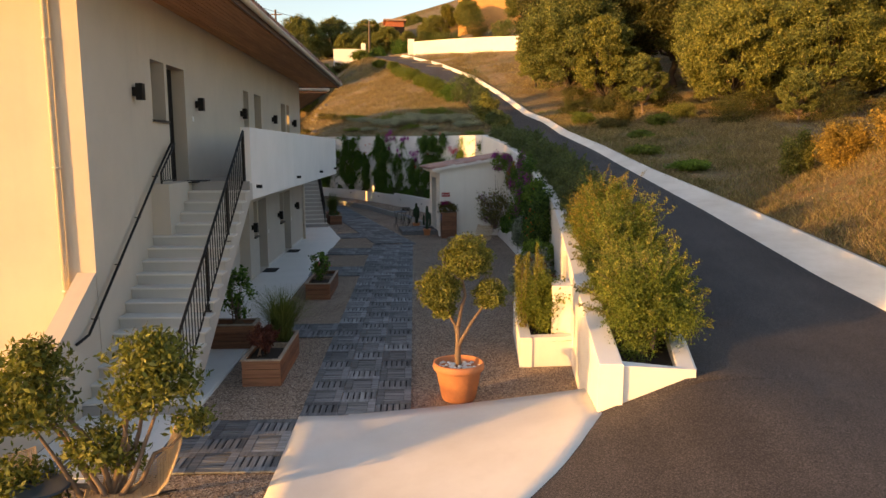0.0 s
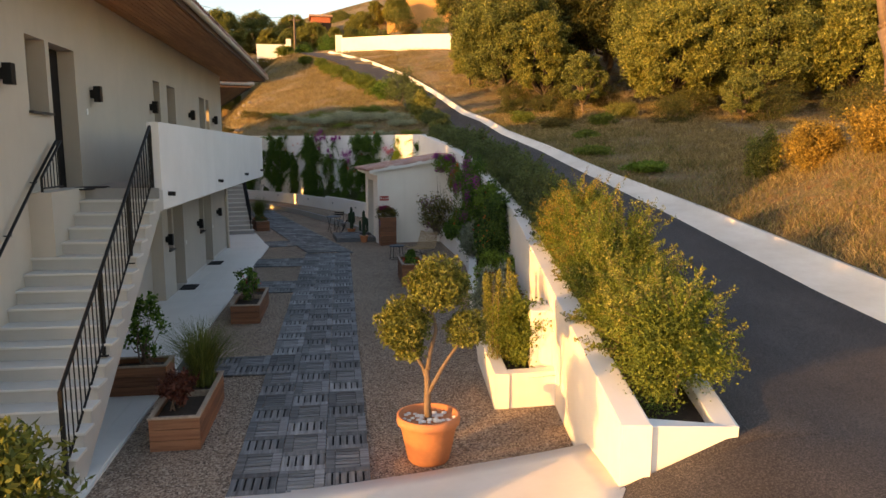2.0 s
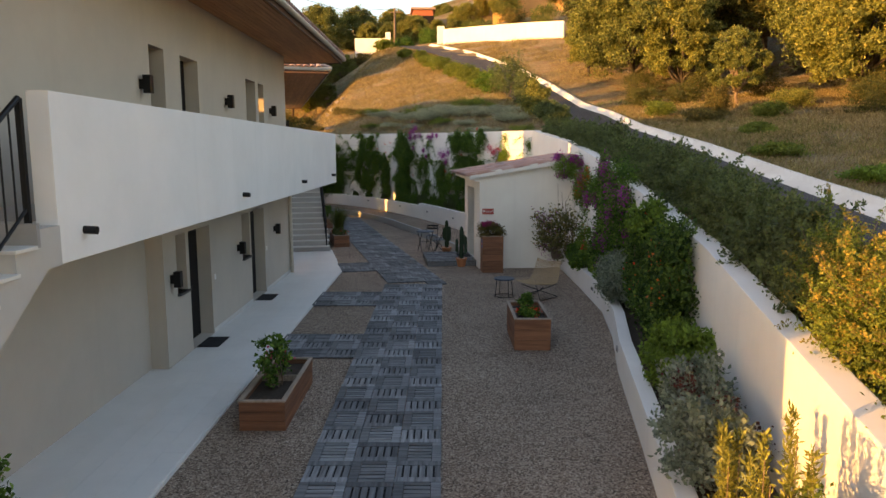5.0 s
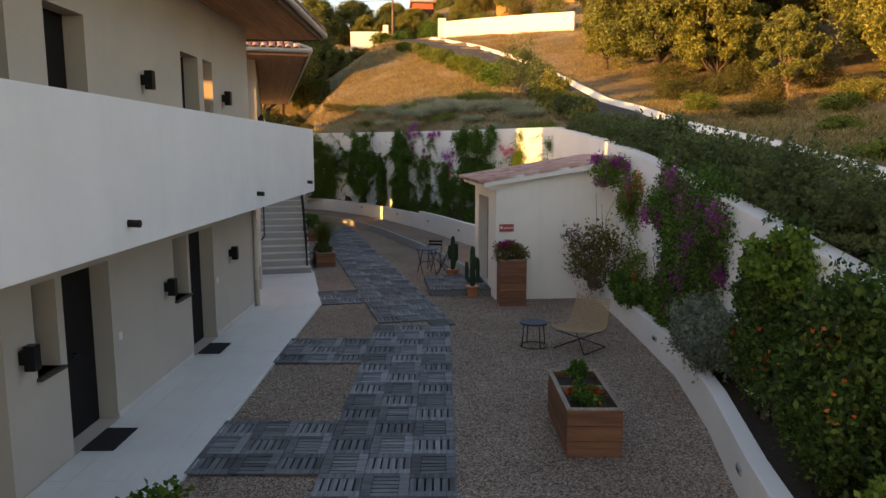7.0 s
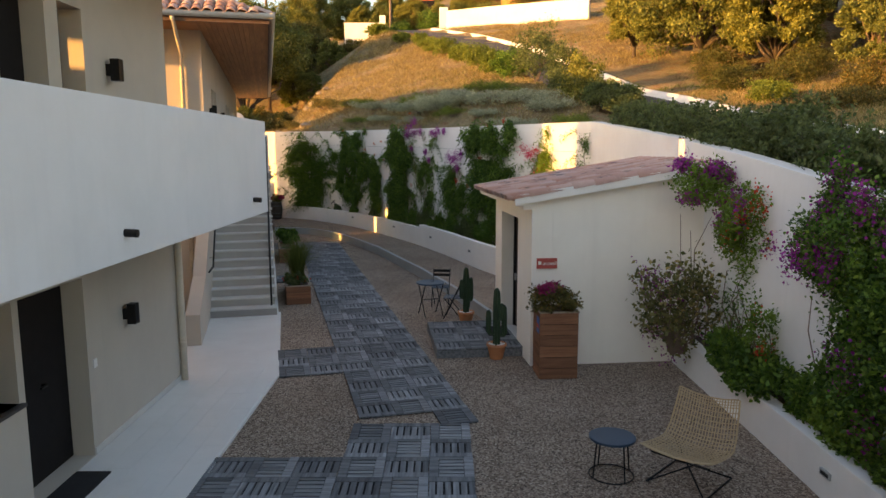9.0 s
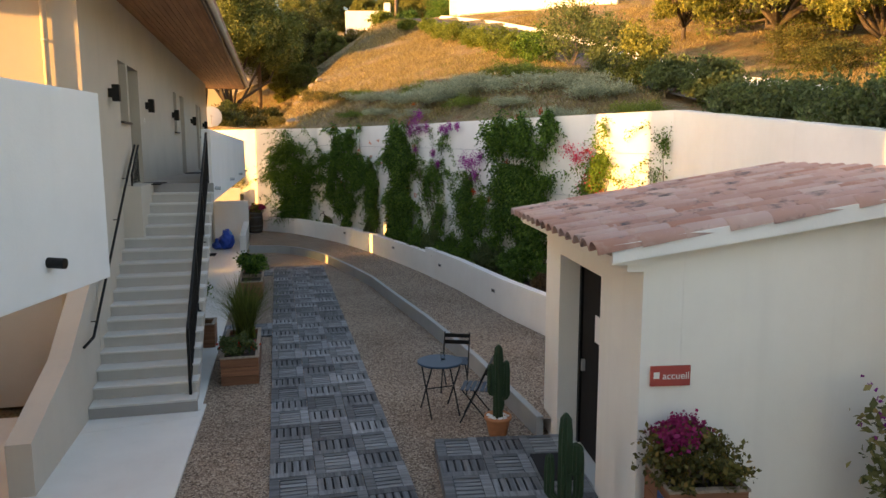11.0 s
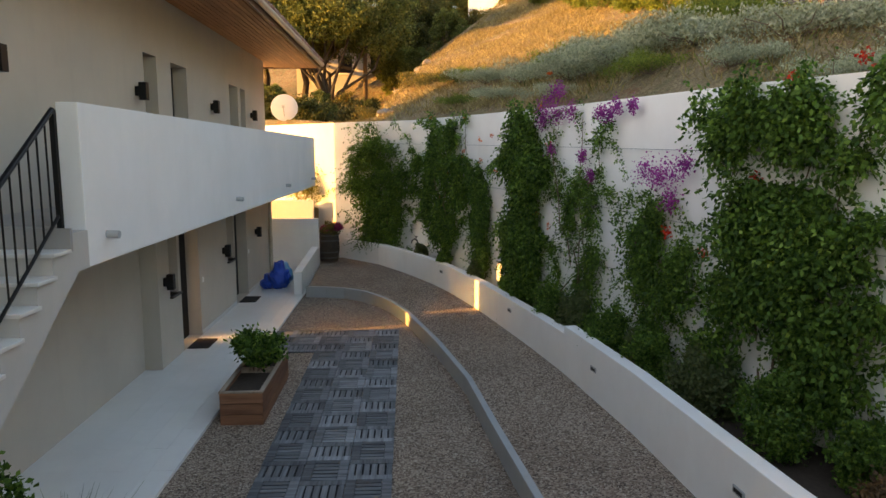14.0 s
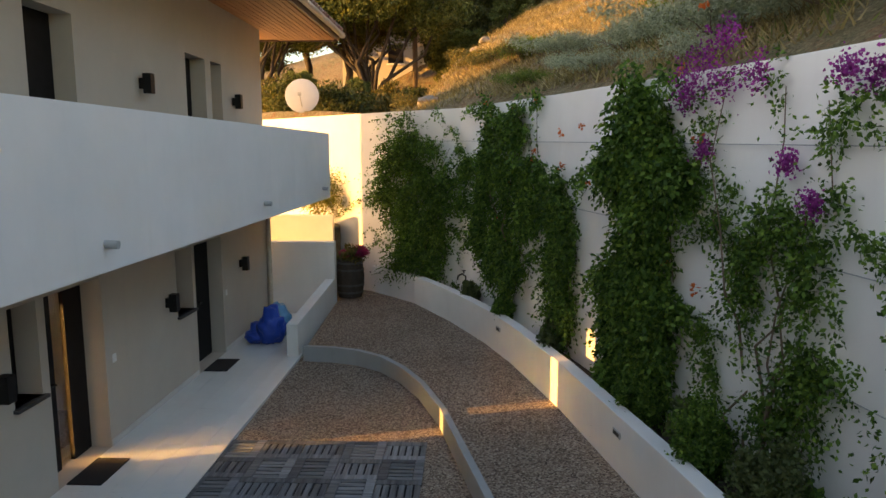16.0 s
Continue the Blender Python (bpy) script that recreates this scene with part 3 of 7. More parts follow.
    x = 0.06
    while x < x1 - 0.1:
        part("soffit_board", boxes((x, x + 0.095, ya + 0.05, yb - 0.05, EAVE - 0.038, EAVE - 0.02)), M["soffit"], soff)
        x += 0.105
    y = ya + 0.08
    while y < -0.08:
        part("soffit_board", boxes((xb + 0.1, 0.0, y, y + 0.095, EAVE - 0.038, EAVE - 0.02)), M["soffit_x"], soff)
        y += 0.105
    part("fascia", boxes((x1 - 0.03, x1, ya, yb, EAVE - 0.06, EAVE + 0.12), (xb, x1 - 0.03, ya, ya + 0.03, EAVE - 0.06, EAVE + 0.12), (xb, x1 - 0.03, yb - 0.03, yb, EAVE - 0.06, EAVE + 0.12)), M["fascia"], h)
    bm = bmesh.new()
    for a, b in (((x1 + 0.055, ya - 0.1, EAVE + 0.08), (x1 + 0.055, yb + 0.1, EAVE + 0.08)), ((xb, ya - 0.055, EAVE + 0.08), (x1 + 0.1, ya - 0.055, EAVE + 0.08)), ((xb, yb + 0.055, EAVE + 0.08), (x1 + 0.1, yb + 0.055, EAVE + 0.08))):
        add_tube(bm, a, b, 0.062, n=12)
    part("gutter", bm, M["gutter"], h, "cream half-round gutter", True)
    # hipped roof body
    rise = 0.36
    hw = (x1 - xb) / 2
    zr = EAVE + 0.12 + hw * rise
    bm = bmesh.new()
    v = [bm.verts.new(p) for p in ((x1, ya, EAVE + 0.12), (x1, yb, EAVE + 0.12), (xb, yb, EAVE + 0.12), (xb, ya, EAVE + 0.12), ((x1 + xb) / 2, ya + hw, zr), ((x1 + xb) / 2, yb - hw, zr))]
    for q in ((0, 1, 5, 4), (1, 2, 5), (2, 3, 4, 5), (3, 0, 4), (3, 2, 1, 0)):
        bm.faces.new([v[i] for i in q])
    bmesh.ops.recalc_face_normals(bm, faces=bm.faces[:])
    roof = part("roof", bm, M["tile_mortar"], h, "hipped roof of weathered pink canal tiles")
    # canal tiles along the eaves
    sl = math.atan(rise)
    for side in ("front", "near"):
        span = (ya, yb) if side == "front" else (xb, x1)
        p = span[0] + 0.12
        while p < span[1] - 0.1:
            for row in range(3):
                if min(p - span[0], span[1] - p) < row * 0.36:
                    continue
                o = new("roof_tile", TILE)
                o.parent = roof
                off = 0.10 - row * 0.36
                if side == "front":
                    o.matrix_local = Matrix.Translation((x1 + off, p, EAVE + 0.12 - off * rise + 0.02 + 0.012 * row)) @ Matrix.Rotation(sl, 4, "Y") @ Matrix.Rotation(radians(90), 4, "Z")
                else:
                    o.matrix_local = Matrix.Translation((p, ya - off, EAVE + 0.12 - off * rise + 0.02 + 0.012 * row)) @ Matrix.Rotation(sl, 4, "X")
            p += 0.215
    # downpipes
    bm = bmesh.new()
    add_path(bm, [(-0.4, ya - 0.05, EAVE), (-0.4, near - 0.06, EAVE - 0.5), (-0.4, near - 0.06, 0.3)], 0.042, 12)
    for z in (1.6, 3.3, 5.0):
        add_tube(bm, (-0.4, near - 0.06, z), (-0.4, near - 0.06, z + 0.03), 0.052, n=12)
    part("downpipe", bm, M["pipe"], h, smooth=True)
    bm = bmesh.new()
    add_path(bm, [(0.06, LEN - 0.06, 0.04), (0.06, LEN - 0.06, FLOOR - 0.25)], 0.05, 12)
    add_tube(bm, (0.06, LEN - 0.06, 0.62), (0.06, LEN - 0.06, 0.66), 0.058, n=12)
    part("downpipe", bm, M["pipe"], h, smooth=True)
    # stair: 16 steps along the facade
    N, Y0, Y1 = 16, -0.95, 3.15
    run, rise_s = (Y1 - Y0) / N, FLOOR / (N + 1)
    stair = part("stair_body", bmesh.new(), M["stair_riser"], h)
    bm = bmesh.new()
    prof = [(Y0, 0.0)]
    for k in range(N):
        prof += [(Y0 + k * run, (k + 1) * rise_s), (Y0 + (k + 1) * run, (k + 1) * rise_s)]
    prof += [(Y1, FLOOR - 0.03), (3.5, FLOOR - 0.03), (3.5, PAR_LOW), (3.3, PAR_LOW), (Y0 + 0.62, 0.1), (Y0 + 0.45, 0.0)]
    for x in (0.0, 1.33):
        vs = [bm.verts.new((x, y, z)) for y, z in prof]
        bm.faces.new(vs)
    vs = list(bm.verts)
    k = len(prof)
    for i in range(k):
        bm.faces.new((vs[i], vs[(i + 1) % k], vs[k + (i + 1) % k], vs[k + i]))
    bmesh.ops.recalc_face_normals(bm, faces=bm.faces[:])
    bm.to_mesh(stair.data)
    bm.free()
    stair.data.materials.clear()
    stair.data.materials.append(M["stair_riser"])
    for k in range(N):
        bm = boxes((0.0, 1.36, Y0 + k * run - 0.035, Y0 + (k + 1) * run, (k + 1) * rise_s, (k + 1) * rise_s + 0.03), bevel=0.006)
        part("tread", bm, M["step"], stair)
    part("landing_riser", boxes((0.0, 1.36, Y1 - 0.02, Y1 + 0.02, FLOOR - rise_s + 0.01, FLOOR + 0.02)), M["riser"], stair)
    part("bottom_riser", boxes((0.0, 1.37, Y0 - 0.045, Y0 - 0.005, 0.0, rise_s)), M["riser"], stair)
    # cheek wall on the house side of the stair, beyond the corner of the house
    bm = bmesh.new()
    pr = [(-3.1, 0.0), (-3.1, 0.6), (-1.6, 1.05), (near - 0.02, 2.05 + near * 0.62), (near - 0.02, 0.0)]
    for x in (-0.25, -0.002):
        bm.faces.new([bm.verts.new((x, y, z)) for y, z in pr])
    vs = list(bm.verts)
    for i in range(5):
        bm.faces.new((vs[i], vs[(i + 1) % 5], vs[5 + (i + 1) % 5], vs[5 + i]))
    bmesh.ops.recalc_face_normals(bm, faces=bm.faces[:])
    part("cheek_wall", bm, M["wall"], h)
    part("landing_block", boxes((0.0, 0.30, 1.9, 3.14, FLOOR - 0.9, FLOOR + 0.03)), M["wall"], h)
    # railings
    railing(h, (Y0 + 0.18, rise_s + 0.03), (3.2, FLOOR + 0.03), (0.0, 0.34, 0.67, 1.0), 0.92, 30, 1.26)
    r1, r2 = bmesh.new(), bmesh.new()
    add_path(r1, [(0.02, Y0 - 0.1, rise_s + 0.86), (0.09, Y0 + 0.12, rise_s + 0.94), (0.09, 2.0, FLOOR + 0.22), (0.09, 2.75, FLOOR + 0.72)], 0.02)
    for t in (0.1, 0.4, 0.7, 1.0):
        y = Y0 + 0.12 + (2.0 - Y0 - 0.12) * t
        z = rise_s + 0.94 + (FLOOR + 0.22 - rise_s - 0.94) * t
        add_path(r1, [(0.0, y, z - 0.06), (0.09, y, z - 0.06), (0.09, y, z)], 0.009, 6)
    for k in range(6):
        y = 2.10 + k * 0.11
        bm = bmesh.new()
        add_tube(bm, (0.15, y, FLOOR + 0.08), (0.15, y, FLOOR + 0.22 + 0.667 * (y - 2.0)), 0.008, n=6)
        part("short_baluster", bm, M["black"], h)
    add_path(r2, [(0.15, 2.0, FLOOR + 0.03), (0.15, 2.0, FLOOR + 0.22), (0.15, 2.75, FLOOR + 0.72)], 0.018)
    add_path(r2, [(0.15, 2.0, FLOOR + 0.08), (0.15, 2.72, FLOOR + 0.08)], 0.012)
    part("wall_handrail", r1, M["black"], h)
    part("short_railing", r2, M["black"], h)
    return h


def barrel_tile(name, length, r0, r1, material, seg=7, thick=0.016):
    """A canal tile, crown up, running from y = 0 (low end) to y = length."""
    bm = bmesh.new()
    rings = []
    for y, r in ((0.0, r0), (length, r1)):
        for rr in (r, r - thick):
            rings.append([bm.verts.new((rr * math.cos(math.pi * k / seg), y, rr * math.sin(math.pi * k / seg) * 0.8)) for k in range(seg + 1)])
    o0, i0, o1, i1 = rings
    for k in range(seg):
        bm.faces.new((o0[k], o0[k + 1], o1[k + 1], o1[k]))
        bm.faces.new((i0[k + 1], i0[k], i1[k], i1[k + 1]))
        bm.faces.new((i0[k], i0[k + 1], o0[k + 1], o0[k]))
    bmesh.ops.recalc_face_normals(bm, faces=bm.faces[:])
    return finish(bm, name, material, True)


def glass_material():
    n = Nodes("window_glass")
    n.done((0.9, 0.93, 0.95), 0.03, None, 0.0, 0.5)
    n.b.inputs["Transmission Weight"].default_value = 1.0
    n.b.inputs["IOR"].default_value = 1.45
    return n.m


def tile_material():
    n = Nodes("roof_tile_clay")
    info = n.t.nodes.new("ShaderNodeObjectInfo")
    c = n.ramp(info.outputs["Random"], [(0.0, (0.38, 0.22, 0.18)), (0.35, (0.46, 0.29, 0.25)), (0.7, (0.52, 0.38, 0.34)), (1.0, (0.40, 0.21, 0.16))])
    p = n.world_coord()
    d = n.noise(p, 3.2, 5, 0.65)
    c = n.mix(n.ramp(d, [(0.56, (0, 0, 0)), (0.68, (1, 1, 1))]), c, (0.10, 0.09, 0.095))
    e = n.noise(p, 7.0, 4, 0.6)
    c = n.mix(n.ramp(e, [(0.55, (0, 0, 0)), (0.8, (0.7, 0.7, 0.7))]), c, (0.55, 0.45, 0.40))
    return n.done(c, 0.85, n.bump(n.noise(p, 60, 3), 0.3, 0.004))


M["glass"] = glass_material()
M["dark_sill"] = plain("dark_sill", (0.05, 0.045, 0.045), 0.5)
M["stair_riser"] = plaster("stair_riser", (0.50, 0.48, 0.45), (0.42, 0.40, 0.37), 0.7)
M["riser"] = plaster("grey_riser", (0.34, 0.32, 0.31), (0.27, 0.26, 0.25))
M["fascia"] = plain("fascia_wood", (0.12, 0.07, 0.045), 0.6)
M["soffit_x"] = wood("soffit_wood_end", (0.30, 0.14, 0.06), (0.50, 0.26, 0.12), "x", 0.3, 0.6)
M["tile_clay"] = tile_material()
M["tile_mortar"] = plain("roof_mortar", (0.35, 0.24, 0.19), 0.9)
TILE = barrel_tile("roof_tile", 0.42, 0.108, 0.092, M["tile_clay"])

A_POSE = pose(-3.6, -0.5, 0)
B_ANG = 14.0
cb, sb = math.cos(radians(B_ANG)), math.sin(radians(B_ANG))


def bxy(v, u):
    """World x, y from the second house's axes: v outwards, u along its front."""
    return v * cb - u * sb, v * sb + u * cb


B_POSE = pose(*bxy(0.78, 22.58), 0.0, 0, 0, B_ANG)
house_a = make_house(A_POSE, "two-storey cream rendered guest house with outside stair and white balcony", False, M["black"], -0.3)
house_b = make_house(B_POSE, "second cream two-storey guest house standing at an angle", True, M["curb"], -0.13)
for m in (A_POSE, B_POSE):
    for y, z in ((1.4, 4.47), (4.6, 4.47), (8.3, 4.47), (12.28, 4.49), (15.89, 4.5), (9.02, 1.45), (12.68, 1.45), (15.9, 1.5)):
        wall_lamp(m @ Matrix.Translation((0, y, z)))
    for y0, y1 in ((9.95, 10.6), (13.85, 14.5)):
        bm = boxes((0.02, 0.4, y0, y1, 0.046, 0.062), bevel=0.004)
        thing("doormat", bm, M["mat"], "dark grey coir doormat on the terrace", "doormat", "doormats", m=m)
    for y0, y1 in ((2.9, 3.8), (9.85, 10.6), (13.75, 14.4)):
        bm = boxes((0.05, 0.45, y0, y1, FLOOR + 0.004, FLOOR + 0.02), bevel=0.004)
        thing("doormat", bm, M["mat"], "dark grey coir doormat on the balcony", "doormat", "doormats", m=m)

# terraces
bm = bmesh.new()
add_prism(bm, [(-3.9, -3.4), (-2.15, -3.4), (-2.15, 17.42), (-3.12, 21.75), (-6.5, 21.0), (-6.5, 17.2), (-3.9, 17.2)], -0.05, 0.03)
terrace_a = thing("terrace", bm, M["tile_floor"], "pale stone tiled terrace along the first house", "terrace", kind="structure")
bm = bmesh.new()
add_prism(bm, [bxy(0.2, 21.0), bxy(2.18, 21.4), bxy(2.18, 40.6), bxy(0.2, 40.6)], -0.05, 0.033)
terrace_b = thing("terrace", bm, M["tile_floor"], "pale stone tiled terrace along the second house", "terrace", kind="structure")


TILE_FLAT = finish(boxes((0.0015, 0.2785, 0.0015, 1.1985, 0.0, 0.013), bevel=0.002), "floor_tile", M["tile_floor"])


def floor_tiles(parent, m, x0, y0, n):
    """Five rows of long floor tiles, each row shifted by half a tile."""
    for i in range(5):
        for j in range(n):
            o = new("floor_tile", TILE_FLAT)
            o.parent = parent
            o.matrix_world = m @ Matrix.Translation((x0 + i * 0.28, y0 + (j + 0.5 * (i % 2)) * 1.2, 0.03))


floor_tiles(terrace_a, Matrix.Identity(4), -3.58, -3.3, 17)
floor_tiles(terrace_b, Matrix.Translation((0, 0, 0.003)) @ pose(0, 0, 0, 0, 0, B_ANG), 0.785, 21.6, 15)


# ---- retaining walls ----
def ribbon(name, pts, thick, material, label, category="wall", cap=0.0):
    """A wall along plan points (x, y, z0, z1); thickness goes to the right of the way."""
    bm = bmesh.new()
    rows = []
    n = len(pts)
    for i, (x, y, z0, z1) in enumerate(pts):
        a, b = pts[max(0, i - 1)], pts[min(n - 1, i + 1)]
        d = Vector((b[0] - a[0], b[1] - a[1], 0)).normalized()
        s = Vector((d.y, -d.x, 0)) * thick
        rows.append([bm.verts.new((x, y, z0)), bm.verts.new((x, y, z1)), bm.verts.new((x + s.x, y + s.y, z1)), bm.verts.new((x + s.x, y + s.y, z0))])
    for a, b in zip(rows, rows[1:]):
        for k in range(3):
            bm.faces.new((a[k], a[k + 1], b[k + 1], b[k]))
    bm.faces.new(rows[0])
    bm.faces.new(list(reversed(rows[-1])))
    bmesh.ops.recalc_face_normals(bm, faces=bm.faces[:])
    es = [e for e in bm.edges if any(v in (r[1], r[2]) for r in rows for v in e.verts) and all(v in [w for r in rows for w in (r[1], r[2])] for v in e.verts)]
    bmesh.ops.bevel(bm, geom=es, offset=0.015, segments=2, affect="EDGES", profile=0.7, clamp_overlap=True)
    return thing(name, bm, material, label, category, kind="structure")


ribbon("wall_east", [(wall_x(y), y, -0.1, wall_top(y)) for y in (-2.9, -1, 1, 3, 5, 6.7, 9, 11, 14, 17, 20, 22, 25.0)], 0.28, M["white"], "white rendered retaining wall below the road")
ribbon("wall_north", [(wall_x(y), y, -0.1, wall_top(y)) for y in (25.0, 27, 28.9, 30.7, 32.5, 34.5, 36.5, 38.4, 40.2, 41.8, 43.9, 50)], 0.28, M["white"], "tall white garden wall overgrown with climbers")
# planter at the lower end of the wall, beside the road
ribbon("planter_wall", [(3.18, -2.892, -0.1, 1.085), (4.10, -2.88, 0.2, 1.02), (4.72, -0.6, 0.6, 1.12)], 0.22 * -1, M["white"], "white rendered front of the roadside planter")
for z in (1.7, 2.6, 3.5):
    bm = bmesh.new()
    add_path(bm, [(wall_x(y) - 0.03, y - 0.02, z + 0.02 * (y - 25)) for y in (25.2, 27, 28.9, 30.7, 32.5, 34.5, 36.5, 38.4, 40.2, 41.6)], 0.005, 5)
    thing("trellis_wire", bm, M["curb"], "thin grey wire stretched along the garden wall", "wire", "trellis wires")
# low bed wall along the east side of the court
ribbon("bed_wall_east", [(4.3, 18.35, -0.05, 0.52), (4.32, 15, -0.05, 0.52), (4.28, 12.3, -0.05, 0.52), (4.0, 10.2, -0.05, 0.52), (3.6, 8.2, -0.05, 0.52), (3.2, 5.5, -0.05, 0.5), (2.75, 2.6, -0.05, 0.5), (2.55, 0.45, -0.05, 0.5)], -0.2, M["white"], "low white wall holding a planting bed")
ribbon("bed_wall_front", [(2.72, 0.456, -0.05, 0.496), (3.62, 0.5, -0.05, 0.5)], -0.2, M["white"], "low white front of the planting bed")
thing("wall_pier", boxes((-0.16, 0.16, -0.34, 0.34, 0.0, 1.28), bevel=0.02), M["white"], "short white rendered pier against the retaining wall", "pier", kind="structure", m=pose(3.36, 1.16, 0.0, 0, 0, -8))
# upper gravel and its curb
CURB = [(1.4, 20.7), (0.7, 23.34), (-0.2, 26.1), (-1.12, 28.62), (-1.78, 30.49), (-2.64, 32.38), (-3.72, 34.5), (-4.3, 35.4), (-4.8, 35.99), (-5.3, 36.42), (-5.82, 36.64), (-6.3, 36.68), (-6.8, 36.62)]
LOWB = [(3.25, 21.7), (2.3, 24.0), (1.42, 26.14), (0.49, 28.89), (-0.37, 31.05), (-1.02, 32.49), (-2.22, 34.97), (-2.65, 35.75), (-3.2, 36.75), (-3.84, 37.75), (-4.85, 39.1), (-6.07, 40.5), (-6.9, 41.1), (-7.5, 41.5)]
ribbon("curb", [(x, y, -0.05, 0.27) for x, y in CURB], 0.09, M["curb"], "grey concrete curb between two levels of gravel", "curb")
ribbon("bed_wall_north_a", [(x, y, 0.0, 0.98) for x, y in LOWB[:5]], 0.18, M["white"], "low white bed wall below the garden wall")
ribbon("bed_wall_north_b", [(x, y, 0.0, 0.86) for x, y in LOWB[4:]], 0.18, M["white"], "low curved white bed wall below the garden wall")
up = [(x + 0.05, y) for x, y in CURB] + [(-7.75, 40.0), (-7.8, 41.6)] + [(x + 0.06, y) for x, y in reversed(LOWB)] + [(2.6, 20.8)]
bm = bmesh.new()
f = bm.faces.new([bm.verts.new((x, y, 0.24)) for x, y in up])
bmesh.ops.triangulate(bm, faces=bm.faces[:])
bmesh.ops.recalc_face_normals(bm, faces=bm.faces[:])
if sum(f.normal.z for f in bm.faces) < 0:
    bmesh.ops.reverse_faces(bm, faces=bm.faces[:])
thing("upper_gravel", bm, M["gravel"], "beige pea gravel on the raised strip", "gravel", kind="structure")
# soil of the beds
bm = bmesh.new()
n = len(LOWB)
a = [bm.verts.new((x + 0.1, y, 0.62)) for x, y in LOWB]
b = [bm.verts.new((wall_x(y + 0.55) + 0.15, y + 0.55, 0.66)) for x, y in LOWB]
for k in range(n - 1):
    bm.faces.new((a[k], a[k + 1], b[k + 1], b[k]))
bmesh.ops.recalc_face_normals(bm, faces=bm.faces[:])
thing("bed_soil", bm, M["soil"], "dark soil of the bed under the climbers", "soil", kind="structure")
bm = bmesh.new()
E1 = [(4.3, 18.3), (4.3, 12.3), (4.0, 10.2), (3.6, 8.2), (3.2, 5.5), (2.75, 2.6), (2.5, 0.47)]
a = [bm.verts.new((x + 0.06, y, 0.40)) for x, y in E1]
b = [bm.verts.new((wall_x(y) + 0.1, y, 0.44)) for x, y in E1]
for k in range(len(E1) - 1):
    bm.faces.new((a[k], a[k + 1], b[k + 1], b[k]))
bmesh.ops.recalc_face_normals(bm, faces=bm.faces[:])
thing("bed_soil", bm, M["soil"], "dark soil of the bed below the wall", "soil", kind="structure")
# nook at the far end of the second terrace
def bpts(rows):
    return [(*bxy(v, u), z0, z1) for v, u, z0, z1 in rows]


ribbon("nook_wall", bpts([(0.6, 40.7, 0, 1.62), (2.15, 40.7, 0, 1.62)]), -0.2, M["white"], "white wall closing the end of the terrace")
ribbon("nook_low_wall", bpts([(1.95, 37.3, 0, 0.62), (1.95, 40.65, 0, 0.8)]), 0.2, M["white"], "low white wall beside the end of the terrace")
ribbon("nook_back_wall", bpts([(-1.5, 42.6, 0, 2.05), (1.75, 42.6, 0, 2.03)]), -0.2, M["white"], "low white wall of the raised bed behind the terrace")
bm = bmesh.new()
add_prism(bm, [bxy(-1.5, 40.95), bxy(1.9, 40.95), bxy(1.75, 42.58), bxy(-1.5, 42.58)], 0.0, 1.32)
thing("bed_soil", bm, M["hill"], "dry earth behind the end wall of the terrace", "soil", kind="structure")
bm = bmesh.new()
add_prism(bm, [bxy(-1.5, 42.82), bxy(1.9, 42.82), bxy(1.5, 44.4), bxy(-1.5, 44.4)], 0.0, 1.75)
thing("bed_soil", bm, M["hill"], "dry earth of the raised bed under the garden wall", "soil", kind="structure")
# added out of view: its height keeps low sun off court and bed wall
ribbon("sun_block_wall", [(-10.4, 16.9, 0, 2.85), (-12.5, 23, 0, 2.85)], 0.2, M["white"], "added unseen wall between the houses that blocks low sun")


# ---- reception hut ----
H_POSE = pose(1.88, 17.92, 0, 0, 0, 6.0)


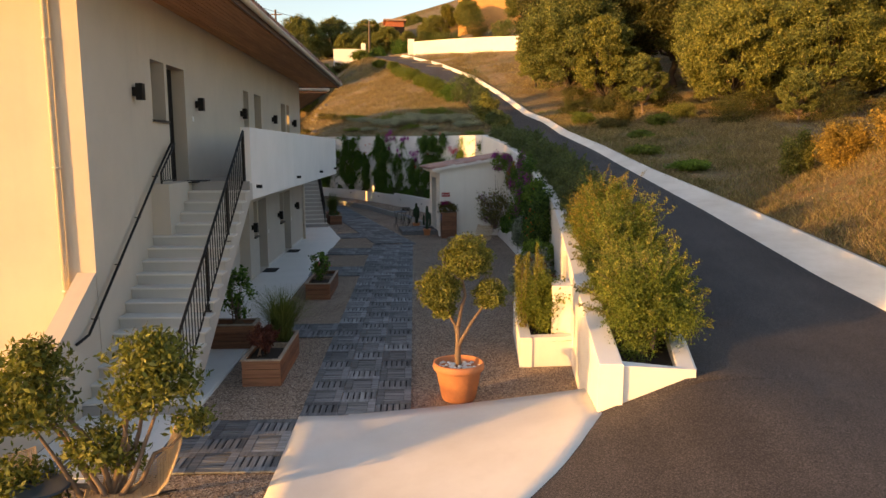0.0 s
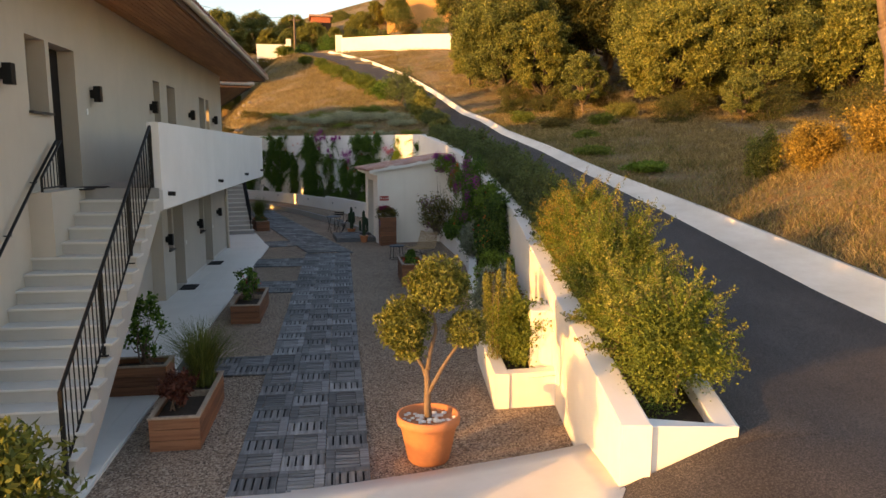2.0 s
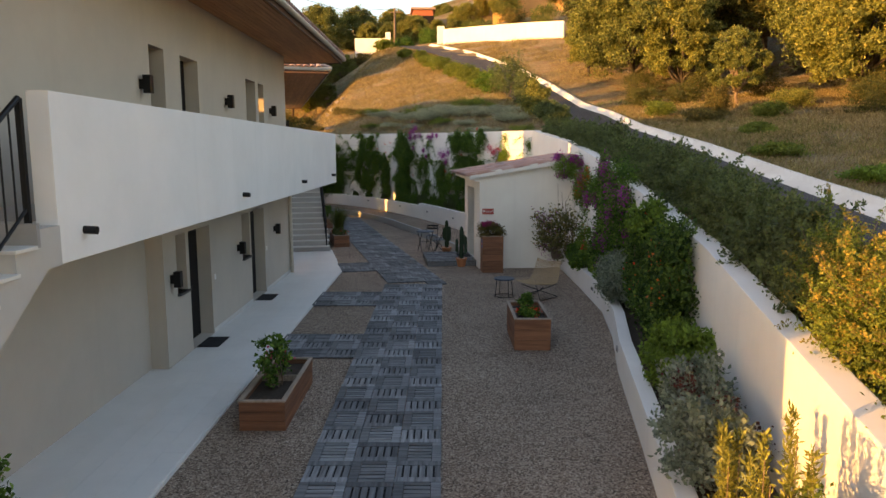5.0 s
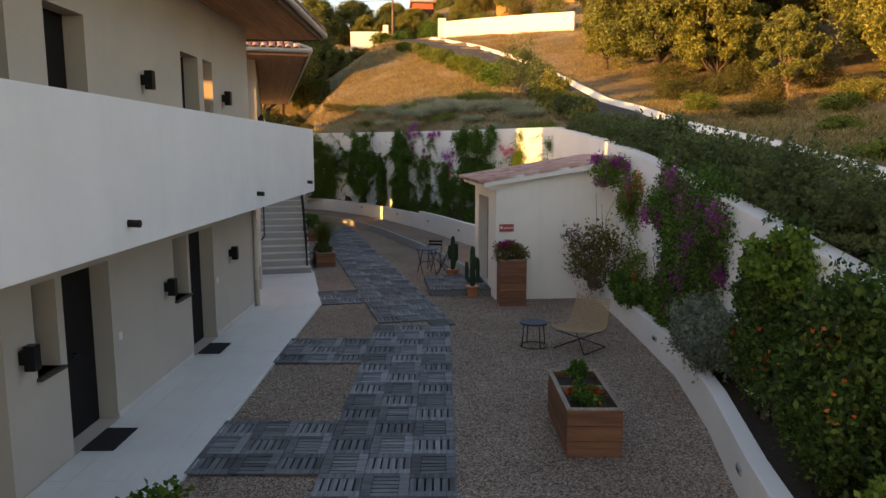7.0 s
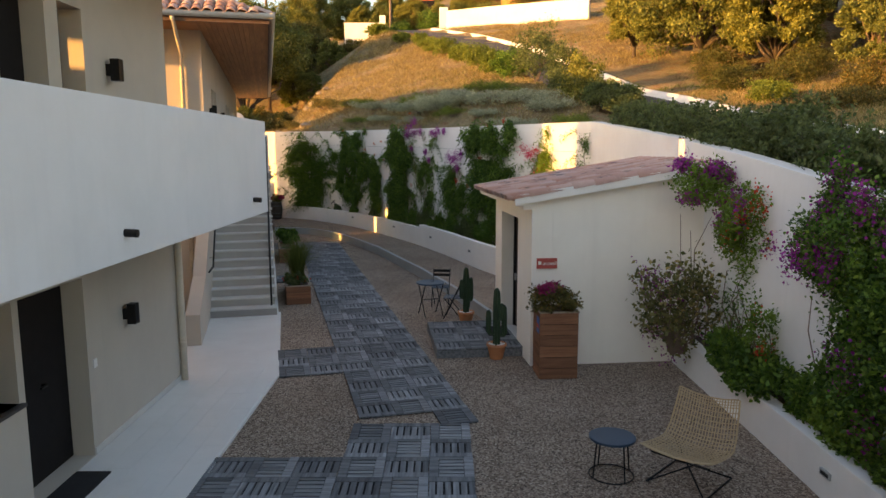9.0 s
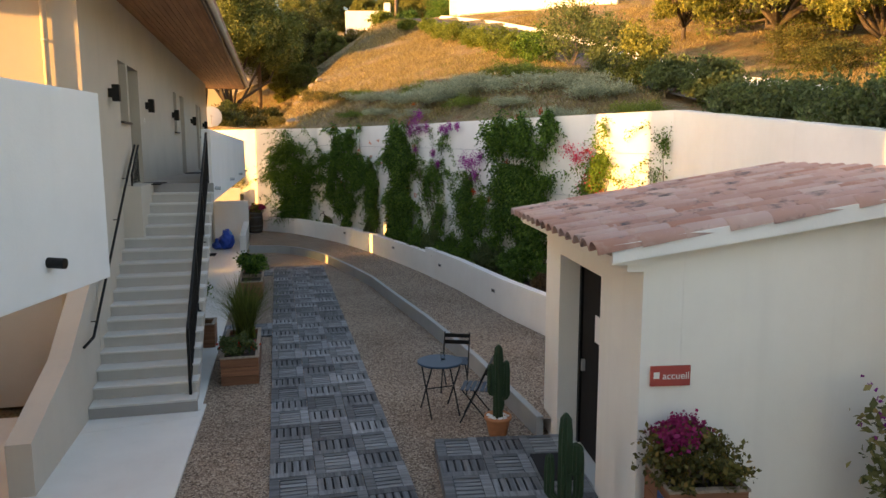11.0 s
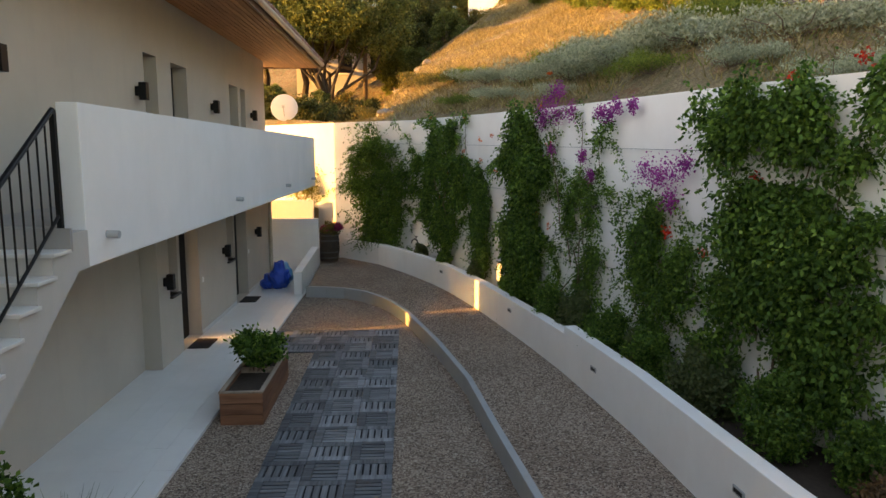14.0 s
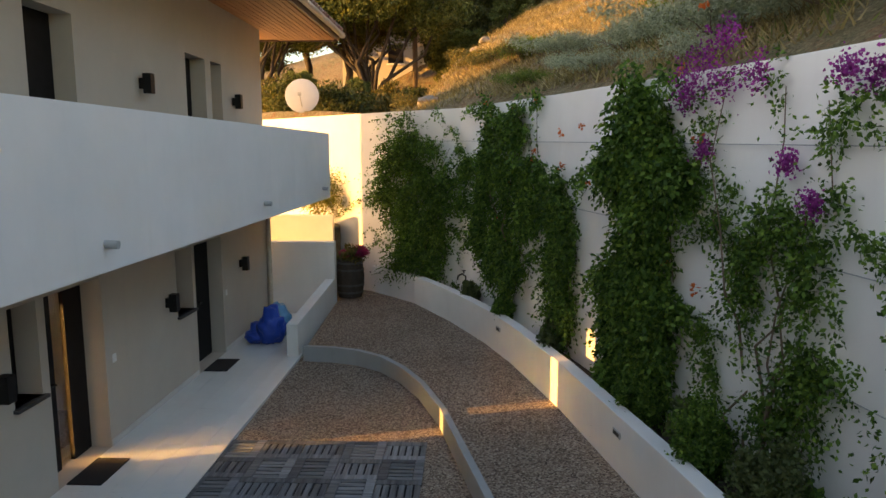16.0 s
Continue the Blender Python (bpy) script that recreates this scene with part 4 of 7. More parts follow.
def make_hut():
    """Local: x right along the near face, y along the front (left) face."""
    h = base("reception_hut", H_POSE, "small cream rendered reception hut with a pink tiled lean-to roof", "hut")
    D, W = 3.2, 3.2
    bm = bmesh.new()
    wall_with_holes(bm, 0.0, 0.34, 0.0, D, 0.0, 2.785, [(1.05, 2.55, 0.0, 2.36)])
    part("front_wall", bm, M["hut_wall"], h)
    for name, y0, y1 in (("near_wall", 0.0, 0.2), ("far_wall", D - 0.2, D)):
        bm = bmesh.new()
        pr = [(0.342, 0.0), (W, 0.0), (W, 3.30), (0.342, 2.835)]
        for y in (y0, y1):
            bm.faces.new([bm.verts.new((x, y, z)) for x, z in pr])
        vs = list(bm.verts)
        for i in range(4):
            bm.faces.new((vs[i], vs[(i + 1) % 4], vs[4 + (i + 1) % 4], vs[4 + i]))
        bmesh.ops.recalc_face_normals(bm, faces=bm.faces[:])
        part(name, bm, M["hut_wall"], h)
    d = part("door", boxes((0.27, 0.315, 1.12, 2.48, 0.07, 2.29), bevel=0.004), M["dark_door"], h, "dark door of the hut, closed")
    part("door_frame", boxes((0.24, 0.33, 1.055, 1.12, 0.06, 2.355), (0.24, 0.33, 2.48, 2.545, 0.06, 2.355), (0.24, 0.33, 1.12, 2.48, 2.29, 2.355)), M["black"], h)
    part("notice", boxes((0.262, 0.269, 1.78, 2.0, 1.45, 1.75)), M["white"], d, "white paper notice on the door")
    part("handle", boxes((0.225, 0.27, 2.34, 2.37, 1.0, 1.14), bevel=0.004), M["curb"], d)
    part("floor", boxes((0.1, W, 0.2, D - 0.2, 0.0, 0.05)), M["tile_floor"], h)
    # cornice along the eave
    part("cornice", boxes((-0.30, 0.02, -0.1, D + 0.1, 2.66, 2.74), (-0.16, 0.02, -0.06, D + 0.06, 2.60, 2.66)), M["hut_wall"], h)
    sl = math.atan2(0.52, W)
    bm = bmesh.new()
    pr = [(-0.32, 2.74), (W + 0.1, 3.30), (W + 0.1, 3.36), (-0.32, 2.80)]
    for y in (-0.12, D + 0.12):
        bm.faces.new([bm.verts.new((x, y, z)) for x, z in pr])
    vs = list(bm.verts)
    for i in range(4):
        bm.faces.new((vs[i], vs[(i + 1) % 4], vs[4 + (i + 1) % 4], vs[4 + i]))
    bmesh.ops.recalc_face_normals(bm, faces=bm.faces[:])
    roof = part("roof", bm, M["tile_mortar"], h, "lean-to roof of weathered pink canal tiles")
    rng = random.Random(4)
    p = -0.05
    while p < D + 0.12:
        for row in range(11):
            o = new("roof_tile", HUT_TILE)
            o.parent = roof
            s = -0.42 + row * 0.36
            o.matrix_local = Matrix.Translation((s * math.cos(sl) - 0.02, p + rng.uniform(-0.008, 0.008), 2.80 + s * math.sin(sl) + 0.02 + rng.uniform(0, 0.008))) @ Matrix.Rotation(-sl - radians(1.5), 4, "Y") @ Matrix.Rotation(radians(-90) + rng.uniform(-0.02, 0.02), 4, "Z")
        p += 0.235
    for y0, y1 in ((-0.15, -0.118), (D + 0.118, D + 0.15)):
        bm = bmesh.new()
        pr = [(-0.31, 2.68), (W + 0.1, 3.24), (W + 0.1, 3.385), (-0.31, 2.825)]
        for y in (y0, y1):
            bm.faces.new([bm.verts.new((x, y, z)) for x, z in pr])
        vs = list(bm.verts)
        for i in range(4):
            bm.faces.new((vs[i], vs[(i + 1) % 4], vs[4 + (i + 1) % 4], vs[4 + i]))
        bmesh.ops.recalc_face_normals(bm, faces=bm.faces[:])
        part("verge", bm, M["white"], h)
    return h


M["hut_wall"] = plaster("hut_plaster", (0.88, 0.84, 0.77), (0.82, 0.775, 0.705))
HUT_TILE = barrel_tile("hut_tile", 0.43, 0.12, 0.10, M["tile_clay"])
hut = make_hut()
HUT = H_POSE
sign = base("sign", HUT @ Matrix.Translation((0.24, -0.02, 1.72)), "small red sign with the word accueil", "sign")
M["sign_red"] = plain("sign_red", (0.42, 0.075, 0.06), 0.5, vary=0.08)
M["sign_white"] = plain("sign_white", (0.8, 0.78, 0.75), 0.6, vary=0.05)
part("panel", boxes((-0.16, 0.18, -0.012, 0.004, -0.085, 0.085), bevel=0.003), M["sign_red"], sign)
cu = bpy.data.curves.new("word", "FONT")
cu.body, cu.size, cu.extrude = "accueil", 0.085, 0.001
cu.materials.append(M["sign_white"])
word = new("word", cu)
word.parent = sign
word.matrix_local = Matrix.Translation((-0.06, -0.015, -0.025)) @ Matrix.Rotation(radians(90), 4, "X")
part("emblem", boxes((-0.135, -0.085, -0.0145, -0.012, -0.02, 0.035), bevel=0.001), M["sign_white"], sign)


# ---- deck paths ----
def deck_tile_mesh(name):
    """Half metre tile: five slats along y over two end boards."""
    bm = bmesh.new()
    g = 0.495 / 2
    w = 0.061
    for k in range(6):
        x = -g + 0.006 + k * (2 * g - 0.012 - w) / 5
        add_box(bm, x, x + w, -g + 0.11, g - 0.11, 0.012, 0.032)
    for s in (-1, 1):
        add_box(bm, -g, g, s * (g - 0.052) - 0.052, s * (g - 0.052) + 0.052, 0.012, 0.034)
    add_box(bm, -g + 0.02, g - 0.02, -g + 0.02, g - 0.02, 0.0, 0.004)
    me = finish(bm, name, M["deck_a"])
    me.materials.append(M["mat"])
    for p in me.polygons:
        if max(me.vertices[k].co.z for k in p.vertices) < 0.006:
            p.material_index = 1
    return me


DECK = deck_tile_mesh("deck_tile")


def lay(parent, x, y, rz, k):
    o = new("deck_tile", DECK)
    o.parent = parent
    o.matrix_local = Matrix.Translation((x, y, 0.0)) @ Matrix.Rotation(radians(rz + (90 if k else 0)), 4, "Z")


path_a = tagged(new("deck_path"), "grey weathered timber deck tiles laid as a path on gravel", "deck path", kind="structure")
for j in range(34):
    y = -1.35 + j * 0.5
    for i in range(3):
        lay(path_a, -0.47 + i * 0.5, y, 0, (i + j) % 2)
for y0, n in ((2.65, 2), (9.15, 3), (13.15, 3)):
    for j in range(n):
        for i in range(3):
            x = -0.97 - i * 0.5
            if x > -2.2:
                lay(path_a, x, y0 + j * 0.5, 0, (i + j) % 2)
for j in range(3):
    for i in range(6):
        lay(path_a, -0.97 - i * 0.5, -1.95 - j * 0.5, 0, (i + j) % 2)
path_b = tagged(new("deck_path"), "grey weathered timber deck tiles leading past the second house", "deck path", kind="structure")
path_b.matrix_world = pose(0, 0, 0, 0, 0, B_ANG)
for j in range(39):
    u = 14.55 + j * 0.5
    for i in range(3):
        v = 3.37 + i * 0.5
        x, y = bxy(v, u)
        if y > 15.66:
            lay(path_b, v, u, 0, (i + j) % 2)
for u0, n, k in ((17.55, 3, 2), (25.7, 2, 2), (32.55, 3, 2)):
    for j in range(n):
        for i in range(k):
            lay(path_b, 2.87 - i * 0.5, u0 + j * 0.5, 0, (i + j) % 2)


# ---- plants ----
RNG = np.random.default_rng(7)


def branch(bm, a, b, r0, r1, bend=0.12, k=4, seed=0):
    """A crooked tapering limb; returns its points."""
    rr = random.Random(seed)
    a, b = Vector(a), Vector(b)
    pts = [a]
    L = (b - a).length
    for i in range(1, k):
        pts.append(a.lerp(b, i / k) + Vector([rr.uniform(-1, 1) for _ in range(3)]) * bend * L)
    pts.append(b)
    rings, u = [], None
    for i, p in enumerate(pts):
        d = (pts[min(k, i + 1)] - pts[max(0, i - 1)]).normalized()
        u = d.orthogonal().normalized() if u is None else (u - d * u.dot(d)).normalized()
        w, r = d.cross(u), r0 + (r1 - r0) * i / k
        rings.append([bm.verts.new(p + (u * math.cos(j * math.tau / 7) + w * math.sin(j * math.tau / 7)) * r) for j in range(7)])
    for ra, rb in zip(rings, rings[1:]):
        for j in range(7):
            bm.faces.new((ra[j], ra[(j + 1) % 7], rb[(j + 1) % 7], rb[j]))
    bm.faces.new(list(reversed(rings[0])))
    bm.faces.new(rings[-1])
    return pts


def crown_clumps(rng, n, radii, centre, size):
    d = rng.normal(size=(n, 3))
    d /= np.linalg.norm(d, axis=1)[:, None]
    d[:, 2] = np.where(d[:, 2] < -0.75, -d[:, 2], d[:, 2])
    r = rng.uniform(0.35, 1.0, (n, 1)) ** 0.5
    return np.asarray(centre) + d * r * np.asarray(radii), size * rng.uniform(0.6, 1.25, n)


def tree_meshes(name, seed, height, spread, leaf_mat, bark_mat, leaves=9000, leaf_size=0.16, clumps=55, low=0.28, foot=0.15):
    """Trunk with limbs, and a crown of clumps of leaves with gaps between them."""
    rng = np.random.default_rng(seed)
    rr = random.Random(seed)
    bm = bmesh.new()
    fork = Vector((rr.uniform(-0.15, 0.15), rr.uniform(-0.15, 0.15), height * low))
    branch(bm, (0, 0, -0.3), fork, 0.05 * height * 0.55, 0.04 * height * 0.5, 0.08, 4, seed)
    cc, ss = crown_clumps(rng, clumps, (spread, spread, height * (0.98 - foot) / 2), (0, 0, height * (0.98 + foot) / 2), spread * 0.19)
    for i in range(0, clumps, max(1, clumps // 14)):
        branch(bm, fork, cc[i], 0.022 * height * 0.6, 0.01, 0.1, 4, seed * 7 + i)
    trunk = finish(bm, name + "_trunk", bark_mat, True)
    per = leaves // clumps
    pts = np.concatenate([blob_points(rng, per, c, (s, s, s * 0.72), 0.2) for c, s in zip(cc, ss)])
    return trunk, fine_leaves(name + "_crown", pts, leaf_size, leaf_mat, rng)


def plant_tree(meshes, x, y, z, scale=1.0, turn=0.0, label="", category="tree", group="trees on the hillside", name="tree"):
    t = base(name, Matrix.Translation((x, y, z)) @ Matrix.Rotation(turn, 4, "Z") @ Matrix.Scale(scale, 4), label, category, group)
    for nm, me in zip(("trunk", "crown"), meshes):
        o = new(nm, me)
        o.parent = t
    return t


def bush(name, centre, radii, leaf_mat, label, n=5000, size=0.06, clumps=26, seed=1, category="shrub", group="", aspect=0.3, stems=6, base_z=None, up=0.4, extra=None, loose=False):
    """Stems from the ground and clumps of leaves; extra: (material, share, size) for blossom."""
    rng = np.random.default_rng(seed)
    clumps = int(clumps * (1.0 if loose else 1.7))
    radii = tuple(v * 0.86 for v in radii)
    b = base(name, Matrix.Translation((centre[0], centre[1], base_z if base_z is not None else centre[2] - radii[2])), label, category, group)
    off = Vector((0, 0, centre[2] - (base_z if base_z is not None else centre[2] - radii[2])))
    d = rng.normal(size=(clumps, 3))
    d /= np.linalg.norm(d, axis=1)[:, None]
    cc = np.asarray(off) + d * rng.uniform(0.2, 1.0, (clumps, 1)) ** 0.5 * np.asarray(radii) * 0.95
    cc += rng.normal(size=(clumps, 3)) * np.asarray(radii) * 0.1
    cc[:, 2] = np.maximum(cc[:, 2], 0.06)
    ss = np.ones(clumps)
    n, size = int(n * (0.9 if loose else 2.1)), size
    if loose:
        stems = clumps
    bm = bmesh.new()
    for i in range(min(stems, clumps)):
        branch(bm, (rng.uniform(-0.1, 0.1), rng.uniform(-0.1, 0.1), 0), cc[i] * 0.8, 0.012, 0.004, 0.1, 3, seed + i)
    tagged(part("stem", bm, M["bark"], b), kind="stuff")
    per = max(4, n // clumps)
    m = float(np.mean(radii))
    pts = np.concatenate([c + rng.normal(size=(per, 3)) * np.asarray(radii) * (0.16 if loose else 0.15) * k for c, k in zip(cc, ss * rng.uniform(0.7, 1.2, clumps))])
    o = tagged(new("foliage", leaf_mesh("foliage", pts, size, aspect, leaf_mat, rng, up)), kind="stuff")
    o.parent = b
    if extra:
        for mat, share, sz, nm in extra:
            k = int(len(pts) * share * 1.8)
            c2 = cc[rng.integers(0, clumps, max(3, clumps // 7))]
            sel = c2[rng.integers(0, len(c2), k)] + rng.normal(size=(k, 3)) * np.minimum(np.asarray(radii) * 0.14, 0.1)
            sel += (sel - np.asarray(off)) * 0.12
            o = tagged(new(nm, leaf_mesh(nm, sel, sz * 0.72, 0.5, mat, rng, 0.2)), kind="stuff")
            o.parent = b
    return b


def grass_clump(name, x, y, z, h, n, label, mat, seed, spread=0.25, width=0.012, category="grass"):
    """Arching blades from one root."""
    rng = np.random.default_rng(seed)
    V, Q = [], []
    for i in range(n):
        a, l, lean = rng.uniform(0, math.tau), h * rng.uniform(0.55, 1.1), rng.uniform(0.1, 0.75)
        p0 = np.array([rng.normal() * 0.06, rng.normal() * 0.06, 0])
        d = np.array([math.cos(a), math.sin(a), 0])
        s = np.array([-d[1], d[0], 0]) * width
        k = len(V)
        for t in (0, 0.35, 0.7, 1.0):
            c = p0 + d * spread * lean * (t ** 1.8) * 2.4 + np.array([0, 0, l * (t - 0.32 * lean * t ** 3)])
            w = 1 - 0.9 * t
            V += [c - s * w, c + s * w]
        for j in range(3):
            Q.append((k + 2 * j, k + 2 * j + 1, k + 2 * j + 3, k + 2 * j + 2))
    o = new(name, raw_mesh(name, V, Q, mat))
    o.matrix_world = Matrix.Translation((x, y, z))
    return tagged(o, label, category)


# climbers on the north wall
TAP = (wall_x(39.3) - 0.22, 39.25)
def climber(name, y0, y1, z0, z1, n, mat, label, seed, out=0.18, size=0.075, blossoms=(), density=1.0, leafy=0.62):
    """A mat of leaves and stems against the wall between two y, with an uneven rim."""
    rng = np.random.default_rng(seed)
    c = base(name, Matrix.Translation((wall_x((y0 + y1) / 2), (y0 + y1) / 2, z0)), label, "climber", "climbers on the garden wall")
    org = np.array([wall_x((y0 + y1) / 2), (y0 + y1) / 2, z0])

    def on_wall(y, z, o):
        d = Vector((wall_x(y + 0.05) - wall_x(y - 0.05), 0.1, 0)).normalized()
        return np.array([wall_x(y) - d.y * o, y + d.x * o, z]) - org

    sprays = int(n * 0.56)
    size *= 0.66
    pts, ways = [], []
    mid, hw = (y0 + y1) / 2, (y1 - y0) / 2
    bm = bmesh.new()
    for i in range(max(4, int(5 * hw * (1.6 - leafy)))):
        ye, ze = mid + rng.uniform(-1, 1) * hw * 0.9, z0 + (z1 - z0) * rng.uniform(0.5, 1.0)
        way = branch(bm, on_wall(mid + (ye - mid) * 0.35, z0 + 0.02, 0.06), on_wall(ye, ze, 0.05), 0.016, 0.004, 0.06, 6, seed + i)
        for a, b in zip(way, way[1:]):
            a, b = np.asarray(a), np.asarray(b)
            t = rng.uniform(0, 1, (22, 1))
            pts += list(a + (b - a) * t + rng.normal(size=(22, 3)) * 0.06)
            ways += list(rng.normal(size=(22, 3)) * 0.6)
    tagged(part("stem", bm, M["bark"], c), kind="stuff")
    made = 0
    for _ in range(sprays * 8):
        if made > sprays:
            break
        f = rng.uniform(0, 1)
        yy, zz = mid + rng.uniform(-1.6, 1.6) * hw, z0 + (z1 - z0) * f
        edge = hw * (0.72 + 0.75 * noise.noise((zz * 1.3, seed * 2.3, 0.0)) + 0.45 * noise.noise((zz * 3.7, seed * 1.3, 5.0)) - 0.3 * max(0.0, f - 0.6) + 0.14 * rng.normal())
        lean = 0.45 * hw * noise.noise((zz * 0.8, seed * 5.1, 2.0))
        top = 1.0 - 0.45 * abs(noise.noise((yy * 1.6, seed * 1.7, 4.0))) - 0.12 * rng.uniform()
        low = 0.5 * abs(noise.noise((yy * 1.5, seed * 2.9, 8.0))) * (1.2 - leafy)
        hole = noise.noise((yy * 2.3 + seed, zz * 1.6, seed * 3.1)) + 0.5 * noise.noise((yy * 5.1, zz * 4.3, seed * 1.9))
        if f > top or f < low or abs(yy - mid - lean) > edge or hole < 0.55 - leafy * 0.92 + 0.12 * rng.normal():
            continue
        made += 1
        o0 = out * rng.uniform(0.1, 0.9) * (0.55 + 1.1 * abs(noise.noise((yy * 2.5, zz * 2.5, 5))))
        L = rng.uniform(0.16, 0.36)
        dy, dz, do = rng.normal() * 0.5, -0.65 + rng.normal() * 0.4, 0.34 + 0.15 * rng.normal()
        a, b = on_wall(yy, zz, max(0.02, o0)), on_wall(yy + dy * L, zz + dz * L, max(0.03, o0 + do * L))
        t = np.linspace(0, 1, 10)[:, None]
        bow = np.array([0, 0, 0.16 * L]) * (4 * t * (1 - t))
        pts += list(a + (b - a) * t + bow + rng.normal(size=(10, 3)) * 0.02)
        ways += list(np.repeat([(b - a) / L * 1.5], 10, 0))
    # loose runners that leave the mat sideways and hang over the wall
    for i in range(int(3 + 9 * hw)):
        ya, za = mid + rng.uniform(-0.7, 0.7) * hw, z0 + (z1 - z0) * rng.uniform(0.15, 0.95)
        L, s = rng.uniform(0.4, 0.95), 1 if rng.uniform() < 0.5 else -1
        rise = rng.uniform(-0.5, 0.7)
        for t in np.linspace(0, 1, int(24 + 20 * L)):
            y, z = ya + s * (0.25 * hw + L * 0.8 * t), za + L * (rise * t - 0.6 * t * t)
            if z < z1 + 0.1:
                pts += list(on_wall(y, z, 0.06 + 0.1 * t) + rng.normal(size=(3, 3)) * 0.035)
                ways += [np.array([0, s * 0.4, -0.6])] * 3
    o = tagged(new("foliage", leaf_mesh("foliage", np.array(pts), size, 0.3, mat, rng, -0.25, np.array(ways))), kind="stuff")
    o.parent = c
    for mat2, kf, sz, nm, spots in blossoms:
        bp = []
        for (yy, zz, rad) in spots:
            bp += [on_wall(yy + a * rad, zz + b * rad, 0.1 + abs(d) * rad * 0.8) for a, b, d in rng.normal(size=(kf * 2, 3)) * 0.5]
        o = tagged(new(nm, leaf_mesh(nm, np.array(bp), sz * 0.68, 0.45, mat2, rng)), kind="stuff")
        o.parent = c
    return c


P, R = M["flower_purple"], M["flower_red"]
M["flower_orange"] = leaf("orange_trumpet", (0.55, 0.09, 0.02), (0.75, 0.2, 0.06))
M["flower_pink"] = leaf("pink_bract", (0.6, 0.03, 0.12), (0.8, 0.12, 0.25))
OR = M["flower_orange"]
dots = lambda y0, y1, z0, z1, k, s: [(a, b, 0.05) for a, b in zip(np.random.default_rng(s).uniform(y0, y1, k), np.random.default_rng(s + 1).uniform(z0, z1, k))]
climber("trumpet_vine", 40.05, 41.75, 0.7, 4.65, 6500, M["green"], "dense green trumpet vine climbing the white wall", 11, 0.34, 0.1, leafy=0.72)
climber("trumpet_vine", 36.8, 39.3, 1.2, 4.7, 6500, M["green"], "green trumpet vine with small orange flowers", 12, 0.25, 0.1, [(OR, 8, 0.06, "blossom", dots(36.7, 39.2, 2.2, 4.5, 12, 3))], leafy=0.56)
climber("trumpet_vine", 35.75, 36.35, 0.7, 3.8, 3200, M["green"], "narrow green trumpet vine with orange flowers", 21, 0.2, 0.09, [(OR, 8, 0.06, "blossom", dots(35.3, 36.3, 1.0, 4.4, 6, 13))], leafy=0.7)
climber("trumpet_vine", 33.5, 34.75, 0.7, 4.65, 8500, M["green"], "tall dense trumpet vine reaching over the wall", 13, 0.34, 0.105, [(OR, 9, 0.065, "blossom", dots(33.2, 34.9, 0.9, 5.0, 12, 5))], leafy=1.1)
climber("bougainvillea", 31.2, 33.5, 0.7, 4.5, 3000, M["green"], "thin bougainvillea with purple bracts at its top", 14, 0.16, 0.075, [(P, 130, 0.045, "bract", [(33.4, 4.3, 0.2), (33.2, 4.45, 0.2), (32.95, 4.6, 0.16), (33.0, 4.2, 0.18), (33.45, 4.1, 0.14), (32.6, 4.25, 0.15), (31.65, 4.15, 0.12), (33.2, 3.6, 0.1), (32.2, 3.5, 0.1), (31.9, 3.2, 0.1), (31.2, 4.22, 0.13), (30.8, 4.2, 0.1), (31.4, 4.1, 0.1)])], leafy=0.42)
climber("bougainvillea", 29.5, 31.2, 0.7, 3.2, 4200, M["green"], "bougainvillea with purple bracts and red blossoms", 15, 0.22, 0.075, [(P, 120, 0.045, "bract", [(30.4, 3.32, 0.18), (30.1, 3.25, 0.17), (29.8, 3.3, 0.22), (29.85, 2.96, 0.14), (29.6, 3.42, 0.13), (30.5, 2.3, 0.1)]), (R, 24, 0.05, "blossom", [(29.9, 2.55, 0.08), (31.0, 1.2, 0.06)])], leafy=0.5)
climber("trumpet_vine", 27.3, 29.2, 0.9, 4.7, 8500, M["green"], "broad green vine with single red flowers", 16, 0.36, 0.1, [(R, 20, 0.055, "blossom", [(28.6, 3.3, 0.08), (28.3, 4.3, 0.06), (27.7, 4.4, 0.07), (29.2, 2.4, 0.05)])], leafy=0.64)
climber("bougainvillea", 25.95, 26.75, 0.7, 4.3, 2600, M["bright"], "bougainvillea with yellow-green leaves and pink bracts", 17, 0.18, 0.075, [(M["flower_pink"], 60, 0.055, "bract", [(26.97, 3.57, 0.17), (26.6, 3.5, 0.2), (26.8, 3.4, 0.12), (26.5, 2.9, 0.2), (26.3, 2.7, 0.14), (25.7, 2.82, 0.2), (25.95, 2.7, 0.14)]), (R, 30, 0.05, "blossom", [(26.6, 3.55, 0.09)])], leafy=0.6)
climber("bougainvillea", 24.9, 25.5, 1.2, 4.2, 500, M["green"], "sparse young bougainvillea on the white wall", 18, 0.08, 0.07, [(P, 16, 0.05, "bract", [(25.2, 2.8, 0.1)])], leafy=0.4)
